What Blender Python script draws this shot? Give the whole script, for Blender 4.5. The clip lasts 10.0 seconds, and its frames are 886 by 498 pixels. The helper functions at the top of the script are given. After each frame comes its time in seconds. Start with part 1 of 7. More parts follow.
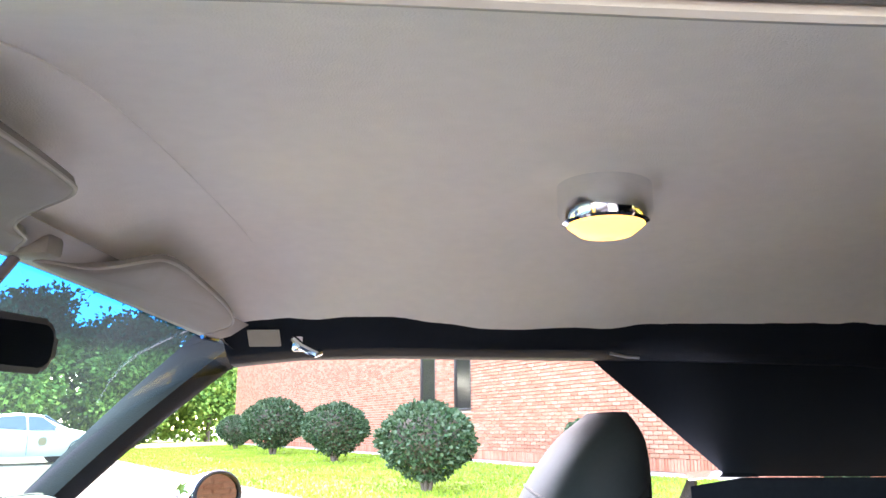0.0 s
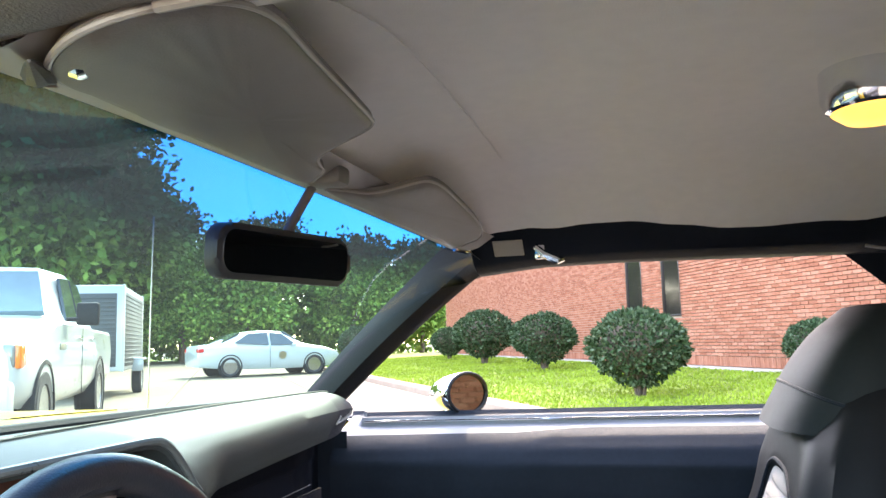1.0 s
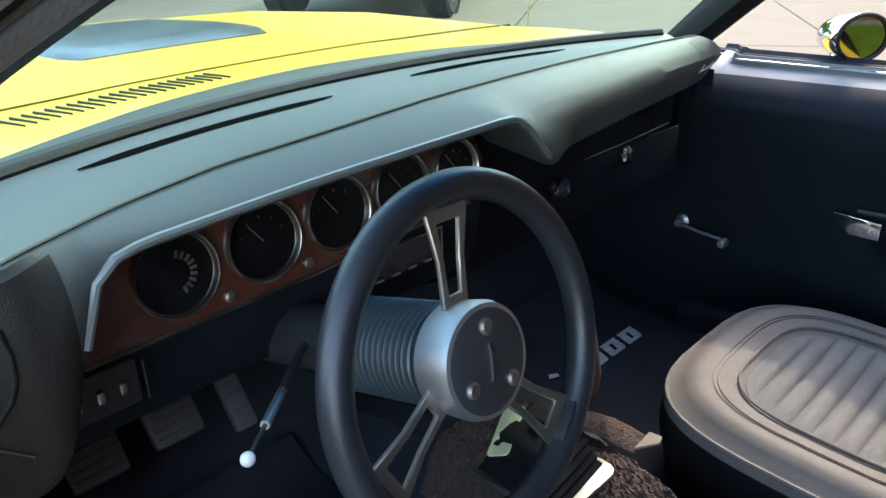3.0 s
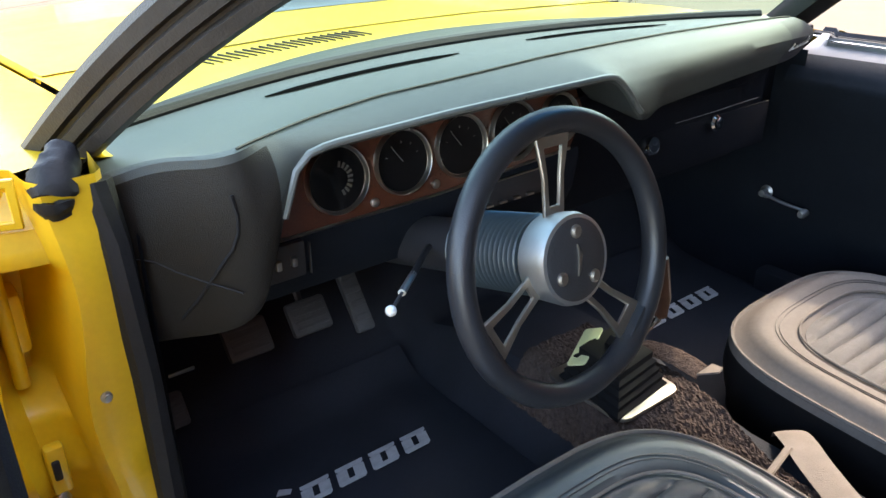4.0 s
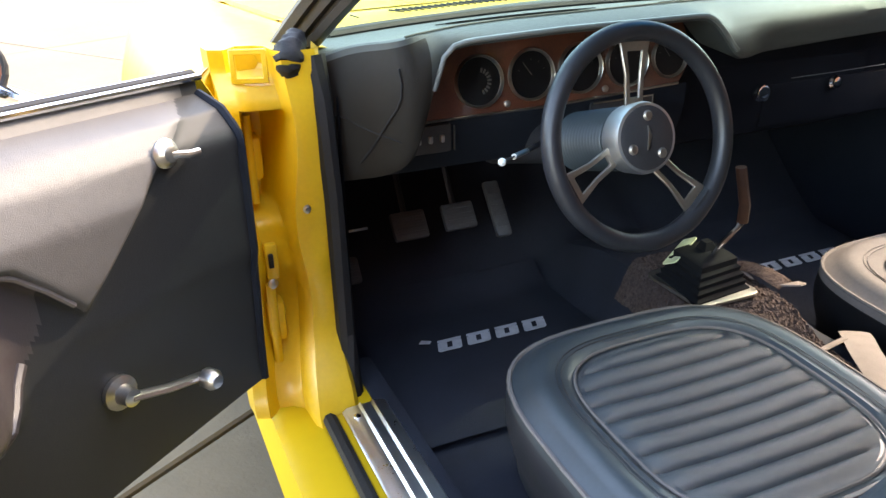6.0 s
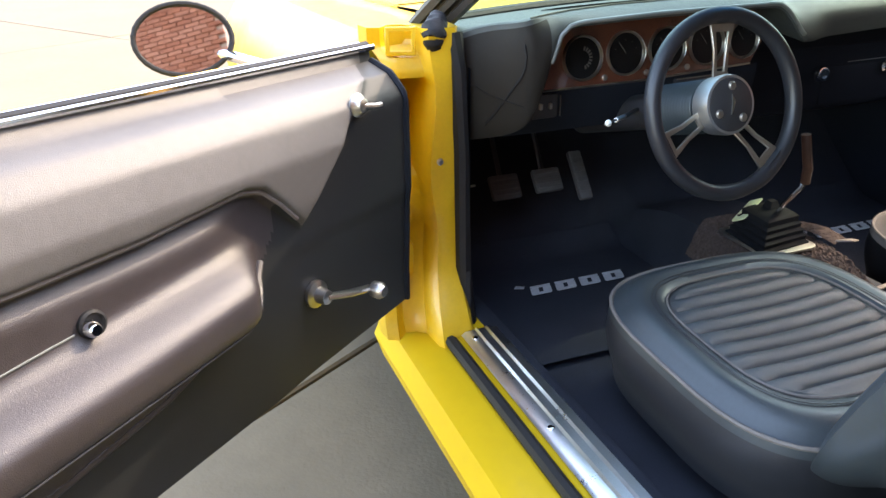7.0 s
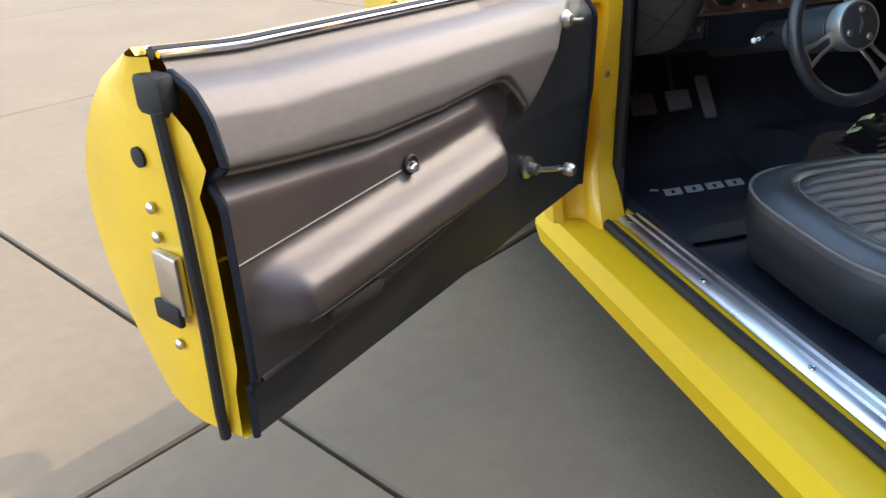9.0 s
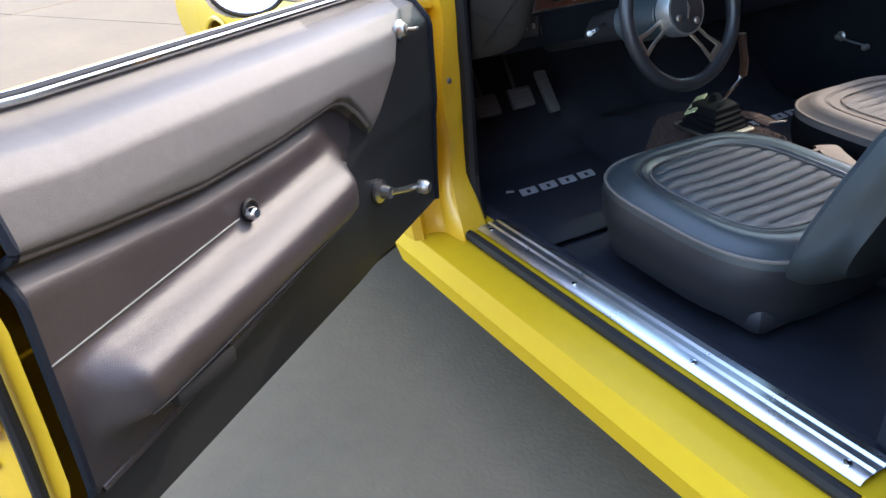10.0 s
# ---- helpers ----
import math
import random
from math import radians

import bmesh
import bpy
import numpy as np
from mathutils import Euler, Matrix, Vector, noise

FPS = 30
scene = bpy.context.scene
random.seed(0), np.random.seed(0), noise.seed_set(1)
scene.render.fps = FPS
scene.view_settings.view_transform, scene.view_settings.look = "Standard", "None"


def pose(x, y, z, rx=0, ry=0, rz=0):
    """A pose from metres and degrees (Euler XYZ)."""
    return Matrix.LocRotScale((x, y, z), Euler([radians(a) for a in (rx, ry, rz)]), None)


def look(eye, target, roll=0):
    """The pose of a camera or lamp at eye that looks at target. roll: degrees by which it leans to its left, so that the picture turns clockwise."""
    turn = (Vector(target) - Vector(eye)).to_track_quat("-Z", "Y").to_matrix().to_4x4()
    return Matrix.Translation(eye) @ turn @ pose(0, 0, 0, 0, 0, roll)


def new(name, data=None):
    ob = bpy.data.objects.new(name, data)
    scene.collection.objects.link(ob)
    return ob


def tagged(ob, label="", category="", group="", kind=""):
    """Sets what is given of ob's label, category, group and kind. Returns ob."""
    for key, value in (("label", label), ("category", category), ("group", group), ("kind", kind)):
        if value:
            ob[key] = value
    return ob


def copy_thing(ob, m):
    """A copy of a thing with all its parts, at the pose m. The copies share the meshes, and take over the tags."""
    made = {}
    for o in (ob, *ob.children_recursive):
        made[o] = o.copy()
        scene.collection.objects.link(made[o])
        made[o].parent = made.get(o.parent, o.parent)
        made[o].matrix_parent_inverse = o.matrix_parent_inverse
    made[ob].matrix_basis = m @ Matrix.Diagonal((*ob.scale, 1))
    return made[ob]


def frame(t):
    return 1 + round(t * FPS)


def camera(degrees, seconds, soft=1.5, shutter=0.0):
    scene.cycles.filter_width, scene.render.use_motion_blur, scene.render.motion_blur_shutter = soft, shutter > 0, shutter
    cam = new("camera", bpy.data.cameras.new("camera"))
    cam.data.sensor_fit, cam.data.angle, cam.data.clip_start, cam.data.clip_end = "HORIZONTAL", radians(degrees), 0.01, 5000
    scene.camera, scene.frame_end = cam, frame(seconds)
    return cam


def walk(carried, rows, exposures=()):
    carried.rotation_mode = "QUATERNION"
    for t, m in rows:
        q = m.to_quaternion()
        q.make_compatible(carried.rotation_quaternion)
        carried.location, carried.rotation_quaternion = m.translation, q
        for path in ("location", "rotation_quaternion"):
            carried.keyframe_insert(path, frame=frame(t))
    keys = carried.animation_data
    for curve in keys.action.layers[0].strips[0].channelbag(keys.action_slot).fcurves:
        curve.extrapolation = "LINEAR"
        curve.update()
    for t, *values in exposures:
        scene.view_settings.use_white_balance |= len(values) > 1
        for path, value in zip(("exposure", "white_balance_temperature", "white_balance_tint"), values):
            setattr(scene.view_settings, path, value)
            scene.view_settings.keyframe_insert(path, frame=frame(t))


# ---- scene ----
cam = camera(59.5, 10.0)
PATH = [
    (0, (-0.676, -0.608, 0.979), (1.272, -0.569, 1.431), -0.2),
    (0.5, (-0.694, -0.58, 0.977), (1.24, -0.262, 1.378), -0.8),
    (1, (-0.731, -0.556, 0.968), (1.179, -0.012, 1.204), -1.5),
    (1.5, (-0.701, -0.519, 1.024), (1.183, 0.134, 0.869), -2.2),
    (2, (-0.691, -0.479, 1.089), (1.075, 0.313, 0.586), -2.6),
    (2.5, (-0.697, -0.528, 1.092), (0.833, 0.551, 0.388), -2.0),
    (3, (-0.727, -0.605, 1.096), (0.579, 0.672, 0.281), -1.2),
    (3.2, (-0.751, -0.629, 1.104), (0.482, 0.697, 0.255), -0.9),
    (4.3, (-0.895, -0.783, 1.114), (0.165, 0.672, 0.243), 0.2),
    (4.5, (-0.888, -0.815, 1.113), (0.104, 0.68, 0.228), 0.1),
    (5, (-0.879, -0.899, 1.112), (-0.047, 0.682, 0.214), -0.3),
    (6.3, (-1.068, -1.157, 1.039), (-0.358, 0.534, 0.242), -1.3),
    (6.5, (-1.131, -1.193, 1.063), (-0.432, 0.488, 0.234), -1.2),
    (7, (-1.217, -1.266, 1.064), (-0.566, 0.44, 0.247), -0.9),
    (7.5, (-1.287, -1.384, 1.102), (-0.739, 0.345, 0.261), -0.6),
    (8, (-1.349, -1.498, 1.117), (-0.966, 0.272, 0.268), -2.2),
    (8.5, (-1.461, -1.514, 1.099), (-1.06, 0.238, 0.223), -1.3),
    (9, (-1.567, -1.528, 1.081), (-1.071, 0.181, 0.168), -1.6),
    (9.5, (-1.585, -1.497, 1.087), (-0.955, 0.169, 0.179), -2.7),
    (10, (-1.522, -1.419, 1.078), (-0.696, 0.151, 0.153), -4.0),
]
EXPOSURES = [(0, 3.7, 7000, 20), (0.6, 3.10, 6900, 12), (1.0, 2.80, 7500, 16), (1.6, 2.42, 7900, 17), (2.1, 1.86, 7400, 10), (3.2, 1.80, 7100, 9), (4.5, 2.3, 8500, 14), (6.3, 2.36, 8400, 13), (8.0, 1.68, 8000, 13), (9.0, 1.55, 8000, 13), (10, 1.72, 7100, 13)]
walk(cam, [(t, look(eye, target, roll)) for t, eye, target, roll in PATH], EXPOSURES)

# ---- world, sun, exposure ----
SUN_DIR = Vector((1.0, 0.10, 0.955)).normalized()
world = bpy.data.worlds.new("world")
scene.world = world
world.use_nodes = True
wn = world.node_tree
sky = wn.nodes.new("ShaderNodeTexSky")
sky.sky_type = "NISHITA"
sky.sun_disc = False
sky.air_density, sky.dust_density, sky.ozone_density = 1.0, 1.4, 1.6
sky.sun_elevation = math.asin(SUN_DIR.z)
sky.sun_rotation = math.atan2(SUN_DIR.x, SUN_DIR.y)
wn.nodes["Background"].inputs["Strength"].default_value = 0.48
wn.links.new(sky.outputs[0], wn.nodes["Background"].inputs[0])
sun_data = bpy.data.lights.new("sun", "SUN")
sun_data.energy, sun_data.angle, sun_data.color = 1.06, radians(0.5), (1.0, 0.93, 0.80)
sun = new("sun", sun_data)
sun.matrix_world = look((30, 5, 32), Vector((30, 5, 32)) - SUN_DIR)


# ---- materials ----
def nodes_of(m):
    return m.node_tree.nodes, m.node_tree.links


def mat(name, color, rough=0.5, metal=0.0, var=0.12, scale=8.0, bump=0.0, bump_scale=200.0, coat=0.0, spec=0.5, rough_var=0.1):
    """Principled surface whose colour and gloss vary at a coarse and a fine scale, with a fine relief."""
    m = bpy.data.materials.new(name)
    m.use_nodes = True
    n, l = nodes_of(m)
    b = n["Principled BSDF"]
    co = n.new("ShaderNodeTexCoord")
    big, fine = n.new("ShaderNodeTexNoise"), n.new("ShaderNodeTexNoise")
    big.inputs["Scale"].default_value, big.inputs["Detail"].default_value = scale, 4
    fine.inputs["Scale"].default_value, fine.inputs["Detail"].default_value = scale * 14, 3
    for t in (big, fine):
        l.new(co.outputs["Object"], t.inputs["Vector"])
    add = n.new("ShaderNodeMath")
    add.operation = "MULTIPLY_ADD"
    l.new(big.outputs[0], add.inputs[0])
    add.inputs[1].default_value = 0.65
    half = n.new("ShaderNodeMath")
    half.operation = "MULTIPLY"
    l.new(fine.outputs[0], half.inputs[0])
    half.inputs[1].default_value = 0.35
    l.new(half.outputs[0], add.inputs[2])
    ramp = n.new("ShaderNodeValToRGB")
    lo = tuple(c * (1 - var) for c in color)
    hi = tuple(min(1, c * (1 + var)) for c in color)
    ramp.color_ramp.elements[0].position, ramp.color_ramp.elements[1].position = 0.3, 0.7
    ramp.color_ramp.elements[0].color, ramp.color_ramp.elements[1].color = (*lo, 1), (*hi, 1)
    l.new(add.outputs[0], ramp.inputs[0])
    l.new(ramp.outputs[0], b.inputs["Base Color"])
    mr = n.new("ShaderNodeMapRange")
    mr.inputs["To Min"].default_value, mr.inputs["To Max"].default_value = max(0.02, rough - rough_var), min(1, rough + rough_var)
    l.new(add.outputs[0], mr.inputs["Value"])
    l.new(mr.outputs[0], b.inputs["Roughness"])
    b.inputs["Metallic"].default_value = metal
    b.inputs["Coat Weight"].default_value = coat
    b.inputs["Coat Roughness"].default_value = 0.05
    b.inputs["Specular IOR Level"].default_value = spec
    if bump:
        grain = n.new("ShaderNodeTexNoise")
        grain.inputs["Scale"].default_value, grain.inputs["Detail"].default_value = bump_scale, 2
        l.new(co.outputs["Object"], grain.inputs["Vector"])
        bp = n.new("ShaderNodeBump")
        bp.inputs["Strength"].default_value, bp.inputs["Distance"].default_value = bump, 0.004
        l.new(grain.outputs[0], bp.inputs["Height"])
        l.new(bp.outputs[0], b.inputs["Normal"])
    return m


def pane_mat(name, tint, rough=0.0, base=0.012, band=None, veil=0.0):
    """Thin clear glass: passes tinted light straight on and mirrors by angle; a shade band may lie along its top, and a
    pale veil imitates reflected glare.
    """
    m = bpy.data.materials.new(name)
    m.use_nodes = True
    n, l = nodes_of(m)
    n.remove(n["Principled BSDF"])
    tr, gl, lw, mix = (n.new(k) for k in ("ShaderNodeBsdfTransparent", "ShaderNodeBsdfGlossy", "ShaderNodeLayerWeight", "ShaderNodeMixShader"))
    band_co, band_xyz, band_range, band_mix = (n.new(k) for k in ("ShaderNodeTexCoord", "ShaderNodeSeparateXYZ", "ShaderNodeMapRange", "ShaderNodeMix"))
    band_mix.data_type = "RGBA"
    l.new(band_co.outputs["Object"], band_xyz.inputs[0])
    l.new(band_xyz.outputs[2], band_range.inputs["Value"])
    band_range.inputs["From Min"].default_value, band_range.inputs["From Max"].default_value = 1.005, 1.095
    l.new(band_range.outputs[0], band_mix.inputs["Factor"])
    band_mix.inputs["A"].default_value, band_mix.inputs["B"].default_value = (*tint, 1), (*(band or tint), 1)
    l.new(band_mix.outputs["Result"], tr.inputs[0])
    power, fr = n.new("ShaderNodeMath"), n.new("ShaderNodeMath")
    power.operation, fr.operation = "POWER", "MULTIPLY_ADD"
    lw.inputs[0].default_value = 0.5
    l.new(lw.outputs["Facing"], power.inputs[0])
    power.inputs[1].default_value = 4.0
    l.new(power.outputs[0], fr.inputs[0])
    fr.inputs[1].default_value, fr.inputs[2].default_value = 0.05, base
    gl.inputs["Roughness"].default_value = rough
    l.new(fr.outputs[0], mix.inputs[0])
    l.new(tr.outputs[0], mix.inputs[1])
    l.new(gl.outputs[0], mix.inputs[2])
    # pale translucent veil imitates the haze of the dash mirrored in the glass
    veiled, haze = n.new("ShaderNodeMixShader"), n.new("ShaderNodeBsdfTranslucent")
    haze.inputs[0].default_value = (0.74, 0.84, 0.78, 1)
    veiled.inputs[0].default_value = veil
    l.new(mix.outputs[0], veiled.inputs[1])
    l.new(haze.outputs[0], veiled.inputs[2])
    l.new(veiled.outputs[0], n["Material Output"].inputs[0])
    return m


def piece_mat(name, colors, rough=0.85, bump=0.4, bump_scale=60.0, island=False, scale=10.0, var=0.18):
    """Each piece takes its own tone out of a ramp; a grain lies over it."""
    m = mat(name, colors[0], rough, 0, var, scale, bump, bump_scale, spec=0.3)
    n, l = nodes_of(m)
    b = n["Principled BSDF"]
    src = n.new("ShaderNodeNewGeometry" if island else "ShaderNodeObjectInfo")
    ramp = n.new("ShaderNodeValToRGB")
    ramp.color_ramp.interpolation = "LINEAR"
    el = ramp.color_ramp.elements
    while len(el) < len(colors):
        el.new(0.5)
    for k, c in enumerate(colors):
        el[k].position, el[k].color = k / (len(colors) - 1), (*c, 1)
    l.new(src.outputs["Random Per Island" if island else "Random"], ramp.inputs[0])
    mix = n.new("ShaderNodeMix")
    mix.data_type, mix.blend_type = "RGBA", "MULTIPLY"
    mix.inputs["Factor"].default_value = 1.0
    tone = b.inputs["Base Color"].links[0].from_socket
    gain = n.new("ShaderNodeMix")
    gain.data_type, gain.blend_type = "RGBA", "DIVIDE"
    gain.inputs["Factor"].default_value = 1.0
    l.new(tone, gain.inputs["A"])
    gain.inputs["B"].default_value = (*colors[0], 1)
    l.new(ramp.outputs[0], mix.inputs["A"])
    l.new(gain.outputs["Result"], mix.inputs["B"])
    l.new(mix.outputs["Result"], b.inputs["Base Color"])
    b.inputs["Specular IOR Level"].default_value = 0.12
    return m


M = {}
M["paint"] = mat("yellow_paint", (0.54, 0.345, 0.014), 0.36, 0, 0.05, 3, coat=0.08, spec=0.14)
M["jamb"] = mat("yellow_jamb_paint", (0.62, 0.375, 0.016), 0.42, 0, 0.10, 9, 0.05, 60, coat=0.25)
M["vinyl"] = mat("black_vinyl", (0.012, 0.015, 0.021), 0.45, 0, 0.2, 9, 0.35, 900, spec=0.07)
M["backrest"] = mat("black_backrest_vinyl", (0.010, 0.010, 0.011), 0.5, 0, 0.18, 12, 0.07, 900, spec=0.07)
M["headrest"] = mat("black_headrest_vinyl", (0.013, 0.015, 0.016), 0.55, 0, 0.18, 12, 0.07, 900, spec=0.06)
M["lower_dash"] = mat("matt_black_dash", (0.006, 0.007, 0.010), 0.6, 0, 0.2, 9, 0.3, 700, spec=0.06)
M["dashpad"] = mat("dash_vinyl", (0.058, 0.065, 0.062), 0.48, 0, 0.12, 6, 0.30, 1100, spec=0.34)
# door pad: black vinyl lightened to hold the sun on it
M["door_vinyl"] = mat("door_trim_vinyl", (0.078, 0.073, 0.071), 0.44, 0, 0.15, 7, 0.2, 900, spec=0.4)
# shaded copy of the door vinyl, for the pillar shadow and lower front
M["door_shade"] = mat("shade_toned_door_vinyl", (0.018, 0.019, 0.020), 0.48, 0, 0.2, 7, 0.2, 900, spec=0.3)
# driver's rail vinyl, paled to hold the bounce off the bright ground
M["roof_rail"] = mat("ground_lit_rail_vinyl", (0.19, 0.178, 0.17), 0.5, 0, 0.12, 8, 0.25, 700, spec=0.3)
# armrest recess, darkened in base because it turns from the sun
M["door_lower"] = mat("plum_shade_vinyl", (0.036, 0.029, 0.030), 0.38, 0, 0.18, 7, 0.2, 900, spec=0.55)
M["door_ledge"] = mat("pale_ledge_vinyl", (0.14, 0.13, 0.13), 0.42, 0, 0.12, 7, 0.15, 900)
# passenger seat vinyl, its base paled and warmed to hold the sun patch
M["leather"] = mat("sunlit_seat_vinyl", (0.15, 0.130, 0.118), 0.68, 0, 0.18, 12, 0.07, 900, spec=0.25)
# driver's cushion: teal in the base imitates sky sheen on black vinyl
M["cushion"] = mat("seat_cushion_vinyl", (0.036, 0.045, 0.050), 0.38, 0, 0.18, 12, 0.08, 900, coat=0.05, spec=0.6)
# insert tone raised to carry direct sun in its colour
M["weave"] = mat("sunlit_insert_vinyl", (0.215, 0.200, 0.192), 0.66, 0, 0.15, 14, 0.7, 1500, spec=0.3)
M["headliner"] = mat("headliner_vinyl", (0.84, 0.785, 0.735), 0.62, 0, 0.06, 4, 0.25, 700)
M["visor"] = mat("visor_vinyl", (0.19, 0.165, 0.152), 0.5, 0, 0.14, 16, 0.10, 800)
M["visor_edge"] = mat("visor_piping_vinyl", (0.32, 0.285, 0.26), 0.40, 0, 0.08, 12)
M["pillar"] = mat("pillar_trim", (0.014, 0.013, 0.013), 0.6, 0, 0.2, 10, 0.2, 400, spec=0.08)
# driver's pillar: lighter copy of the trim, sky light put into its base
M["pillar_outer"] = mat("skylit_pillar_rubber", (0.034, 0.029, 0.026), 0.5, 0, 0.2, 10, 0.2, 400, spec=0.22)
M["wheel_rim"] = mat("steering_wheel_vinyl", (0.020, 0.021, 0.025), 0.36, 0, 0.2, 12, 0.12, 700)
M["seal"] = mat("olive_cowl_strip", (0.020, 0.023, 0.010), 0.5, 0, 0.25, 10, 0.1, 200, spec=0.3)
M["slot"] = mat("slot_shadow_black", (0.004, 0.004, 0.004), 0.95, 0, 0.2, 12, spec=0.0)
# dash end panel: brown in the base imitates reflected yellow paint
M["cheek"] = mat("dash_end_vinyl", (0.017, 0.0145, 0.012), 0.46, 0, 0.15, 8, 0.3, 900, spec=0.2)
M["rubber"] = mat("black_rubber", (0.016, 0.016, 0.017), 0.6, 0, 0.25, 14, 0.15, 300, spec=0.2)
M["plastic"] = mat("black_plastic", (0.032, 0.032, 0.036), 0.45, 0, 0.2, 20, 0.12, 500)
M["flat"] = mat("flat_black_paint", (0.030, 0.036, 0.042), 0.30, 0, 0.15, 6)
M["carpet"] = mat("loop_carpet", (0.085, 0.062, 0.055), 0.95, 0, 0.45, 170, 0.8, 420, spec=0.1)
M["mat"] = mat("rubber_mat", (0.018, 0.021, 0.030), 0.8, 0, 0.25, 12, 0.4, 700, spec=0.25)
M["chrome"] = mat("chrome", (0.82, 0.83, 0.85), 0.08, 1.0, 0.04, 10, rough_var=0.04)
M["steel"] = mat("brushed_steel", (0.50, 0.47, 0.43), 0.32, 1.0, 0.12, 18)
M["hub"] = mat("satin_aluminium", (0.55, 0.56, 0.57), 0.48, 1.0, 0.08, 20)
M["spoke"] = mat("satin_spoke_steel", (0.46, 0.42, 0.37), 0.44, 1.0, 0.12, 18)
M["bellows"] = mat("bellows_rubber", (0.040, 0.055, 0.062), 0.34, 0, 0.15, 14, spec=0.6)
M["piping"] = mat("hood_piping_vinyl", (0.16, 0.17, 0.16), 0.30, 0, 0.1, 20)
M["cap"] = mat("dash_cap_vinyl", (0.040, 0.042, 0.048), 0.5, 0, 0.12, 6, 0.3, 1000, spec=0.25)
M["boot"] = mat("shifter_boot_rubber", (0.010, 0.010, 0.011), 0.8, 0, 0.2, 20, spec=0.1)
# darker shaded counterpart of the insert, tinted for sky sheen
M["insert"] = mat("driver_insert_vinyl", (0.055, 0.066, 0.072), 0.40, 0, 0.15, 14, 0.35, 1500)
M["crease"] = mat("sewn_crease_thread", (0.035, 0.037, 0.030), 0.6, 0, 0.1, 30)
M["alu"] = mat("scuff_aluminium", (0.72, 0.74, 0.78), 0.30, 1.0, 0.08, 20, 0.03, 300)
M["wood"] = mat("walnut_trim", (0.095, 0.031, 0.017), 0.30, 0, 0.45, 22, coat=0.5)
M["grip"] = mat("dark_walnut_grip", (0.050, 0.020, 0.012), 0.35, 0, 0.4, 40, coat=0.4)
M["tick"] = mat("dial_print", (0.13, 0.13, 0.125), 0.5, 0, 0.3, 60)
M["pedal"] = mat("pedal_rubber", (0.075, 0.078, 0.085), 0.55, 0, 0.2, 14, 0.3, 400)
M["dial"] = mat("dial_face", (0.012, 0.012, 0.014), 0.35, 0, 0.2, 20)
M["marks"] = mat("white_marks", (0.75, 0.75, 0.72), 0.5, 0, 0.05, 20)
M["letter"] = mat("silver_print", (0.42, 0.43, 0.45), 0.55, 0, 0.2, 60)
M["webbing"] = mat("belt_webbing", (0.24, 0.20, 0.175), 0.8, 0, 0.15, 40, 0.5, 900)
M["mirror"] = mat("mirror_glass", (0.86, 0.88, 0.88), 0.015, 1.0, 0.01, 4, rough_var=0.005)
# driver's mirror: blue-grey base holds down the reflected sky
M["door_mirror"] = mat("bluish_mirror_glass", (0.62, 0.62, 0.66), 0.02, 1.0, 0.02, 4, rough_var=0.005)
# passenger mirror: base darkened greenish to imitate a dim lawn reflection
M["dim_mirror"] = mat("dim_mirror_glass", (0.22, 0.22, 0.17), 0.03, 1.0, 0.06, 40, rough_var=0.02)
M["tyre"] = mat("tyre_rubber", (0.022, 0.022, 0.023), 0.8, 0, 0.2, 20, 0.3, 200)
M["rim"] = mat("wheel_alloy", (0.45, 0.46, 0.48), 0.3, 1.0, 0.1, 14)
M["white"] = mat("white_car_paint", (0.46, 0.48, 0.48), 0.3, 0, 0.03, 3, coat=0.7)
M["trailer"] = mat("trailer_sheet", (0.42, 0.44, 0.45), 0.45, 0, 0.06, 3)
M["grey"] = mat("trailer_dark_sheet", (0.040, 0.043, 0.046), 0.55, 0, 0.12, 5)
M["amber"] = mat("amber_lens", (0.75, 0.16, 0.02), 0.2, 0, 0.05, 10, coat=0.4)
M["red"] = mat("red_lens", (0.55, 0.02, 0.02), 0.2, 0, 0.05, 10, coat=0.4)
M["lamp"] = mat("headlamp_lens", (0.22, 0.22, 0.21), 0.15, 0.3, 0.1, 30)
M["dark_glass"] = mat("tinted_car_glass", (0.035, 0.045, 0.05), 0.06, 0, 0.1, 5, spec=0.8, rough_var=0.03)
# blue base stands in for sky mirrored in the truck's windscreen
M["truck_glass"] = mat("sky_toned_truck_glass", (0.10, 0.15, 0.18), 0.10, 0, 0.1, 5, spec=0.8, rough_var=0.03)
M["windshield"] = pane_mat("windshield_glass", (0.56, 0.76, 0.69), band=(0.0004, 0.026, 0.080), veil=0.006)
M["concrete"] = mat("concrete_paving", (0.160, 0.126, 0.085), 0.88, 0, 0.14, 1.3, 0.35, 90, spec=0.25)
M["curb"] = mat("curb_concrete", (0.33, 0.235, 0.170), 0.9, 0, 0.18, 3, 0.4, 70, spec=0.25)
M["soil"] = mat("lawn_soil", (0.13, 0.165, 0.026), 0.95, 0, 0.4, 2.2, 0.8, 40, spec=0.1)
M["grass"] = piece_mat("grass_blades", [(0.160, 0.220, 0.016), (0.200, 0.270, 0.023), (0.250, 0.310, 0.035)], 0.75, 0, island=True, scale=0.9, var=0.35)
# last, palest leaf tone is a painted glint
M["leaf"] = piece_mat("shrub_leaves", [(0.015, 0.031, 0.012), (0.026, 0.052, 0.018), (0.055, 0.082, 0.038), (0.10, 0.13, 0.075)], 0.75, 0, island=True)
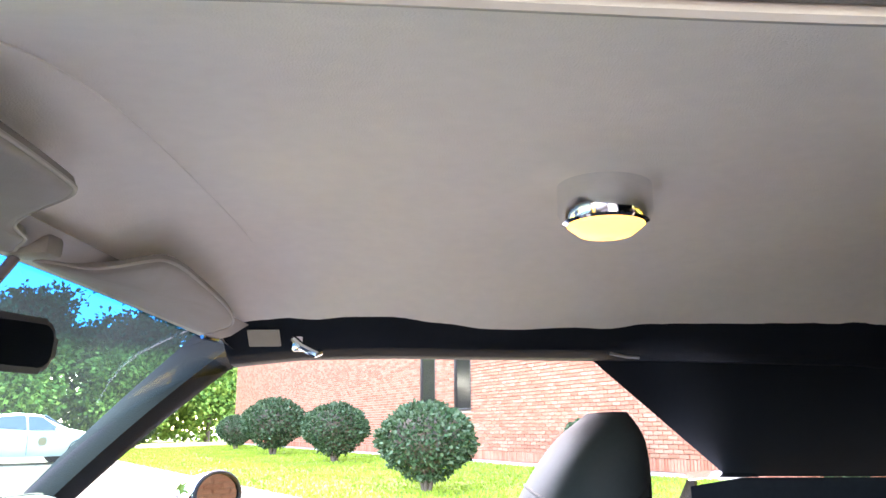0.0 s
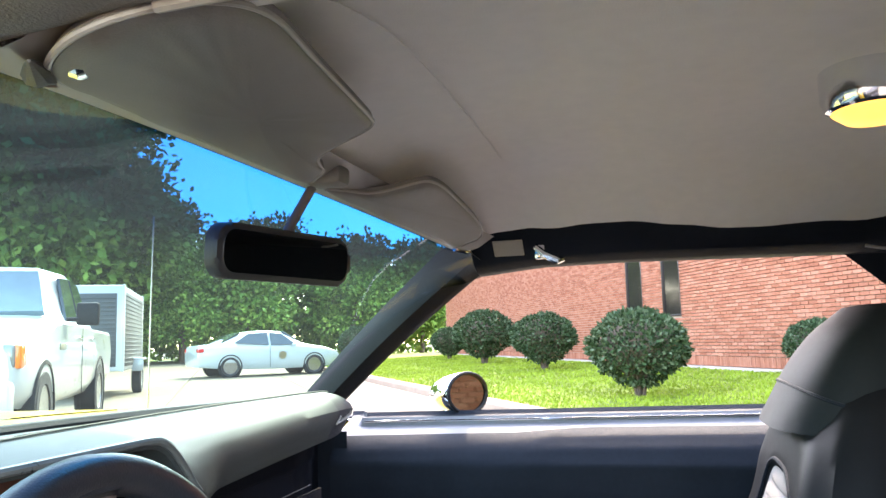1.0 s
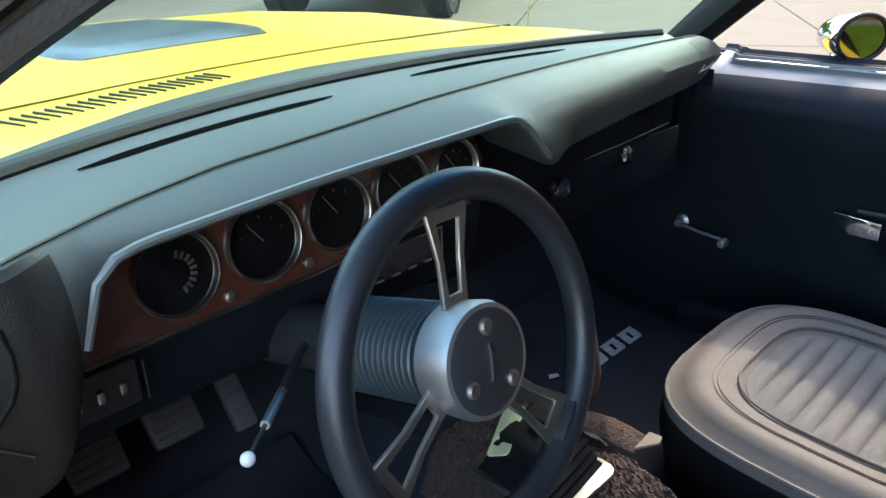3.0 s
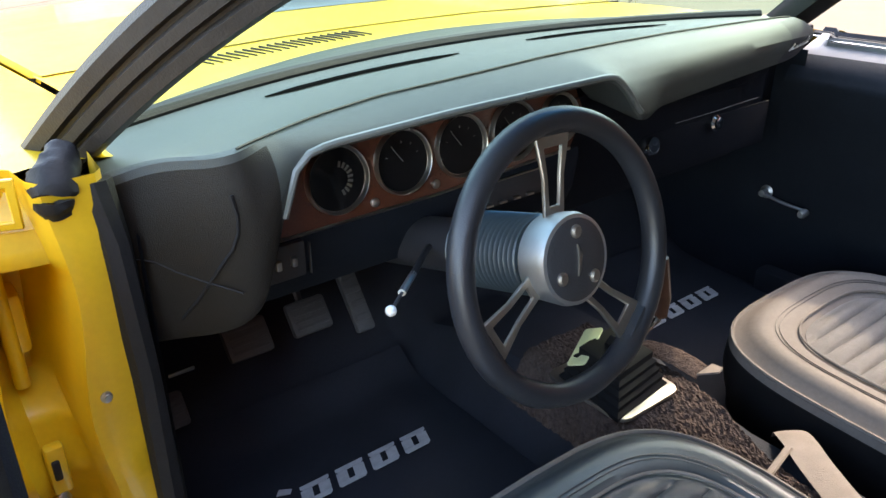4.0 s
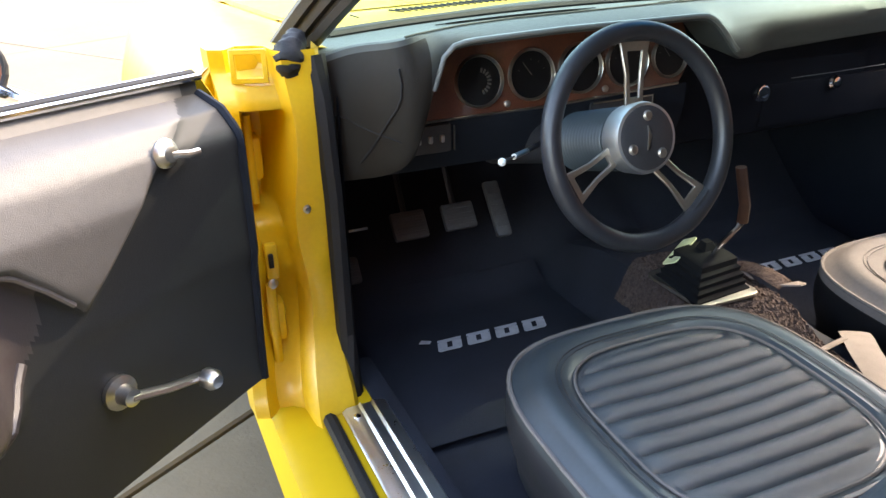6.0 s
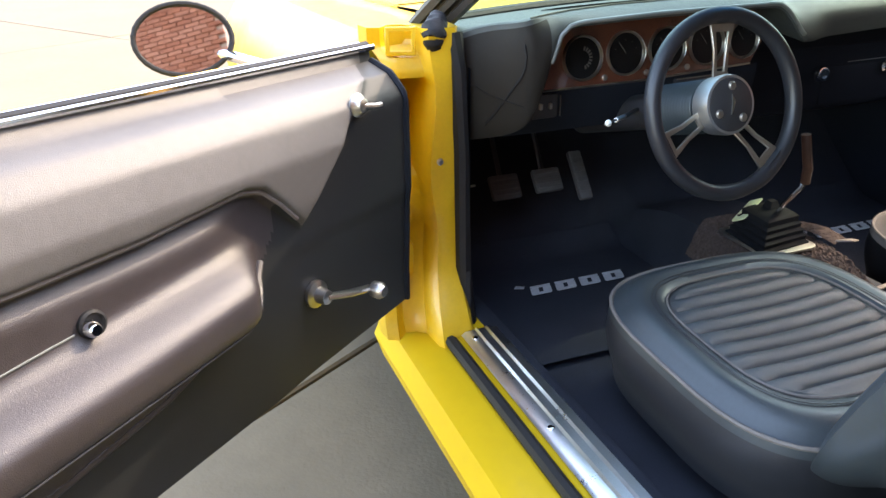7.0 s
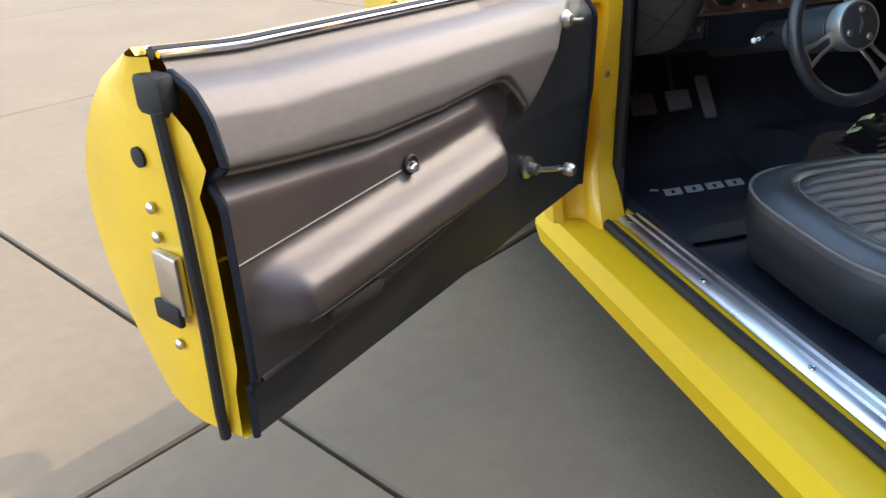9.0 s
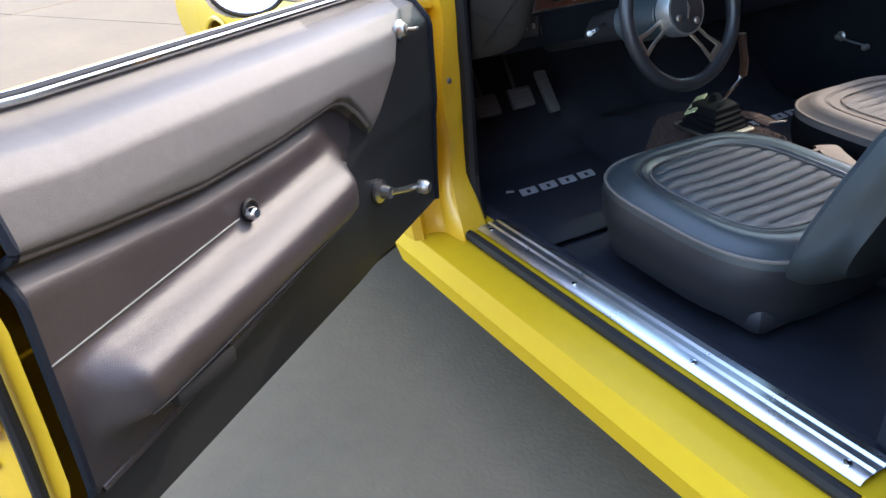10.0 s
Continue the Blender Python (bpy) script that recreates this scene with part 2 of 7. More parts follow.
M["tree_leaf"] = piece_mat("tree_leaves", [(0.050, 0.110, 0.022), (0.125, 0.235, 0.040), (0.26, 0.38, 0.075)], 0.85, 0, island=True, scale=0.5, var=0.55)
M["hedge_leaf"] = piece_mat("hedge_leaves", [(0.085, 0.165, 0.030), (0.18, 0.31, 0.050), (0.30, 0.42, 0.090)], 0.85, 0, island=True, scale=0.35, var=0.6)
M["bark"] = mat("bark", (0.10, 0.07, 0.05), 0.95, 0, 0.3, 6, 0.8, 30)
M["mortar"] = mat("mortar", (0.40, 0.315, 0.255), 0.95, 0, 0.15, 8, 0.4, 120, spec=0.2)
BRICK = [(0.255, 0.086, 0.048), (0.32, 0.117, 0.068), (0.38, 0.157, 0.098), (0.29, 0.098, 0.056)]
M["brick"] = piece_mat("brick_clay", BRICK, 0.88, 0.5, 90)
M["brick_far"] = piece_mat("brick_clay_far", BRICK, 0.88, 0.5, 90, island=True)
M["base"] = mat("wall_base_concrete", (0.34, 0.275, 0.235), 0.92, 0, 0.15, 3, 0.3, 60)
M["window_dark"] = mat("dark_window_glass", (0.02, 0.016, 0.014), 0.08, 0, 0.2, 2, spec=0.6)
M["frame_dark"] = mat("bronze_frame", (0.03, 0.022, 0.018), 0.45, 0.4, 0.15, 10)
M["label"] = mat("pale_yellow_plate", (0.70, 0.72, 0.42), 0.6, 0, 0.1, 30)

lens_m = bpy.data.materials.new("dome_lens_lit")
lens_m.use_nodes = True
lb = lens_m.node_tree.nodes["Principled BSDF"]
lb.inputs["Base Color"].default_value = (0.9, 0.62, 0.25, 1)
lb.inputs["Roughness"].default_value = 0.4
lb.inputs["Emission Color"].default_value = (1.0, 0.52, 0.10, 1)
lb.inputs["Emission Strength"].default_value = 0.32
M["lens"] = lens_m


# ---- mesh helpers ----
def link_mesh(name, bm, material, smooth=True):
    me = bpy.data.meshes.new(name)
    bmesh.ops.recalc_face_normals(bm, faces=bm.faces)
    bm.to_mesh(me)
    bm.free()
    for one in material if isinstance(material, (list, tuple)) else (material,):
        me.materials.append(one)
    if smooth:
        me.polygons.foreach_set("use_smooth", [True] * len(me.polygons))
        me.set_sharp_from_angle(angle=radians(38))
    return new(name, me)


def part(name, bm, material, parent, label="", smooth=True):
    ob = link_mesh(name, bm, material, smooth)
    ob.parent = parent
    if label:
        tagged(ob, label)
    return ob


def share(name, ob, parent, m):
    """One more part on the mesh of ob."""
    other = new(name, ob.data)
    other.parent = parent
    other.matrix_basis = m
    return other


def thing(name, label, category, group="", at=(0, 0, 0), rz=0.0):
    ob = new(name)
    ob.empty_display_size = 0.1
    ob.matrix_basis = pose(*at, 0, 0, rz)
    return tagged(ob, label, category, group)


def add_box(bm, c, s, bevel=0.0, m=None, seg=2):
    """A box with centre c and sizes s, its edges rounded."""
    r = bmesh.ops.create_cube(bm, size=1.0)
    vs = r["verts"]
    bmesh.ops.scale(bm, vec=s, verts=vs)
    if bevel:
        es = list({e for v in vs for e in v.link_edges})
        out = bmesh.ops.bevel(bm, geom=es, offset=bevel, segments=seg, profile=0.5, affect="EDGES")
        vs = list({v for f in out["faces"] for v in f.verts} | {v for v in vs if v.is_valid})
    bmesh.ops.transform(bm, matrix=Matrix.Translation(c) @ (m.to_4x4() if m else Matrix()), verts=vs)
    return vs


def box(c, s, bevel=0.0, m=None, seg=2):
    bm = bmesh.new()
    add_box(bm, c, s, bevel, m, seg)
    return bm


def add_grid(bm, rows, closed_u=False, closed_v=False, cap=False):
    """Quads over rows of points."""
    vs = [[bm.verts.new(p) for p in row] for row in rows]
    nu, nv = len(vs), len(vs[0])
    for i in range(nu if closed_u else nu - 1):
        for j in range(nv if closed_v else nv - 1):
            q = (vs[i][j], vs[i][(j + 1) % nv], vs[(i + 1) % nu][(j + 1) % nv], vs[(i + 1) % nu][j])
            if len(set(q)) == 4:
                try:
                    bm.faces.new(q)
                except ValueError:
                    pass
    if cap:
        for row in (vs[0], vs[-1]):
            try:
                bm.faces.new(row)
            except ValueError:
                pass
    return vs


def grid(rows, **k):
    bm = bmesh.new()
    add_grid(bm, rows, **k)
    return bm


def spline(pts, n):
    """n points along a smooth curve through pts."""
    p = [Vector(q) for q in pts]
    p = [2 * p[0] - p[1]] + p + [2 * p[-1] - p[-2]]
    out = []
    for k in range(n):
        s = k / (n - 1) * (len(p) - 3)
        i = min(int(s), len(p) - 4)
        t = s - i
        a, b, c, d = p[i : i + 4]
        out.append(0.5 * ((2 * b) + (c - a) * t + (2 * a - 5 * b + 4 * c - d) * t * t + (3 * b - a - 3 * c + d) * t**3))
    return out


def add_tube(bm, pts, r, seg=8, closed=False, radii=None, flat=1.0):
    """A round bar along pts."""
    pts = [Vector(p) for p in pts]
    rows, up = [], Vector((0.13, 0.21, 0.97)).normalized()
    n = len(pts)
    for k, p in enumerate(pts):
        d = (pts[(k + 1) % n] - pts[k - 1]) if closed else (pts[min(k + 1, n - 1)] - pts[max(k - 1, 0)])
        d.normalize()
        a = d.cross(up)
        if a.length < 1e-4:
            a = d.cross(Vector((1, 0, 0)))
        a.normalize()
        b = a.cross(d)
        q = radii[k] if radii else r
        rows.append([p + q * (math.cos(t) * a + flat * math.sin(t) * b) for t in (2 * math.pi * i / seg for i in range(seg))])
    add_grid(bm, rows, closed_u=closed, closed_v=True, cap=not closed)


def tube(pts, r, seg=8, closed=False, radii=None, flat=1.0):
    bm = bmesh.new()
    add_tube(bm, pts, r, seg, closed, radii, flat)
    return bm


def axes_to(d):
    """A turn that takes z to d."""
    return Vector(d).to_track_quat("Z", "Y").to_matrix()


def add_lathe(bm, profile, o=(0, 0, 0), axis=(0, 0, 1), seg=24):
    """Turns (radius, height) pairs round an axis."""
    t = axes_to(axis)
    rows = []
    for r, h in profile:
        rows.append([Vector(o) + t @ Vector((max(r, 1e-5) * math.cos(a), max(r, 1e-5) * math.sin(a), h)) for a in (2 * math.pi * i / seg for i in range(seg))])
    vs = add_grid(bm, rows, closed_v=True)
    for k in (0, -1):
        if profile[k][0] > 1e-4:
            bm.faces.new(vs[k])
    bmesh.ops.remove_doubles(bm, verts=[v for r in vs for v in r], dist=2e-5)


def lathe(profile, o=(0, 0, 0), axis=(0, 0, 1), seg=24):
    bm = bmesh.new()
    add_lathe(bm, profile, o, axis, seg)
    return bm


def plate(poly, thick, m=None, bevel=0.0):
    """A flat piece cut to the polygon (x, y), thick along z, set at m."""
    bm = bmesh.new()
    lo = [bm.verts.new((x, y, 0)) for x, y in poly]
    hi = [bm.verts.new((x, y, thick)) for x, y in poly]
    n = len(poly)
    bm.faces.new(lo[::-1])
    top = bm.faces.new(hi)
    for k in range(n):
        bm.faces.new((lo[k], lo[(k + 1) % n], hi[(k + 1) % n], hi[k]))
    if bevel:
        bmesh.ops.bevel(bm, geom=list(top.edges), offset=bevel, segments=2, affect="EDGES", profile=0.5)
    if m:
        bmesh.ops.transform(bm, matrix=m, verts=bm.verts)
    return bm


def smooth01(a, b, x):
    t = min(1, max(0, (x - a) / (b - a)))
    return t * t * (3 - 2 * t)


def lerp(a, b, t):
    return a + (b - a) * t


def table(x, keys):
    """A value read from (x, value) keys, linear between them."""
    if x <= keys[0][0]:
        return keys[0][1]
    for (a, va), (b, vb) in zip(keys, keys[1:]):
        if x <= b:
            return va + (vb - va) * (x - a) / (b - a)
    return keys[-1][1]


# ---- the yellow coupe ----
car = thing("coupe", "yellow two-door coupe, black interior, driver's door wide open", "car")

# floor, tunnel, toe board and firewall
bm = bmesh.new()
FLOOR = [(-1.25, 0.36), (-1.05, 0.27), (-0.6, 0.258), (0.0, 0.258), (0.22, 0.262), (0.32, 0.30), (0.52, 0.50), (0.56, 0.62), (0.56, 0.84)]


def floor_z(x, z, y):
    wide = smooth01(-0.24, -0.10, y) if x > 0 else 1.0
    bump = 0.135 * smooth01(lerp(0.105, 0.17, wide), lerp(0.030, 0.09, wide), abs(x)) * smooth01(0.5, 0.1, y)
    return z + bump


rows = []
for y, z in spline([(0, a, b) for a, b in FLOOR], 40) and [(p.y, p.z) for p in spline([(0, a, b) for a, b in FLOOR], 40)]:
    rows.append([(x, y, floor_z(x, z, y)) for x in np.linspace(-0.70, 0.70, 57)])
add_grid(bm, rows)
part("floor_carpet", bm, M["mat"], car, "black carpeted floor and firewall")
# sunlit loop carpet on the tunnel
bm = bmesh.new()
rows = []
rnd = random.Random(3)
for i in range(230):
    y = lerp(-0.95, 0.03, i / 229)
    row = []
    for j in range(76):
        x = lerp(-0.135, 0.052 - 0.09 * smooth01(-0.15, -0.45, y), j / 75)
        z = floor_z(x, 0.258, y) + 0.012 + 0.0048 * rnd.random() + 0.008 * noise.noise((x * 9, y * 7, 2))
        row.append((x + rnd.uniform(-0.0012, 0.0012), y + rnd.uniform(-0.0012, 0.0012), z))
    rows.append(row)
add_grid(bm, rows)
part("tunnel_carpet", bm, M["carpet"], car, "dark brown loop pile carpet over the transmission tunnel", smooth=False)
# kick panels and inner sills
for s in (-1, 1):
    part("kick_panel", grid([[(s * 0.685, y, z) for y in np.linspace(-0.02 if s < 0 else 0.05, 0.56, 8)] for z in np.linspace(0.20, 0.80, 7)]), M["vinyl"], car)
    bm = box((s * 0.665, -0.50, 0.287), (0.05, 1.10, 0.07), 0.012)
    part("sill_carpet", bm, M["mat"], car)

def ring_plate(outer, inner, thick, m):
    """A flat frame between two polygons with equal counts."""
    bm = bmesh.new()
    n = len(outer)
    lo, li, ho, hi = ([bm.verts.new((x, y, z)) for x, y in poly] for poly, z in ((outer, 0), (inner, 0), (outer, thick), (inner, thick)))
    for k in range(n):
        j = (k + 1) % n
        for q in ((lo[k], lo[j], li[j], li[k]), (ho[k], ho[j], hi[j], hi[k]), (lo[k], lo[j], ho[j], ho[k]), (li[k], li[j], hi[j], hi[k])):
            bm.faces.new(q)
    bmesh.ops.recalc_face_normals(bm, faces=bm.faces)
    bmesh.ops.bevel(bm, geom=[e for e in bm.edges if e.calc_face_angle(0) > 0.8], offset=0.0012, segments=1, affect="EDGES")
    bmesh.ops.transform(bm, matrix=m, verts=bm.verts)
    return bm


# front pillar jamb: a folded yellow panel with a step, pockets and hinges
def jamb(s):
    bm = bmesh.new()
    prof = [(0.700, 0.06), (0.706, -0.010), (0.714, -0.021), (0.738, -0.024), (0.757, -0.020), (0.764, -0.006), (0.768, 0.030), (0.784, 0.046), (0.806, 0.050), (0.818, 0.034), (0.826, 0.026), (0.846, 0.036), (0.850, 0.075)]
    zs = list(np.linspace(0.30, 0.872, 70))
    rows = []
    for z in zs:
        lean = 0.06 * smooth01(0.45, 0.30, z)
        wav = 0.006 * math.sin(z * 23)
        dent = 0.012 * noise.noise((z * 9, 1.7, 0)) - 0.020 * math.exp(-(((z - 0.54) / 0.035) ** 2)) + 0.012 * math.exp(-(((z - 0.83) / 0.03) ** 2))
        foot = smooth01(0.42, 0.30, z)
        # open channel between flange and rim, closed above by a lump and below by the hinge bracket
        deep = smooth01(0.60, 0.635, z) * smooth01(0.792, 0.772, z)
        lump = smooth01(0.772, 0.790, z) * smooth01(0.845, 0.822, z)
        sink = [0, 0, 0, 0, 0, 0.012, 0.055, 0.060, 0.055, 0.030, 0, 0, 0]
        swell = [0, 0, 0, 0, 0, -0.004, -0.036, -0.050, -0.050, -0.030, -0.012, 0, 0]
        rows.append([(s * (x + foot * 0.010 * (k > 3) + (wav if k > 3 else 0)), y + deep * sink[k] + lump * swell[k] - lean * (1.3 if k < 6 else 1.0) + (dent if k > 5 else 0.2 * dent * (k > 2)), z) for k, (x, y) in enumerate(prof)])
    add_grid(bm, rows)
    return bm


for s in (-1,):
    post = part("hinge_pillar", jamb(s), M["jamb"], car, "yellow painted door hinge pillar" if s < 0 else "")
    if s < 0:
        for z, back in ((0.44, 0.046), (0.70, 0.095)):
            bm = bmesh.new()
            add_box(bm, (-0.800, back, z), (0.028, 0.060, 0.070), 0.008)
            add_tube(bm, [(-0.806, back - 0.028, z - 0.07), (-0.806, back - 0.028, z + 0.07)], 0.008, 10)
            part("hinge", bm, M["jamb"], post, "yellow painted door hinge")
        for y, z in ((-0.024, 0.64), (-0.024, 0.40)):
            part("bolt", lathe([(0.007, 0), (0.007, 0.002), (0.004, 0.003), (0.004, 0.005), (0, 0.005)], (-0.745, y + 0.002, z), (0, -1, 0), 12), M["steel"], post)
        part("pocket_frame", ring_plate([(-0.026, -0.024), (0.026, -0.024), (0.026, 0.024), (-0.026, 0.024)], [(-0.018, -0.016), (0.018, -0.016), (0.018, 0.016), (-0.018, 0.016)], 0.006, Matrix.Translation((-0.800, 0.014, 0.850)) @ Euler((radians(90), 0, radians(-18))).to_matrix().to_4x4()), M["jamb"], post, "folded yellow pocket in the pillar")
        part("pocket_back", box((-0.800, 0.052, 0.850), (0.044, 0.004, 0.040)), M["jamb"], post)
        part("striker_plate", box((-0.800, 0.020, 0.548), (0.020, 0.016, 0.060), 0.004), M["jamb"], post, "small folded bracket")
        part("striker_hole", box((-0.802, 0.010, 0.552), (0.008, 0.006, 0.024), 0.002), M["rubber"], post)
        part("wire_clip", lathe([(0.008, 0), (0.008, 0.004), (0.004, 0.006), (0, 0.006)], (-0.803, 0.014, 0.512), (0.2, -1, 0.2), 12), M["steel"], post)
    # inner weatherstrip up the pillar
    bm = tube([(s * 0.703, -0.06, 0.30), (s * 0.703, -0.028, 0.42), (s * 0.704, -0.022, 0.65), (s * 0.708, -0.018, 0.80), (s * 0.712, -0.010, 0.862)], 0.015, 8)
    part("pillar_weatherstrip", bm, M["rubber"], car)

# rockers, scuff plates
for s in (-1, 1):
    bm = bmesh.new()
    prof = [(0.662, 0.30 if s > 0 else 0.315), (0.69, 0.322), (0.745, 0.318), (0.754, 0.302), (0.800, 0.298), (0.835, 0.285), (0.852, 0.245), (0.835, 0.190), (0.72, 0.175)] if s < 0 else [(0.735, 0.30), (0.745, 0.318), (0.754, 0.302), (0.800, 0.298), (0.835, 0.285), (0.852, 0.245), (0.835, 0.190), (0.72, 0.175)]
    add_grid(bm, [[(s * x, y, z) for x, z in prof] for y in np.linspace(0.10, -1.22, 20)])
    part("rocker", bm, M["paint"], car, "yellow rocker panel")
    bm = bmesh.new()
    prof = [(0.664, 0.322), (0.668, 0.328), (0.684, 0.329), (0.687, 0.333), (0.691, 0.329), (0.705, 0.329), (0.708, 0.333), (0.712, 0.329), (0.730, 0.328), (0.738, 0.322)]
    add_grid(bm, [[(s * x, y, z) for x, z in prof] for y in np.linspace(-0.10, -1.02, 24)])
    plate_ob = part("scuff_plate", bm, M["alu"], car, "ribbed aluminium door sill scuff plate")
    for y in (-0.13, -0.42, -0.72, -0.99):
        part("screw", lathe([(0.006, 0), (0.006, 0.002), (0, 0.004)], (s * 0.722, y, 0.329), (0, 0, 1), 10), M["chrome"], plate_ob)
    part("sill_weatherstrip", tube([(s * 0.757, -0.02, 0.312), (s * 0.757, -0.5, 0.310), (s * 0.757, -1.03, 0.312)], 0.012, 8), M["rubber"], car)


# outer body side: a profile swept along y with a wheel arch
def crown(y):
    return table(y, [(-2.7, 0.74), (-1.9, 0.80), (-1.0, 0.80), (0.045, 0.795), (0.06, 0.838), (1.0, 0.850), (1.9, 0.80)]), table(y, [(-2.7, 0.80), (-1.9, 0.93), (-1.3, 0.915), (-0.9, 0.875), (0, 0.858), (0.4, 0.848), (1.0, 0.834), (1.9, 0.765)])


ARCHES = ((1.00, 0.355), (-1.83, 0.355))


def low_edge(y):
    z = 0.20
    for yc, r in ARCHES:
        d = abs(y - yc)
        if d < r:
            z = max(z, 0.30 + math.sqrt(r * r - d * d))
    return z


def side_profile(y, n=14, low=None):
    cx, cz = crown(y)
    zl = low_edge(y) if low is None else low
    pts = []
    for k in range(n):
        t = k / (n - 1)
        z = lerp(cz, zl, t)
        f = (z - 0.2) / (cz - 0.2)
        x = cx + table(y, [(0.045, 0.178), (0.06, 0.112)]) * math.sin(math.pi * min(1, (1 - f) * 1.05) ** 0.75) - 0.035 * (1 - f) ** 2
        pts.append((x, z))
    return pts


def side_panel(s, y0, y1, step=0.03, low=None, drop=0.0):
    ys = list(np.arange(y0, y1, step)) + [y1]
    for yc, r in ARCHES:
        ys += [yc + r * math.cos(a) for a in np.linspace(0.02, math.pi - 0.02, 30) if y0 < yc + r * math.cos(a) < y1]
    rows = [[(s * x, y, z - drop * smooth01(0.55, 0.84, z)) for x, z in side_profile(y, low=low(y) if callable(low) else low)] for y in sorted(set(round(float(v), 4) for v in ys))]
    return grid(rows)


for s in (-1, 1):
    fender = part("front_fender", side_panel(s, 0.055 if s < 0 else 0.105, 1.86, drop=0.040 * (s > 0)), M["paint"], car, "glossy yellow front fender")
    bm = bmesh.new()
    rows = []
    for y in np.linspace(0.055 if s < 0 else 0.105, 1.86, 40):
        cx, cz = crown(y)
        cz -= 0.040 * (s > 0)
        edge = table(y, [(0, 0.640), (0.4, 0.636), (1.0, 0.665), (1.86, 0.60)])
        rows.append([(s * lerp(edge, cx, t), y, cz - 0.004 + 0.012 * math.sin(math.pi * t) - (0.012 if t == 0 else 0)) for t in (0, 0.04, 0.2, 0.4, 0.6, 0.8, 1.0)])
    add_grid(bm, rows)
    part("fender_top", bm, M["paint"], fender)
    if s < 0:
        part("fender_end", grid([[(s * lerp(0.840, x, t), 0.057 + 0.010 * math.sin(math.pi * t) - 0.012 * (0.4 < t < 0.6), z) for t in (0, 0.15, 0.45, 0.55, 0.85, 1)] for x, z in side_profile(0.06, 24)]), M["jamb"], fender, "folded yellow end of the front fender")
    part("rear_quarter", side_panel(s, -2.62, -1.16, drop=0.045 * (s > 0)), M["paint"], car, "glossy yellow rear quarter panel")
    for yc, r in ARCHES:
        pts = [(s * (side_profile(yc + r * math.cos(a), low=0.30 + r * math.sin(a))[-1][0] + 0.002), yc + r * math.cos(a), 0.30 + r * math.sin(a)) for a in np.linspace(0.05, math.pi - 0.05, 25)]
        part("arch_lip", tube(pts, 0.008, 6), M["paint"], car)
        part("wheel_well", lathe([(r + 0.01, -0.14), (r + 0.01, 0.14)], (s * 0.72, yc, 0.30), (s, 0, 0), 32), M["rubber"], car)

# wheels
def wheel(x, y, s, parent, r=0.335, w=0.21, rim=0.195, z=None):
    z = r - 0.002 if z is None else z
    h = w / 2
    tyre_b = lathe([(rim, -h * 0.85), (rim + 0.02, -h), (r - 0.03, -h), (r, -h * 0.72), (r, h * 0.72), (r - 0.03, h), (rim + 0.02, h), (rim, h * 0.85), (rim, -h * 0.85)], (x, y, z), (s, 0, 0), 36)
    ty = part("wheel", tyre_b, M["tyre"], parent, "black tyre on an alloy rim")
    bm = lathe([(rim + 0.004, h * 0.9), (rim - 0.012, h * 0.92), (rim - 0.03, h * 0.45), (0.075, h * 0.55), (0.06, h * 0.8), (0.03, h * 0.88), (0, h * 0.88)], (x, y, z), (s, 0, 0), 30)
    part("rim", bm, M["rim"], ty)
    for k in range(5):
        a = 2 * math.pi * k / 5
        d = Vector((0, math.cos(a), math.sin(a)))
        o = Vector((x + s * h * 0.62, y, z))
        part("spoke", tube([o + d * 0.05, o + d * (rim - 0.02)], 0.022, 6, flat=0.6), M["rim"], ty)
    return ty


for s in (-1, 1):
    for yc, r in ARCHES:
        wheel(s * 0.785, yc, s, car)

# hood with its scoop, cowl louvres, nose, trunk
def hood_z(x, y):
    e = table(y, [(0.40, 0.848), (1.0, 0.838), (1.5, 0.808), (1.9, 0.75)])
    return e + 0.015 * (1 - (x / 0.66) ** 2) + 0.006 * smooth01(0.34, 0.22, abs(x)) * smooth01(0.45, 0.7, y)


bm = bmesh.new()
rows = []
for y in np.linspace(0.535, 1.88, 44):
    w = table(y, [(0, 0.632), (0.4, 0.630), (1.0, 0.658), (1.88, 0.594)])
    rows.append([(t * w, y, hood_z(t * w, y) - (0.012 if abs(t) == 1 else 0)) for t in [-1] + list(np.linspace(-0.995, 0.995, 39)) + [1]])
add_grid(bm, rows)
hood = part("hood", bm, M["paint"], car, "long glossy yellow hood")
# flat black scoop panel in the middle of the hood
bm = bmesh.new()
rows = []
for v in np.linspace(0, 1, 14):
    y = lerp(0.775, 1.46, v)
    w = lerp(0.195, 0.215, smooth01(0, 0.12, v)) - 0.02 * v
    rise = 0.009 * smooth01(-0.02, 0.06, v) * smooth01(1.04, 0.7, v)
    rows.append([(u * w, y, hood_z(u * w, y) + (rise if abs(u) < 0.97 else -0.004)) for u in (-1.04, -0.96, -0.6, -0.2, 0.2, 0.6, 0.96, 1.04)])
add_grid(bm, rows)
part("hood_scoop", bm, M["flat"], hood, "flat black hood scoop panel")
# cowl panel between hood and glass
def glass_base(x):
    return 0.308 - 0.38 * x * x, 0.864


def cowl_z(x, y):
    y0, z0 = glass_base(x)
    t = min(1, max(0, (y - y0 - 0.015) / (0.545 - y0)))
    return lerp(z0 - 0.010, hood_z(x, 0.55) - 0.004, t ** 0.7) + 0.006 * math.sin(math.pi * t)


bm = bmesh.new()
rows = []
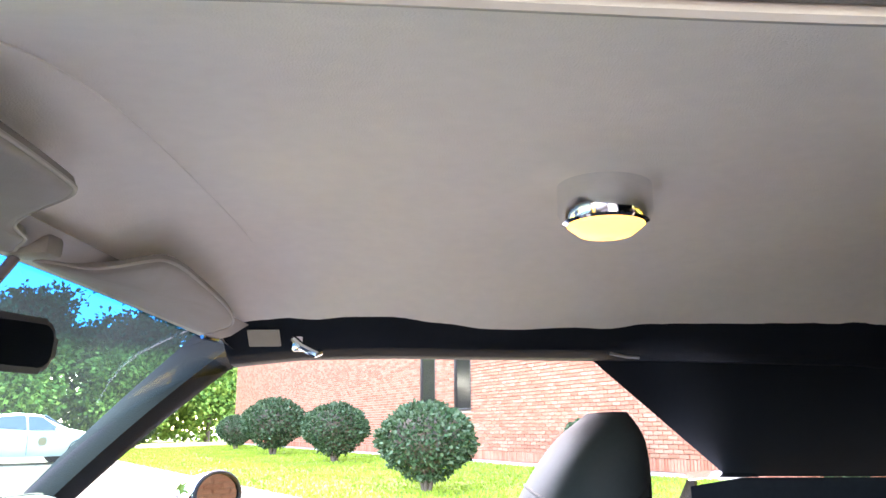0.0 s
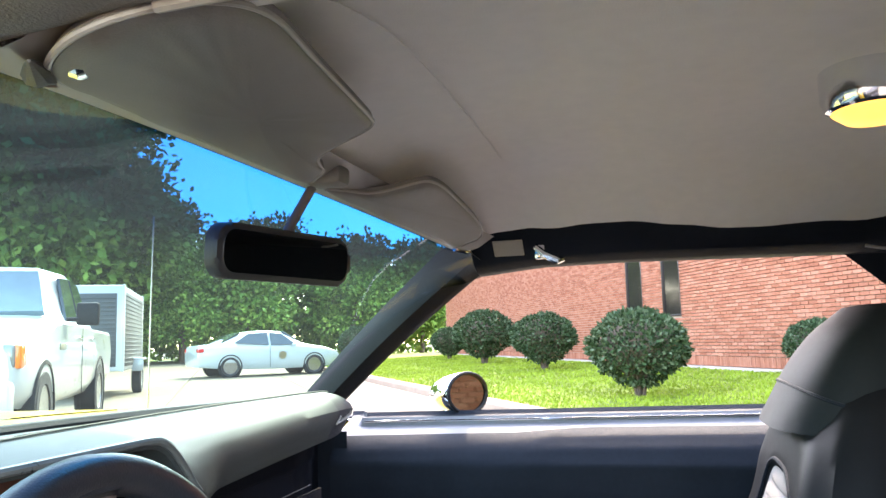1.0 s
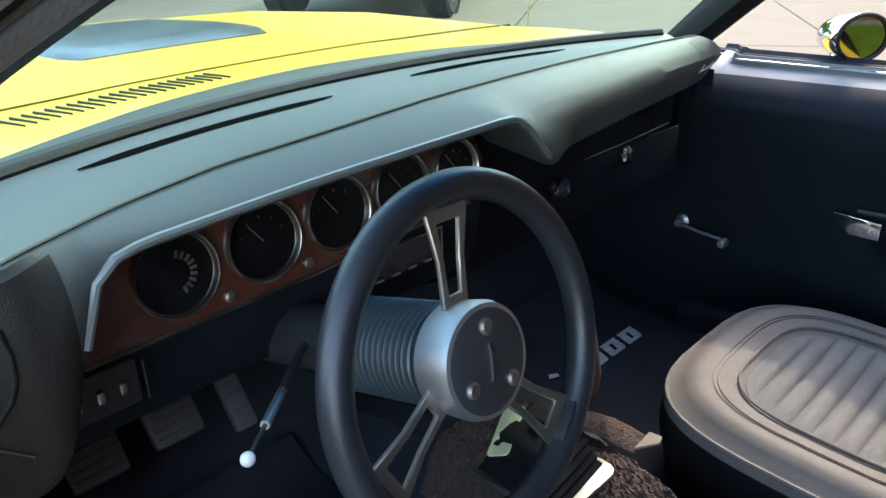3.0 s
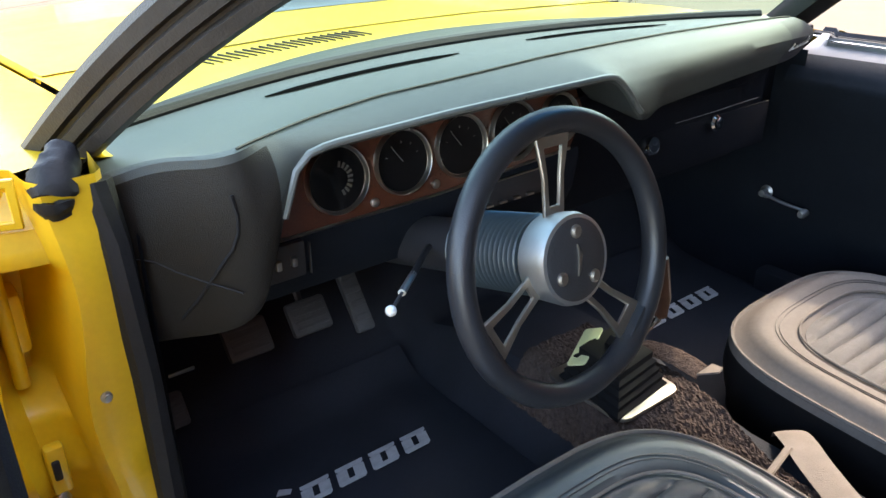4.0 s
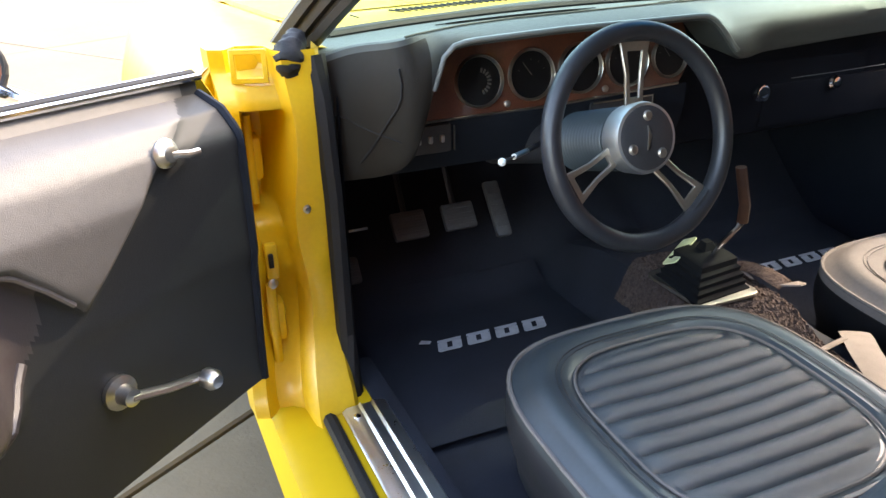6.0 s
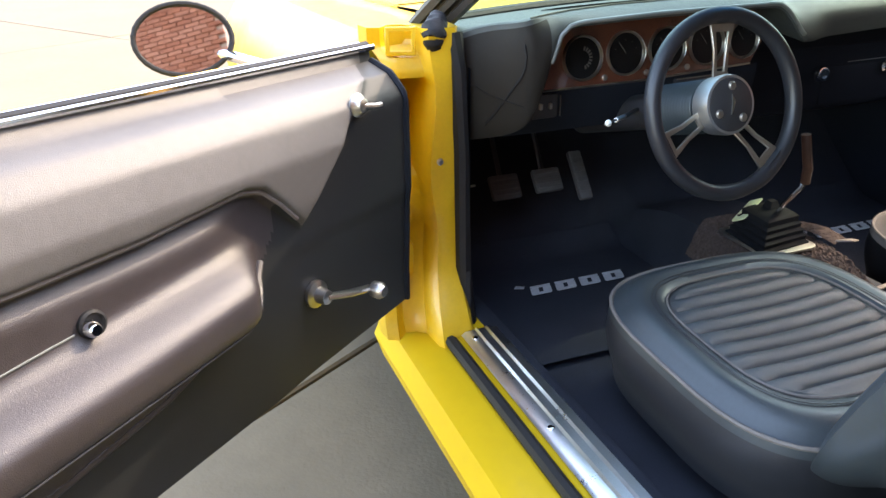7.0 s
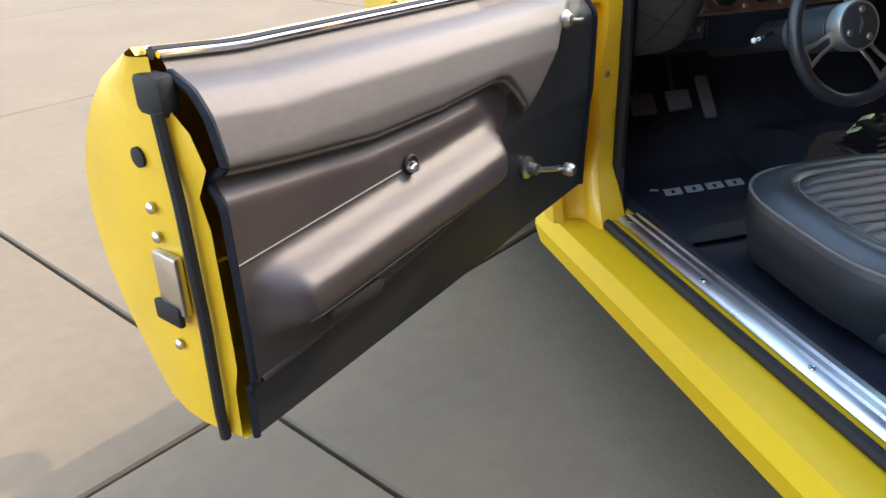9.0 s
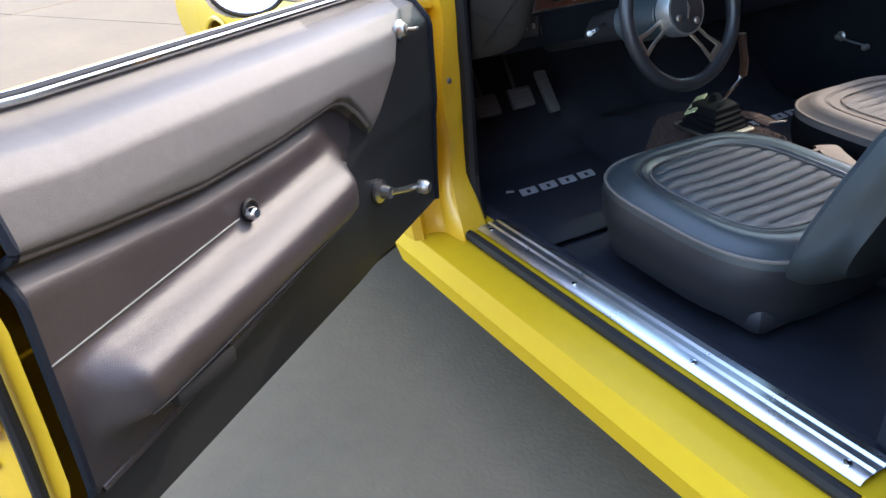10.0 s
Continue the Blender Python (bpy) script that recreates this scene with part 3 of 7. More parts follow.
for x in np.linspace(-0.64, 0.64, 60):
    y0, z0 = glass_base(x)
    y1 = 0.560
    rows.append([(x, lerp(y0 + 0.015, y1, t), lerp(z0 - 0.010, hood_z(x, 0.55) - 0.004, t ** 0.7) + 0.006 * math.sin(math.pi * t)) for t in np.linspace(0, 1, 8)])
add_grid(bm, rows)
# unseen sheet added under the cowl to stop sun leaking through the gap
rows = [[(x, lerp(glass_base(x)[0] - 0.03, 0.56, t), 0.822 - 0.01 * t) for t in (0, 0.5, 1)] for x in np.linspace(-0.69, 0.69, 30)]
part("plenum", grid(rows), M["plastic"], car)
cowl = part("cowl", bm, M["paint"], car, "yellow cowl panel below the windscreen")
# dark cowl strip along the foot of the glass; its olive tint is a painted reflection
rows = []
for x in np.linspace(-0.63, 0.63, 50):
    y0 = glass_base(x)[0]
    w = table(abs(x), [(0, 0.088), (0.3, 0.075), (0.5, 0.050), (0.63, 0.03)])
    rows.append([(x, y0 + 0.016 + w * t, cowl_z(x, y0 + 0.016 + w * t) + (0.003 if 0 < t < 1 else 0.0005)) for t in (0, 0.06, 0.35, 0.65, 0.94, 1)])
part("cowl_seal", grid(rows), M["seal"], cowl, "dark strip along the foot of the windscreen")
slot = box((0, 0, 0), (0.0024, 0.058, 0.004), 0.0011, seg=1)
first = part("cowl_louvre", slot, M["rubber"], cowl)
first.matrix_basis = pose(-0.52, 0.410, cowl_z(-0.52, 0.410))
for side in (-1,):
    for k in range(21):
        x = side * (0.115 + 0.0155 * k)
        y = 0.470 - 0.22 * x * x
        share("cowl_louvre", first, cowl, pose(x, y, cowl_z(x, y) + 0.0005, 0, 0, -side * 14))
# nose and tail
for name, y0, zt in (("nose_panel", 1.87, 0.775), ("tail_panel", -2.62, 0.80)):
    sgn = 1 if y0 > 0 else -1
    rows = []
    for z in np.linspace(0.28, zt - 0.02, 8):
        rows.append([(x, y0 + sgn * (0.05 * math.sin(math.pi * (z - 0.2) / 0.7) - 0.10 * (x / 0.8) ** 2), z) for x in np.linspace(-0.80, 0.80, 24)])
    part(name, grid(rows), M["paint"], car)
    bm = tube([(x, y0 + sgn * (0.10 - 0.11 * (x / 0.84) ** 2), 0.42) for x in np.linspace(-0.86, 0.86, 16)], 0.055, 10, flat=0.8)
    part("bumper", bm, M["chrome"], car, "chrome bumper")
bm = grid([[(x, y, 0.80 + 0.13 * smooth01(-2.62, -1.9, y) + 0.02 * (1 - (x / 0.75) ** 2)) for x in np.linspace(-0.75, 0.75, 16)] for y in np.linspace(-2.62, -1.85, 10)])
part("trunk_lid", bm, M["paint"], car)

# roof, header, pillars, rear
def roof_edge(y):
    """Half width and height of the roof's side rail."""
    return table(y, [(-1.9, 0.50), (-1.2, 0.515), (-0.9, 0.52), (-0.3, 0.505), (-0.2, 0.49)]), table(y, [(-1.9, 0.99), (-1.5, 1.07), (-1.2, 1.105), (-0.9, 1.115), (-0.5, 1.121), (-0.37, 1.119), (-0.3, 1.112), (-0.2, 1.10)])


def header_y(x):
    return -0.205 - 0.40 * x * x


def bead_z(y):
    """Height of the bead that ends the headliner over the driver's door."""
    return table(y, [(-1.3, 1.040), (-0.93, 1.060), (-0.68, 1.076), (-0.58, 1.084), (-0.50, 1.089), (-0.42, 1.0925), (-0.38, 1.092), (-0.30, 1.087), (-0.225, 1.076)])


def roof_rows(drop, inset, ys, crown_h):
    rows = []
    for y in ys:
        hw, ze = roof_edge(y)
        hw -= inset
        row = []
        for t in np.linspace(-1, 1, 33):
            yy = y if y < -0.34 else lerp(y, header_y(t * hw), smooth01(-0.34, -0.205, y))
            front = 1 - 0.52 * smooth01(-0.33, -0.205, y)
            row.append((t * hw, yy, ze + crown_h * front * (1 - abs(t) ** 3.2) - drop))
        rows.append(row)
    return rows


part("roof", grid(roof_rows(-0.012, -0.045, np.linspace(-1.62, -0.205, 34), 0.108)), M["paint"], car, "glossy yellow roof panel")
bm = bmesh.new()
rows = roof_rows(0.010, 0.050, np.linspace(-1.45, -0.215, 90), 0.092)
out = []
for row in rows:
    new_row = []
    for k, (x, y, z) in enumerate(row):
        edge = abs(x) / 0.48
        sag = 0.010 * smooth01(0.80, 1.0, edge) * (noise.noise((y * 7, x * 2, 0)) + 0.2)
        seam = sum(0.0022 * math.exp(-((y - ys + 0.01 * x) / 0.006) ** 2) for ys in (-0.372, -0.625, -1.2)) * smooth01(0.27, 0.16, abs(x + (0.16 if y < -0.5 else 0.04)))
        wave = 0.003 * noise.noise((x * 5, y * 6, 5))
        new_row.append((x, y, z - sag + seam + wave))
    y = row[0][1]
    new_row.insert(0, (-roof_edge(y)[0] + 0.006, y, bead_z(y) + 0.0015 + 0.011 * smooth01(-0.45, -0.41, y)))
    out.append(new_row)
add_grid(bm, out)
part("headliner", bm, M["headliner"], car, "taupe grey vinyl headliner with sewn seams")
# thin seam cords in the headliner
for ys, xa, xb in ((-0.372, -0.36, 0.20), (-1.2, -0.36, 0.36)):
    hw, ze = roof_edge(ys)
    pts = [(x, ys + 0.02 * x, ze + 0.092 * (1 - abs(x / (hw - 0.035)) ** 3.2) - 0.0140) for x in np.linspace(xa, xb, 21)]
    part("headliner_seam", tube(pts, 0.0008, 5), M["headliner"], car)
for s in (-1, 1):
    # black inner rail with its ragged lower edge, drip rail outside
    bm = bmesh.new()
    rows = []
    for y in np.linspace(-1.30, -0.27 if s > 0 else -0.215, 60):
        hw, ze = roof_edge(y)
        ze = ze - 0.008 if s > 0 else bead_z(y)
        w = 0.010 * noise.noise((y * 6, 3.3, s)) + 0.004 * noise.noise((y * 21, 1, s))
        if s > 0:
            hang = 0.5 * smooth01(-0.50, -0.57, y) * smooth01(-0.88, -0.80, y) * (1 + 0.3 * math.sin(26 * y))
            prof = [(0.108 - 0.040 * hang, 0.040 - 0.022 * hang + w), (0.085 - 0.026 * hang, 0.014 - 0.010 * hang + 0.6 * w), (0.066 - 0.012 * hang, -0.003 - 0.003 * hang), (0.048, -0.018), (0.026, -0.028), (0.0, -0.030), (-0.026, -0.022), (-0.040, -0.008)]
        else:
            prof = [(0.009, 0.014), (0.009, 0.006), (0.007, 0.001), (0.0, -0.001), (-0.012, -0.001), (-0.026, 0.000), (-0.040, 0.003), (-0.056, 0.010), (-0.064, 0.024), (-0.062, 0.050)]
        rows.append([(s * (hw - a), y, ze + b) for a, b in prof])
    add_grid(bm, rows)
    part("roof_rail", bm, M["vinyl" if s > 0 else "roof_rail"], car, "black vinyl roof side rail" if s > 0 else "vinyl roof side rail, lightened for bounce off the ground")
    pts = [(s * (roof_edge(y)[0] + 0.046), y, roof_edge(y)[1] - 0.010) for y in np.linspace(-1.15, -0.28, 20)]
    part("drip_rail", tube(pts, 0.008, 8, flat=0.6), M["chrome"], car, "bright drip rail")
    if s > 0:
        pts = [(roof_edge(y)[0] + 0.004, y, roof_edge(y)[1] - 0.032) for y in np.linspace(-0.93, -0.36, 20)]
    else:
        pts = [(-roof_edge(y)[0] + 0.006, y, bead_z(y) - 0.001) for y in np.linspace(-0.93, -0.385, 24)]
    # on the driver's side a pale bead imitates the sky-lit rail edge
    part("window_weatherstrip", tube(pts, 0.005 if s > 0 else 0.0028, 8), M["rubber" if s > 0 else "visor_edge"], car, "black rubber door weatherstrip" if s > 0 else "bead along the door opening, paled as a lit edge")
    # windscreen pillar, three stepped ridges on its outer face
    bm = bmesh.new()
    rows = []
    ridges = [(0.0, -0.030), (-0.02, 0.0), (0.04, 0.012), (0.22, 0.013), (0.28, 0.002), (0.33, 0.002), (0.37, 0.012), (0.52, 0.012), (0.57, 0.001), (0.63, 0.001), (0.67, 0.010), (0.88, 0.009), (1.0, 0.0), (0.98, -0.030), (0.5, -0.040)]
    if s < 0:
        ridges = [(u, max(v, -0.012)) for u, v in ridges]
    for t in np.linspace(-0.12, 1.04, 16):
        c = Vector((s * 0.700, 0.085, 0.842)).lerp(Vector((s * 0.520, -0.275, 1.092)), t)
        e = Vector((s * 0.752, 0.165, 0.842)).lerp(Vector((s * 0.585, -0.190, 1.112)), t)
        bow = Vector((s * 0.010, 0, 0.012)) * math.sin(math.pi * max(0, min(1, t)))
        d = Vector((s * -0.18, -0.36, 0.25)).normalized()
        w = e - c
        n = d.cross(w).normalized()
        if n.x * s < 0:
            n = -n
        rows.append([c + bow + w * u + n * v for u, v in ridges])
    add_grid(bm, rows, closed_v=True, cap=True)
    part("windscreen_pillar", bm, M["pillar" if s > 0 else "pillar_outer"], car, "dark windscreen pillar with rubber weatherstrip ridges")
    if s < 0:
        bm = tube(spline([(-0.725, 0.030, 0.884), (-0.735, 0.012, 0.874), (-0.745, -0.004, 0.864), (-0.750, -0.012, 0.852), (-0.748, -0.010, 0.838)], 18), 0.02, 20, radii=[0.010 + 0.012 * math.sin(math.pi * (k + 1) / 19) + 0.0008 * math.sin(1.9 * k) for k in range(18)])
        for v in bm.verts:
            v.co += 0.004 * Vector((noise.noise(v.co * 70), noise.noise(v.co * 70 + Vector((7, 0, 0))), noise.noise(v.co * 70 + Vector((0, 7, 0)))))
        part("pillar_boot", bm, M["rubber"], car, "black rubber pillar end boot")
    # rear quarter: sail panel and inner trim
    rows = []
    for t in np.linspace(0, 1, 8):
        top = Vector((s * (roof_edge(lerp(-0.93, -1.6, t))[0] - 0.02), lerp(-0.79 if s > 0 else -0.865, -1.6, t), roof_edge(lerp(-0.93, -1.6, t))[1] - 0.02))
        bot = Vector((s * (0.64 + 0.045 * (s > 0) * (1 - t)), lerp(-1.055 if s > 0 else -1.03, -1.75, t), 0.90))
        rows.append([bot.lerp(top, k / 5) for k in range(6)])
    part("sail_trim", grid(rows), M["vinyl"], car, "black inner sail panel")
    rows = []
    for t in np.linspace(0, 1, 8):
        top = Vector((s * (roof_edge(lerp(-0.93, -1.62, t))[0] + 0.035), lerp(-0.97, -1.62, t), roof_edge(lerp(-0.93, -1.62, t))[1]))
        bot = Vector((s * 0.79, lerp(-1.16, -2.0, t), 0.905))
        rows.append([bot.lerp(top, k / 5) for k in range(6)])
    part("sail_panel", grid(rows), M["paint"], car)
    part("quarter_trim", grid([[(s * (0.66 - 0.02 * math.sin(math.pi * (z - 0.3) / 0.6)), y, z + 0.06 * smooth01(0.6, 0.9, z) * smooth01(-0.85, -1.05, y)) for y in np.linspace(-1.75, -0.985, 10)] for z in np.linspace(0.30, 0.845, 12)]), M["vinyl"], car)
    rows = [[(s * x, y, z + 0.065 * smooth01(-0.72, -1.04, y)) for x, z in ((0.66, 0.835), (0.69, 0.845), (0.73, 0.842), (0.80, 0.835))] for y in np.linspace(-1.10, -0.985, 6)]
    part("quarter_sill", grid(rows), M["chrome" if s > 0 else "vinyl"], car)
# windscreen header trim, white painted, and the glass
bm = bmesh.new()
rows = []
for x in np.linspace(-0.50, 0.40, 37):
    y = header_y(x)
    z = 1.142 - 0.20 * x * x
    rows.append([(x, y - 0.045, z + 0.012), (x, y - 0.02, z - 0.004), (x, y + 0.004, z - 0.010), (x, y + 0.022, z - 0.004), (x, y + 0.022, z + 0.02)])
add_grid(bm, rows)
part("header_trim", bm, M["visor_edge"], car, "pale painted windscreen header trim")
rows = []
for x in np.linspace(-1, 1, 33):
    xb, xt = 0.690 * x, 0.520 * x
    yb, zb = glass_base(max(-0.655, min(0.655, xb)))
    yt, zt = header_y(xt) + 0.012, 1.137 - 0.20 * xt * xt
    row = []
    for t in np.linspace(0, 1, 13):
        p = Vector((xb, yb + 0.004, zb - 0.004)).lerp(Vector((xt, yt, zt)), t)
        bow = 0.030 * math.sin(math.pi * t)
        row.append(p + Vector((0, bow * 0.6, bow)))
    rows.append(row)
glass = part("windscreen", grid(rows), M["windshield"], car, "green tinted windscreen glass")
part("glass_moulding", tube([(x, glass_base(x)[0] + 0.003, glass_base(x)[1] - 0.003) for x in np.linspace(-0.65, 0.65, 40)], 0.011, 8), M["rubber"], car, "black windscreen moulding")
rows = [[Vector((lerp(-0.52, 0.52, u), -1.62, 1.055)).lerp(Vector((lerp(-0.58, 0.58, u), -1.98, 0.93)), v) + Vector((0, 0, 0.05 * math.sin(math.pi * u))) for v in np.linspace(0, 1, 6)] for u in np.linspace(0, 1, 12)]
part("rear_window", grid(rows), M["dark_glass"], car)
part("parcel_shelf", box((0, -1.62, 0.88), (1.28, 0.42, 0.03), 0.008), M["vinyl"], car)
part("rear_bulkhead", grid([[(x, -1.32 - 0.25 * (z - 0.3), z) for x in np.linspace(-0.68, 0.68, 6)] for z in np.linspace(0.30, 0.88, 6)]), M["vinyl"], car)
part("headliner_rear", grid([[(x, y, lerp(1.16, 0.95, (y + 1.45) / -0.45) - 0.05 * (x / 0.5) ** 2) for x in np.linspace(-0.50, 0.50, 10)] for y in np.linspace(-1.44, -1.64, 5)]), M["headliner"], car)
# radio aerial on the passenger fender
part("aerial", tube([(0.785, 0.575, 0.805), (0.784, 0.571, 1.02), (0.782, 0.565, 1.27)], 0.0018, 6), M["steel"], car, "thin steel radio aerial")
part("aerial_base", lathe([(0.011, 0), (0.010, 0.006), (0.005, 0.012), (0.002, 0.018), (0, 0.018)], (0.785, 0.575, 0.803), (0, 0, 1), 14), M["rubber"], car)


def multi(name, pieces, parent, label=""):
    """One mesh out of several bmeshes, each with its own material."""
    mats, verts, faces, idx = [], [], [], []
    for piece, m in pieces:
        if m not in mats:
            mats.append(m)
        piece.verts.index_update()
        bmesh.ops.recalc_face_normals(piece, faces=piece.faces)
        o = len(verts)
        verts += [tuple(v.co) for v in piece.verts]
        for f in piece.faces:
            faces.append([o + v.index for v in f.verts])
            idx.append(mats.index(m))
        piece.free()
    me = bpy.data.meshes.new(name)
    me.from_pydata(verts, [], faces)
    for m in mats:
        me.materials.append(m)
    me.polygons.foreach_set("material_index", idx)
    me.polygons.foreach_set("use_smooth", [True] * len(me.polygons))
    me.set_sharp_from_angle(angle=radians(38))
    ob = new(name, me)
    ob.parent = parent
    if label:
        tagged(ob, label)
    return ob


def rounded(w, h, r, n=5, cx=0.0, cy=0.0):
    pts = []
    for sx, sy, a0 in ((1, 1, 0), (-1, 1, 90), (-1, -1, 180), (1, -1, 270)):
        for k in range(n):
            a = radians(a0 + 90 * k / (n - 1))
            pts.append((cx + sx * (w / 2 - r) + r * math.cos(a), cy + sy * (h / 2 - r) + r * math.sin(a)))
    return pts


# ---- dashboard ----
LIP_Z = [(-0.72, 0.665), (-0.67, 0.672), (-0.625, 0.688), (-0.594, 0.712), (-0.574, 0.75), (-0.564, 0.83), (-0.552, 0.862), (-0.52, 0.874), (-0.35, 0.880), (-0.085, 0.882), (-0.068, 0.876), (-0.027, 0.840), (-0.004, 0.812), (0.03, 0.808), (0.10, 0.811), (0.30, 0.816), (0.52, 0.820), (0.60, 0.824), (0.66, 0.812)]
LIP_Y = [(-0.72, 0.03), (-0.66, -0.01), (-0.62, -0.060), (-0.59, -0.085), (-0.565, -0.088), (-0.08, -0.087), (0.0, -0.078), (0.2, -0.06), (0.50, -0.035), (0.56, -0.022), (0.60, -0.006), (0.63, 0.018), (0.66, 0.060)]
CREASE_Y = [(-0.72, 0.03), (-0.655, -0.02), (-0.615, -0.082), (-0.585, -0.070), (-0.51, -0.043), (-0.40, -0.011), (-0.25, 0.006), (-0.10, 0.026), (0.05, 0.033), (0.20, 0.033), (0.47, 0.012), (0.54, 0.015), (0.60, 0.032), (0.66, 0.078)]
CREASE_Z = [(-0.72, 0.845), (-0.66, 0.872), (-0.60, 0.886), (-0.50, 0.890), (0.40, 0.890), (0.50, 0.888), (0.56, 0.880), (0.60, 0.868), (0.64, 0.846), (0.66, 0.826)]


def soft(x, keys):
    """A value read from keys, with the corners rounded over."""
    return sum(table(x + d, keys) for d in (-0.018, -0.012, -0.006, 0, 0.006, 0.012, 0.018)) / 7


def dash_profile(x):
    yb, zb = glass_base(min(0.64, max(-0.64, x)))
    cy, cz, ly, lz = soft(x, CREASE_Y), soft(x, CREASE_Z), soft(x, LIP_Y), soft(x, LIP_Z)
    pts = [(yb - 0.006, zb - 0.012), (yb - 0.012, zb - 0.004)]
    for t in (0.2, 0.4, 0.6, 0.8, 0.92):
        pts.append((lerp(yb - 0.012, cy, t), lerp(zb - 0.004, cz, t ** 1.4) - 0.003 * math.sin(math.pi * t)))
    pts += [(cy + 0.004, cz), (cy - 0.004, cz - 0.0015)]
    fall = cz - lz
    bulge = 0.55 * min(fall, 0.09)
    for t in (0.12, 0.25, 0.4, 0.55, 0.7, 0.85, 0.95):
        a = t * math.pi / 2
        y = lerp(lerp(cy, ly, math.sin(a)), lerp(cy, ly, t), 0.35) - bulge * 0.30 * math.sin(math.pi * t)
        y += 0.024 * smooth01(0.3, 1.0, t) ** 2 * smooth01(0.0, 0.10, x)
        z = lerp(lerp(cz, lz, 1 - math.cos(a)), lerp(cz, lz, t), 0.35)
        pts.append((y, z))
    ly += 0.024 * smooth01(0.0, 0.10, x)
    pts += [(ly, lz), (ly + 0.004, lz - 0.007), (ly + 0.014, lz - 0.009), (ly + 0.05, lz - 0.004), (max(ly + 0.09, 0.02), lz + 0.002)]
    return pts


xs = sorted(set([round(float(v), 4) for v in np.concatenate([np.linspace(-0.70, -0.54, 40), np.linspace(-0.54, -0.09, 40), np.linspace(-0.09, 0.02, 30), np.linspace(0.02, 0.455, 36), np.linspace(0.455, 0.66, 40)])]))
bm = grid([[(x, y, z) for y, z in dash_profile(x)] for x in xs])
strips = len(dash_profile(0)) - 1
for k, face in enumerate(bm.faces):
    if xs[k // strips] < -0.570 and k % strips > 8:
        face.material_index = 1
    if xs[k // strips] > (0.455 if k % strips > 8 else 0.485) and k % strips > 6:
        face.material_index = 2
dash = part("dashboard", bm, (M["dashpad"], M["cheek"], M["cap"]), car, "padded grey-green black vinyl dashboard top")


def dash_top(x, y):
    pr = dash_profile(x)[1:9]
    pr = sorted(pr)
    return table(y, pr)


# moulded groove and lower seam of the dash end
part("dash_end_groove", tube([(-0.614, -0.0840, 0.845), (-0.611, -0.0860, 0.825), (-0.612, -0.0850, 0.806), (-0.617, -0.0795, 0.788), (-0.625, -0.070, 0.772), (-0.634, -0.0545, 0.748), (-0.644, -0.039, 0.724), (-0.657, -0.019, 0.697)], 0.0018, 6), M["rubber"], dash)
part("dash_end_seam", tube([(-0.690, -0.0065, 0.772), (-0.674, -0.0165, 0.767), (-0.659, -0.027, 0.756), (-0.638, -0.0505, 0.747), (-0.612, -0.080, 0.738)], 0.0013, 5), M["cheek"], dash)
# sewn crease line, defroster slots, speaker hole
part("stitched_crease", tube([(x, soft(x, CREASE_Y), soft(x, CREASE_Z) + 0.0008) for x in np.linspace(-0.60, 0.52, 60)], 0.0013, 5), M["crease"], dash)
# pale colour of the piping imitates light caught along the hood's lip
part("hood_piping", tube([(x, soft(x, LIP_Y) - 0.001, soft(x, LIP_Z) + 0.001) for x in np.concatenate([np.linspace(-0.564, -0.09, 30), np.linspace(-0.085, -0.005, 12)])], 0.0040, 8), M["piping"], dash, "thin piping round the instrument hood, paled for its highlight")
for a, b in (((-0.455, 0.160), (-0.096, 0.212)), ((0.068, 0.232), (0.382, 0.180))):
    bm = bmesh.new()
    n = 24
    rows = []
    for k in range(n + 1):
        t = k / n
        x, y = lerp(a[0], b[0], t), lerp(a[1], b[1], t) + 0.016 * math.sin(math.pi * t)
        w = 0.0100 * min(1, 6 * min(t, 1 - t) + 0.15)
        rows.append([(x, y - w, dash_top(x, y - w) + 0.0012), (x, y - w * 0.6, dash_top(x, y) + 0.0024), (x, y + w * 0.6, dash_top(x, y) + 0.0024), (x, y + w, dash_top(x, y + w) + 0.0012)])
    add_grid(bm, rows)
    part("defroster_slot", bm, M["slot"], dash, "black defroster slot")
# badge as plain bars on the end cap
def dash_face(x, z, out):
    """A point on the front of the dash pad."""
    front = sorted((b, a) for a, b in dash_profile(x)[8:17])
    return Vector((x, table(z, front) - out, z))


bm = bmesh.new()
badge = lambda x: table(x, [(0.468, 0.838), (0.535, 0.845)])
add_tube(bm, [dash_face(x, badge(x), 0.002) for x in np.linspace(0.468, 0.535, 16)], 0.0014, 6)
for x, h in ((0.470, 0.012), (0.484, 0.006), (0.496, 0.006), (0.508, 0.007), (0.520, 0.006), (0.530, 0.009)):
    add_tube(bm, [dash_face(x - 0.001, badge(x) - 0.002, 0.002), dash_face(x + 0.002, badge(x) + h, 0.002)], 0.0014, 6)
part("dash_emblem", bm, M["hub"], dash, "small chrome badge drawn as plain bars")

# lower panels
bm = bmesh.new()
rows = []
for x in np.linspace(-0.04, 0.60, 24):
    y = 0.050 + 0.03 * smooth01(0.45, 0.60, x)
    rows.append([(x, y - 0.035, 0.825), (x, y - 0.004, 0.80), (x, y, 0.765), (x, y + 0.004, 0.76), (x, y + 0.004, 0.66), (x, y + 0.012, 0.62), (x, y + 0.06, 0.60), (x, y + 0.30, 0.60)])
add_grid(bm, rows)
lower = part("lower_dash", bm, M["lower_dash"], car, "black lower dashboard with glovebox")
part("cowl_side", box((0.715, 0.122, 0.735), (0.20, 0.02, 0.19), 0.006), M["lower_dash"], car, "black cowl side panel")
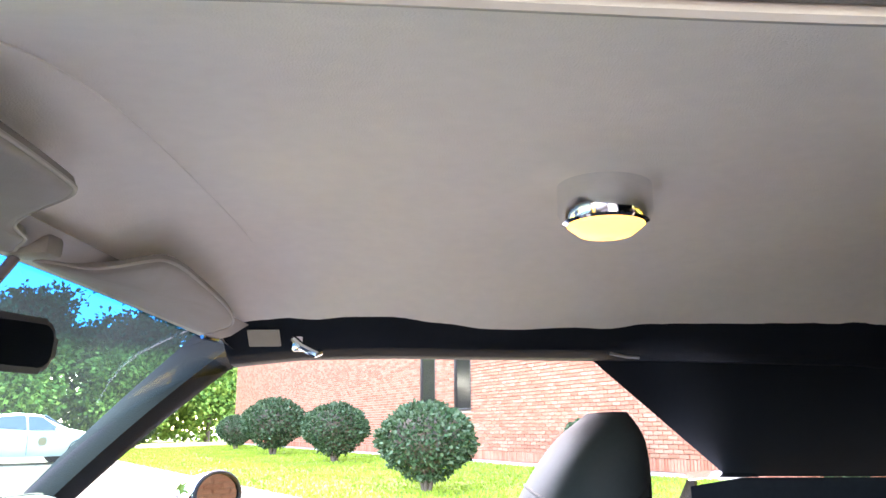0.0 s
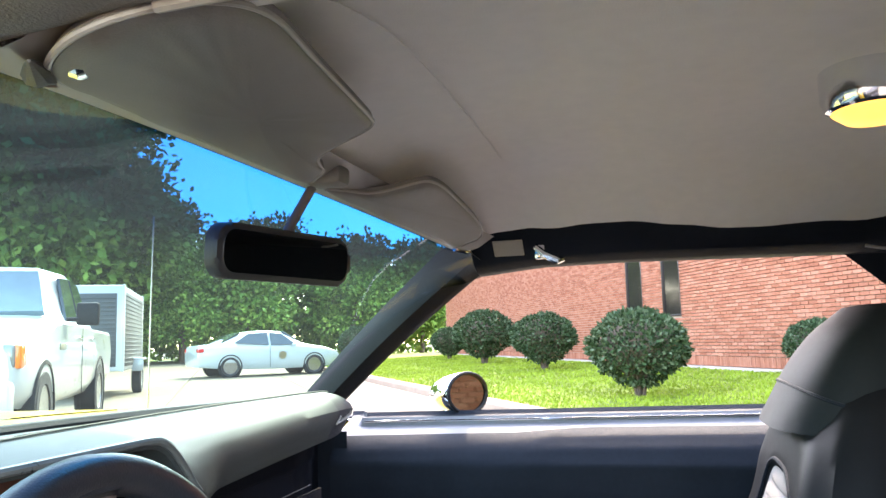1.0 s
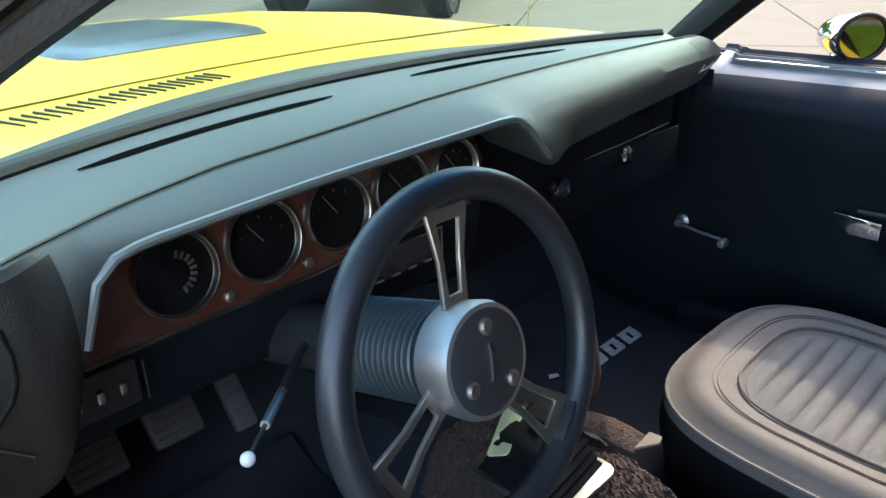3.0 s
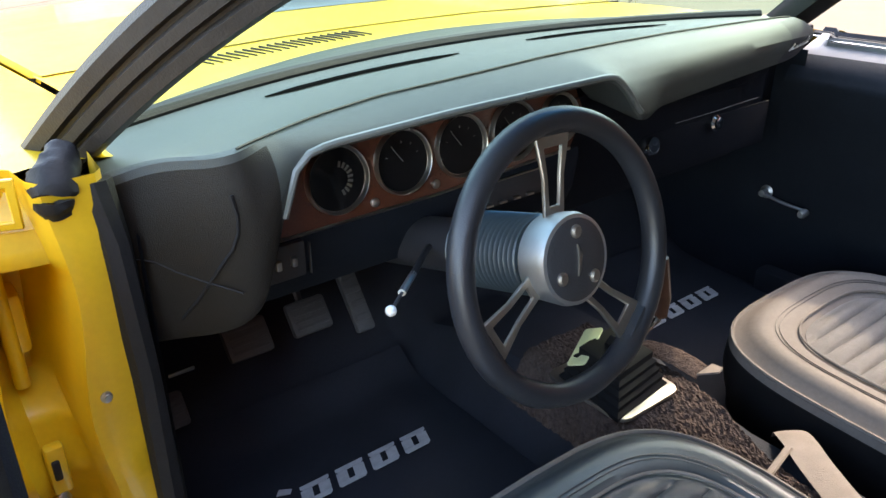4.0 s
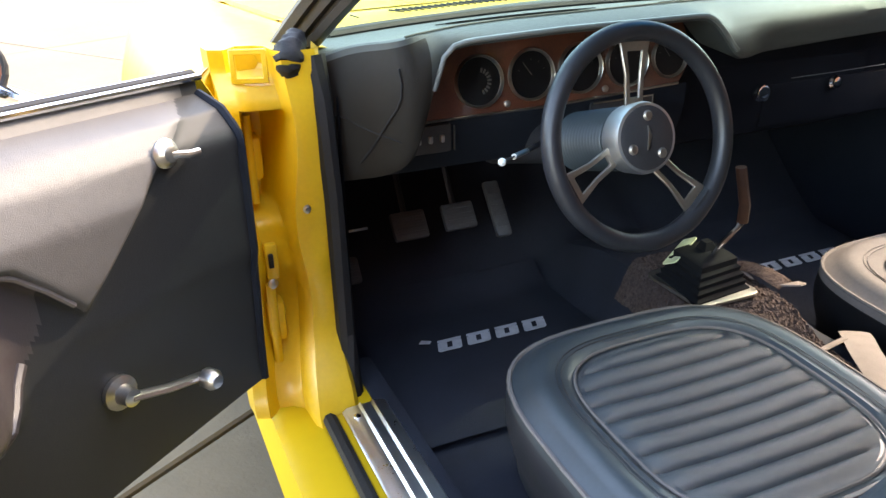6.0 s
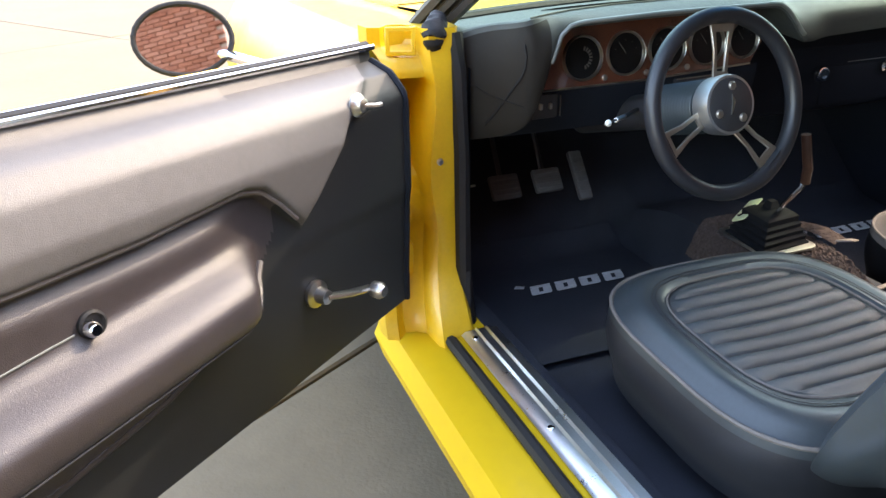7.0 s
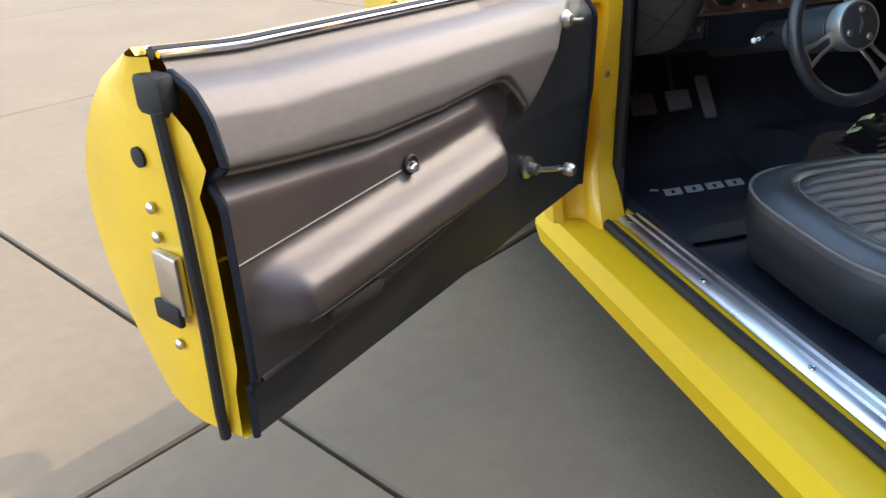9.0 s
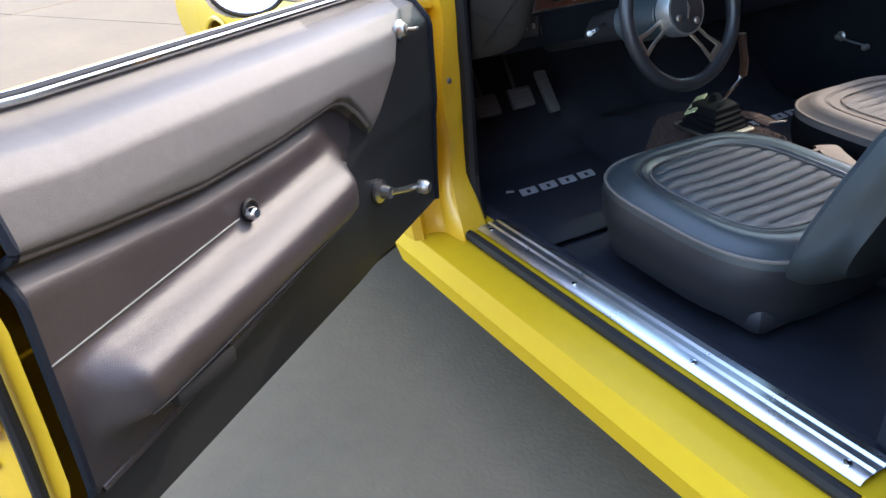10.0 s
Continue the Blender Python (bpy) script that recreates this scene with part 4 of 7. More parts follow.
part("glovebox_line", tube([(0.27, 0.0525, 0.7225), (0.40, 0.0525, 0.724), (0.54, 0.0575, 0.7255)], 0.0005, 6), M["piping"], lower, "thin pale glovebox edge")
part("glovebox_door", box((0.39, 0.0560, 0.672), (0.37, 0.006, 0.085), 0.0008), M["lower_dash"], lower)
part("glovebox_lock", lathe([(0.015, 0), (0.015, 0.006), (0.011, 0.010), (0.011, 0.014), (0.005, 0.016), (0, 0.016)], (0.384, 0.050, 0.704), (0, -1, 0.1), 18), M["chrome"], lower, "round chrome lock button")
part("chrome_knob", lathe([(0.006, 0), (0.006, 0.010), (0.017, 0.012), (0.019, 0.020), (0.015, 0.030), (0.008, 0.031), (0, 0.028)], (0.172, 0.050, 0.704), (0, -1, 0.15), 18), M["chrome"], lower, "round chrome pull knob")

# walnut instrument panel with five round gauges
PANEL = [(-0.556, 0.738), (-0.30, 0.740), (-0.05, 0.752), (-0.016, 0.80), (-0.045, 0.866), (-0.30, 0.868), (-0.540, 0.862), (-0.560, 0.82)]
tilt = Matrix.Translation((0, 0.022, 0.80)) @ Euler((radians(90 - 8), 0, 0)).to_matrix().to_4x4() @ Matrix.Translation((0, -0.80, 0))
panel = part("instrument_panel", plate(PANEL, 0.006, tilt), M["wood"], car, "walnut veneer instrument panel with chrome ringed gauges")


def on_panel(x, z, h):
    return tilt @ Vector((x, z, h))


PN = (tilt.to_3x3() @ Vector((0, 0, 1))).normalized()
for k, x in enumerate((-0.443, -0.348, -0.254, -0.160, -0.070)):
    z, r = 0.792 + 0.002 * k, 0.041 if k < 4 else 0.036
    o = on_panel(x, z, 0.006)
    pieces = [(lathe([(0, 0.0012), (r - 0.003, 0.0012)], o, PN, 36), M["dial"]), (lathe([(r - 0.0022, 0.001), (r - 0.0014, 0.007), (r, 0.0085), (r + 0.0014, 0.006), (r + 0.0018, 0.0)], o, PN, 40), M["steel"])]
    right, up = Vector((1, 0, 0)), PN.cross(Vector((1, 0, 0)))
    marks = bmesh.new()
    span = (-70, 75) if k == 0 else (20, 160)
    count = 9 if k == 0 else 5
    for j in range(count):
        a = radians(lerp(span[0], span[1], j / (count - 1)))
        d = math.cos(a) * right + math.sin(a) * up
        c = o + PN * 0.0022 + d * (r * (0.44 if k == 0 else 0.60))
        t3 = Matrix((d, PN.cross(d), PN)).transposed()
        add_box(marks, c, (0.007 if k == 0 else 0.003, 0.0030 if k == 0 else 0.0009, 0.0008), 0, t3)
    d = (math.cos(radians(225)) * right + math.sin(radians(225)) * up) if k == 0 else (-0.6 * right + 0.8 * up)
    if k:
        add_box(marks, o + PN * 0.003 + d * r * 0.28, (r * 0.55, 0.0010, 0.001), 0, Matrix((d, PN.cross(d), PN)).transposed())
    pieces.append((marks, M["tick"]))
    gauge = multi("gauge", pieces, panel, "round black gauge with white ticks and chrome ring")
for x, z in ((-0.395, 0.752), (-0.300, 0.754), (-0.205, 0.757), (-0.530, 0.800)):
    part("warning_lamp", lathe([(0.006, 0), (0.006, 0.003), (0.003, 0.005), (0, 0.005)], on_panel(x, z, 0.006), PN, 12), M["steel"], panel)
part("panel_trim", tube([on_panel(x, z, 0.007) for x, z in PANEL[:3]], 0.0022, 5), M["steel"], panel)
# black fascia below the walnut, switch plate, heater slider, radio
bm = bmesh.new()
rows = []
for x in np.linspace(-0.60, -0.03, 18):
    rows.append([(x, 0.010, 0.752), (x, 0.008, 0.738), (x, 0.016, 0.685), (x, 0.030, 0.655), (x, 0.09, 0.645), (x, 0.35, 0.66)])
add_grid(bm, rows)
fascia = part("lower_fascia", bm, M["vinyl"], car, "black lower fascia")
part("switch_plate", box((-0.535, 0.006, 0.712), (0.075, 0.010, 0.046), 0.004), M["plastic"], fascia)
for k in range(3):
    part("rocker_switch", box((-0.555 + 0.020 * k, -0.001, 0.713), (0.007, 0.008, 0.012), 0.002), M["steel"], fascia, "small bright rocker switch")
part("switch_edge", box((-0.494, -0.001, 0.712), (0.0010, 0.004, 0.040)), M["steel"], fascia)
part("heater_panel", box((-0.17, 0.010, 0.718), (0.13, 0.012, 0.040), 0.004), M["plastic"], fascia)
for k in range(4):
    part("slider_key", box((-0.212 + 0.026 * k, 0.002, 0.704), (0.013, 0.006, 0.0035), 0.001), M["steel"], fascia)
part("heater_frame", tube([(-0.232, 0.002, 0.737), (-0.108, 0.002, 0.739), (-0.108, 0.002, 0.698)], 0.0014, 5), M["steel"], fascia)

# ---- steering wheel ----
HUB = Vector((-0.311, -0.236, 0.746))
AX = Vector((0.021, -0.962, 0.271)).normalized()
ACROSS = Vector((0, 0, 1)).cross(AX).normalized() * -1
ACROSS = ACROSS if ACROSS.x > 0 else -ACROSS
WR = Matrix((ACROSS, AX.cross(ACROSS), AX)).transposed()
WM = Matrix.Translation(HUB) @ WR.to_4x4() @ pose(0, 0, 0, 0, 0, 7)
R = 0.148
bm = bmesh.new()
rows = []
for k in range(72):
    a = 2 * math.pi * k / 72
    grip = 0.0006 * math.sin(a * 60) if math.sin(a) < -0.75 else 0
    row = []
    for j in range(14):
        b = 2 * math.pi * j / 14
        rr = 0.0138 + grip
        row.append(WM @ Vector(((R + rr * math.cos(b)) * math.cos(a), (R + rr * math.cos(b)) * math.sin(a), 1.08 * rr * math.sin(b))))
    rows.append(row)
add_grid(bm, rows, closed_u=True, closed_v=True)
wheel_ob = part("steering_wheel", bm, M["wheel_rim"], car, "three-spoke steering wheel with thick black padded rim")
for a in (81, 198, 304):
    turn = WM @ pose(0, 0, 0, 0, 0, a - 90)
    outer = [(-0.015, 0.042), (-0.016, 0.090), (-0.027, 0.142), (0.027, 0.142), (0.016, 0.090), (0.015, 0.042)]
    inner = [(-0.0070, 0.058), (-0.0085, 0.090), (-0.013, 0.122), (0.013, 0.122), (0.0085, 0.090), (0.0070, 0.058)]
    part("spoke", ring_plate(outer, inner, 0.005, turn @ pose(0, 0, -0.022, 7, 0, 0)), M["spoke"], wheel_ob, "slotted brushed steel spoke")
    part("spoke_cover", box((0, 0, 0), (0.056, 0.018, 0.027), 0.008, None), M["wheel_rim"], wheel_ob).matrix_basis = turn @ pose(0, 0.142, -0.002)
    part("hub_bolt", lathe([(0.0075, 0), (0.0075, 0.002), (0.005, 0.004), (0, 0.004)], turn @ Vector((0, 0.031, 0.0155)), AX, 14), M["spoke"], wheel_ob)
part("hub", lathe([(0.041, -0.030), (0.049, -0.026), (0.051, 0.004), (0.049, 0.012), (0.0450, 0.013), (0.0440, 0.010)], HUB, AX, 44), M["hub"], wheel_ob, "brushed aluminium hub ring")
part("horn_pad", lathe([(0.0450, 0.008), (0.0445, 0.013), (0.039, 0.0155), (0, 0.0165)], HUB, AX, 40), M["plastic"], wheel_ob, "black round horn pad")
part("horn_emblem", plate([(0.006, 0.016), (0.001, 0.004), (-0.010, -0.014), (-0.004, -0.010), (0.006, 0.002)], 0.002, WM @ pose(0, 0, 0.016, 0, 0, 14)), M["steel"], wheel_ob, "small plain fish-shaped mark")
prof = []
for k in range(16):
    h = -0.035 - 0.0078 * k
    prof += [(0.0455, h), (0.0470, h - 0.0016), (0.0455, h - 0.0034), (0.036, h - 0.0050), (0.036, h - 0.0062)]
part("column_bellows", lathe(prof, HUB, AX, 40), M["bellows"], car, "ribbed black steering column bellows")
part("steering_column", lathe([(0.035, -0.16), (0.035, -0.45)], HUB, AX, 20), M["plastic"], car)
KNOB, BEND = Vector((-0.498, -0.173, 0.720)), Vector((-0.417, -0.100, 0.706))
part("stalk_arm", tube([BEND.lerp(KNOB, 0.08), BEND, Vector((-0.360, -0.050, 0.700)), Vector((-0.318, -0.020, 0.695))], 0.0042, 8), M["plastic"], car, "black inner end of the signal stalk")
part("signal_stalk", tube([BEND, BEND.lerp(KNOB, 0.55)], 0.0042, 10), M["hub"], car, "chrome turn signal stalk")
part("stalk_neck", tube([BEND.lerp(KNOB, 0.55), BEND.lerp(KNOB, 0.96)], 0.0020, 8), M["plastic"], car)
part("stalk_knob", lathe([(0.0025, 0), (0.0052, 0.003), (0.006, 0.006), (0.0052, 0.009), (0.0025, 0.0115), (0, 0.012)], BEND.lerp(KNOB, 0.95), KNOB - BEND, 16), M["marks"], car, "white stalk knob")


# ---- pedals ----
def pedal(name, x, y, z, w, h, label):
    t3 = Euler((radians(-38), 0, 0)).to_matrix()
    bm = box((x, y, z), (w, 0.016, h), 0.006, t3)
    ob = part(name, bm, M["pedal"], car, label)
    for k in range(4):
        c = Vector((x, y, z)) + t3 @ Vector((0, -0.009, h * (k - 1.5) / 5))
        part("tread", box(tuple(c), (w * 0.8, 0.003, h * 0.09), 0.001, t3, 1), M["pedal"], ob)
    return ob


pedal("clutch_pedal", -0.475, 0.27, 0.458, 0.075, 0.060, "black rubber clutch pedal")
pedal("brake_pedal", -0.365, 0.27, 0.460, 0.072, 0.058, "black rubber brake pedal")
pedal("accelerator_pedal", -0.268, 0.285, 0.455, 0.036, 0.125, "tall black accelerator pedal")
pedal("parking_brake_pedal", -0.616, 0.26, 0.387, 0.055, 0.055, "small black parking brake pedal")
for x, y in ((-0.475, 0.29), (-0.365, 0.29)):
    part("pedal_arm", tube([(x, y, 0.46), (x, y + 0.06, 0.56), (x, y + 0.09, 0.70)], 0.008, 8, flat=0.6), M["plastic"], car)
for p in ((-0.655, 0.16, 0.49), (-0.665, 0.20, 0.35)):
    part("kick_screw", lathe([(0.010, 0), (0.009, 0.005), (0, 0.007)], p, (0.6, -0.8, 0), 12), M["steel"], car)
part("hood_release_label", box((-0.615, 0.16, 0.515), (0.036, 0.003, 0.005), 0.001), M["steel"], car)

# ---- shifter ----
sh = part("shifter_boot", lathe([(0.094, 0.0), (0.096, 0.010), (0.086, 0.016), (0.088, 0.026), (0.079, 0.032), (0.081, 0.042), (0.071, 0.048), (0.073, 0.058), (0.064, 0.064), (0.064, 0.078), (0.052, 0.086), (0.020, 0.092), (0.012, 0.110), (0, 0.11)], (0, 0, 0), (0, 0, 1), 4), M["boot"], car, "pleated black rubber shifter boot")
sh.matrix_basis = Matrix.Translation((-0.062, -0.125, 0.414)) @ pose(0, 0, 0, 0, 0, 45) @ Matrix.Diagonal((1.05, 0.85, 0.78, 1))
part("boot_plate", plate(rounded(0.136, 0.156, 0.02), 0.006, pose(-0.062, -0.125, 0.413), 0.002), M["spoke"], car, "chrome shifter surround")
part("shift_lever", tube([(-0.066, -0.138, 0.462), (-0.058, -0.155, 0.505), (-0.046, -0.178, 0.545), (-0.043, -0.183, 0.568)], 0.008, 10, flat=0.6), M["chrome"], car, "chrome shift lever")
part("shift_grip", tube([(-0.044, -0.182, 0.552), (-0.048, -0.186, 0.585), (-0.060, -0.188, 0.620), (-0.070, -0.188, 0.655)], 0.0095, 10, flat=0.7), M["grip"], car, "walnut pistol shift grip")
part("shift_plate", plate(rounded(0.075, 0.036, 0.006), 0.002, pose(-0.085, -0.086, 0.468, -30, -22, 20)), M["label"], car, "pale yellow plate by the shifter")


# ---- seats ----
def cushion(w, l, h, pleats, insert=0.70, n=44, rings=26, dish=0.02, seam=0.0):
    """A rounded seat pad, x across, y along, top at z = h; cross pleats fill the insert."""
    rows = []
    for i in range(rings + 9):
        row = []
        for j in range(n * 2):
            a = 2 * math.pi * j / (2 * n)
            c, s = math.cos(a), math.sin(a)
            ex = 2 / 3.4
            ux, uy = math.copysign(abs(c) ** ex, c), math.copysign(abs(s) ** ex, s)
            if i < rings:
                r = i / (rings - 1)
                z = h - dish * (1 - r * r) - 0.030 * smooth01(0.80, 1.0, r) ** 2
                if r < insert:
                    yy = uy * r * l / 2
                    ph = (yy / l + 0.5) * pleats
                    z += 0.010 * (abs(math.sin(math.pi * ph)) ** 0.6) * smooth01(insert, insert - 0.06, r) - 0.005
                elif r < insert + 0.035:
                    z -= 0.006
                elif seam and abs(r - seam) < 0.018:
                    z -= 0.0018
                rr = r
            else:
                t = (i - rings + 1) / 9
                rr = 1.0 + 0.035 * math.sin(math.pi * min(1, t * 1.2)) - 0.06 * t
                z = h - 0.030 - (h - 0.030) * t
            row.append((ux * rr * w / 2, uy * rr * l / 2, z))
        rows.append(row)
    return rows


BACK = [(0.40, -0.515), (0.50, -0.53), (0.60, -0.546), (0.70, -0.572), (0.79, -0.617), (0.905, -0.690), (0.99, -0.735), (1.05, -0.765)]


def seat(x, shift, lean, lift, label):
    """shift: how far the seat is slid back; lean: how far its back stands behind the usual."""
    wide, tall = (0.60, 0.56) if x > 0 else (0.66, 0.60)
    root = part("front_seat", box((x, -0.40 - shift, 0.30), (0.38, 0.40, 0.06), 0.02), M["plastic"], car, label)
    rows = cushion(0.48, 0.50, 0.165, 11, wide, seam=0.76)
    m = pose(x, -0.385 - shift, 0.287 + lift, 3.0, 0, 0)
    cut = int(wide * 25)
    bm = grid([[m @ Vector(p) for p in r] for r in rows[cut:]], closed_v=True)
    # cushion flanks get a near-black tone as painted shade
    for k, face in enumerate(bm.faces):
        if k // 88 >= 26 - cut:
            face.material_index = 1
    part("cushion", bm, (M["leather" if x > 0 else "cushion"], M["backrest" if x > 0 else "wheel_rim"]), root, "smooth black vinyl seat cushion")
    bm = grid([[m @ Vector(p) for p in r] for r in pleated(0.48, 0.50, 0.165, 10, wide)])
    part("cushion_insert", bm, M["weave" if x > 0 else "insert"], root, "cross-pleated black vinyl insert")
    part("cushion_piping", tube([m @ Vector(p) + Vector((0, 0, 0.001)) for p in rows[25][::2]], 0.0035, 6, closed=True), M["leather"], root)
    part("insert_piping", tube([m @ Vector(p) + Vector((0, 0, 0.004)) for p in rows[cut + 1][::2]], 0.0022, 6, closed=True), M["leather"], root)
    for k in (18, 20):
        part("stitch_line", tube([m @ Vector(rows[19][j]).lerp(Vector(rows[k][j]), 0.30) + Vector((0, 0, 0.0012)) for j in range(0, 88, 2)], 0.0007, 5, closed=True), M["door_lower"], root)
    # backrest
    def recline(z):
        if x > 0:
            return lean * smooth01(0.3, 0.6, z) * (1 - 0.6 * smooth01(0.70, 0.90, z))
        return 0.045 + lean * smooth01(0.3, 0.9, z) ** 0.5
    rows = cushion(0.49, 0.56, 0.115, 13, tall, dish=0.012)
    cut = int(tall * 25)
    def shape(p):
        v = Vector(p)
        k = smooth01(0.02, 0.30, v.y)
        v.x *= 1 - 0.16 * k
        z = 0.365 + (v.y / 0.56 + 0.5) * 0.545
        return Vector((x + v.x, table(z, BACK) - shift - recline(z) - 0.115 + v.z, z - 0.35 * (v.z - 0.115)))
    bm = grid([[shape(p) for p in r] for r in rows[cut:]], closed_v=True, cap=False)
    bm.faces.new([v for v in bm.verts][-len(rows[0]):])
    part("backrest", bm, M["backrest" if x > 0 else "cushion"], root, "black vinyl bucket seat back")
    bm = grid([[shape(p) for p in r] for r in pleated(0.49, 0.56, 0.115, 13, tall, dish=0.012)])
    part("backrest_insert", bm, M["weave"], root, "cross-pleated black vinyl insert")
    part("backrest_piping", tube([shape(p) for p in rows[cut + 1][::2]], 0.0028, 6, closed=True), M["vinyl"], root)
    # headrest: a wedge that grows out of the back
    rows = []
    for i in range(15):
        z = lerp(0.855, 0.998, (i / 14) ** 0.8)
        yf = soft(z, [(0.80, -0.640), (0.85, -0.662), (0.88, -0.680), (0.905, -0.692), (0.94, -0.715), (0.963, -0.735), (0.985, -0.757), (0.998, -0.785), (1.02, -0.80)])
        yb = soft(z, [(0.80, -0.838), (0.93, -0.838), (0.975, -0.833), (0.99, -0.824), (0.998, -0.812), (1.02, -0.80)])
        hx = soft(z, [(0.80, 0.168), (0.85, 0.162), (0.90, 0.154), (0.95, 0.142), (0.98, 0.124), (0.998, 0.085), (1.02, 0.06)])
        row = []
        for k in range(40):
            a = 2 * math.pi * k / 40
            c, d = math.cos(a), math.sin(a)
            row.append(Vector((x + hx * math.copysign(abs(c) ** 0.80, c), (yf + yb) / 2 + (yf - yb) / 2 * math.copysign(abs(d) ** 0.74, d) - shift - (0.022 + lean if x < 0 else 0), z)))
        rows.append(row)
    bm = grid(rows, closed_v=True, cap=True)
    ring = []
    for k in range(40):
        front = 0.5 + 0.5 * math.sin(2 * math.pi * k / 40)
        j = max(0.0, min(13.0, 14 * max(0.0, (lerp(0.858, 0.906, front) - 0.855) / 0.143) ** 1.25))
        p = rows[int(j)][k].lerp(rows[int(j) + 1][k], j - int(j))
        ring.append(p + (p - Vector((x, -0.76 - shift, p.z))).normalized() * 0.0005)
    part("headrest_seam", tube(ring, 0.0022, 6, closed=True), M["vinyl"], root)
    part("headrest", bm, M["headrest"], root, "rounded black vinyl headrest")
    return root


def pleated(w, l, h, count, insert=0.70, dish=0.02, power=3.4):
    """The ribbed sheet inside a seat pad: rows run across, ribs one behind the other."""
    rows = []
    n = count * 10
    for i in range(n + 1):
        v = -1 + 2 * i / n
        y = v * 0.997 * insert * l / 2
        half = insert * w / 2 * (1 - abs(v * 0.997) ** power) ** (1 / power)
        row = []
        for j in range(17):
            x = half * (-1 + j / 8)
            r = (abs(2 * x / w) ** power + abs(2 * y / l) ** power) ** (1 / power)
            rib = abs(math.sin(math.pi * count * (v + 1) / 2)) ** 0.55
            fade = smooth01(insert, insert - 0.10, r)
            row.append((x, y, h - dish * (1 - r * r) - 0.004 + fade * (0.011 * rib - 0.003)))
        rows.append(row)
    return rows


seat(-0.335, 0.085, 0.15, 0.018, "black vinyl driver's bucket seat with pleated insert")
seat(0.355, 0.0, 0.075, 0.0, "black vinyl passenger bucket seat, partly in sunlight")
# flap of tunnel carpet by the shifter, with its pale bound end
rows = []
for i in range(24):
    t = i / 23
    c = Vector((0.058, -0.085, 0.418)).lerp(Vector((0.078, -0.190, 0.414)), t) + Vector((0, 0, 0.008 * math.sin(math.pi * t)))
    rows.append([c + Vector((0.024 * u, 0.005 * u, -0.006 * u * u + 0.0025 * noise.noise((t * 40, u * 9, 1)))) for u in np.linspace(-1, 1, 9)])
part("carpet_flap", grid(rows), M["carpet"], car, "turned-up flap of loop carpet", smooth=False)
part("flap_binding", plate([(-0.028, 0), (0.028, 0), (0.018, -0.022), (-0.004, -0.026)], 0.003, pose(0.080, -0.192, 0.413, -14, 8, 8), 0.001), M["webbing"], car, "pale bound end of the carpet flap")
# seat belt on the tunnel
bm = bmesh.new()
ctr = spline([(0.085, -0.320, 0.360), (0.062, -0.345, 0.398), (0.036, -0.375, 0.412), (0.000, -0.42, 0.4165), (-0.042, -0.49, 0.4165), (-0.085, -0.58, 0.4150)], 20)
rows = []
for k, p in enumerate(ctr):
    w = Vector((0.021, -0.013, 0)) * smooth01(-3, 6, k)
    rows.append([p - w, p - w * 0.5 + Vector((0, 0, 0.0015)), p + w * 0.5 + Vector((0, 0, 0.0015)), p + w])
add_grid(bm, rows)
part("centre_belt", bm, M["webbing"], car, "flat taupe belt webbing along the tunnel")
part("carpet_binding", tube([(0.010, -0.374, 0.414), (-0.035, -0.382, 0.415), (-0.085, -0.390, 0.413)], 0.0055, 8, flat=0.6), M["webbing"], car, "pale binding across the tunnel carpet")
part("seat_track", box((-0.30, -0.185, 0.272), (0.030, 0.10, 0.012), 0.003), M["steel"], car)
part("floor_button", lathe([(0.012, 0), (0.012, 0.02), (0, 0.024)], (-0.62, 0.28, 0.31), (0, -0.6, 0.8), 12), M["steel"], car)


# ---- doors ----
def ledge(y):
    return table(y, [(-1.0, 0.705), (-0.42, 0.712), (-0.36, 0.690), (-0.28, 0.600), (0.1, 0.56)])


def pad_edge(y):
    """Lower edge of the driver's door pad; in front it climbs along the pillar's painted shadow line."""
    return table(y, [(-1.02, 0.748), (-0.75, 0.728), (-0.60, 0.730), (-0.455, 0.740), (-0.425, 0.734), (-0.395, 0.708), (-0.357, 0.667), (-0.242, 0.785), (-0.140, 0.846), (-0.08, 0.872)])


def pod_edge(y):
    """Lower edge of the driver's armrest moulding."""
    return table(y, [(-1.02, 0.455), (-0.90, 0.470), (-0.73, 0.499), (-0.60, 0.525), (-0.524, 0.556), (-0.46, 0.605), (-0.42, 0.645), (-0.39, 0.69)])


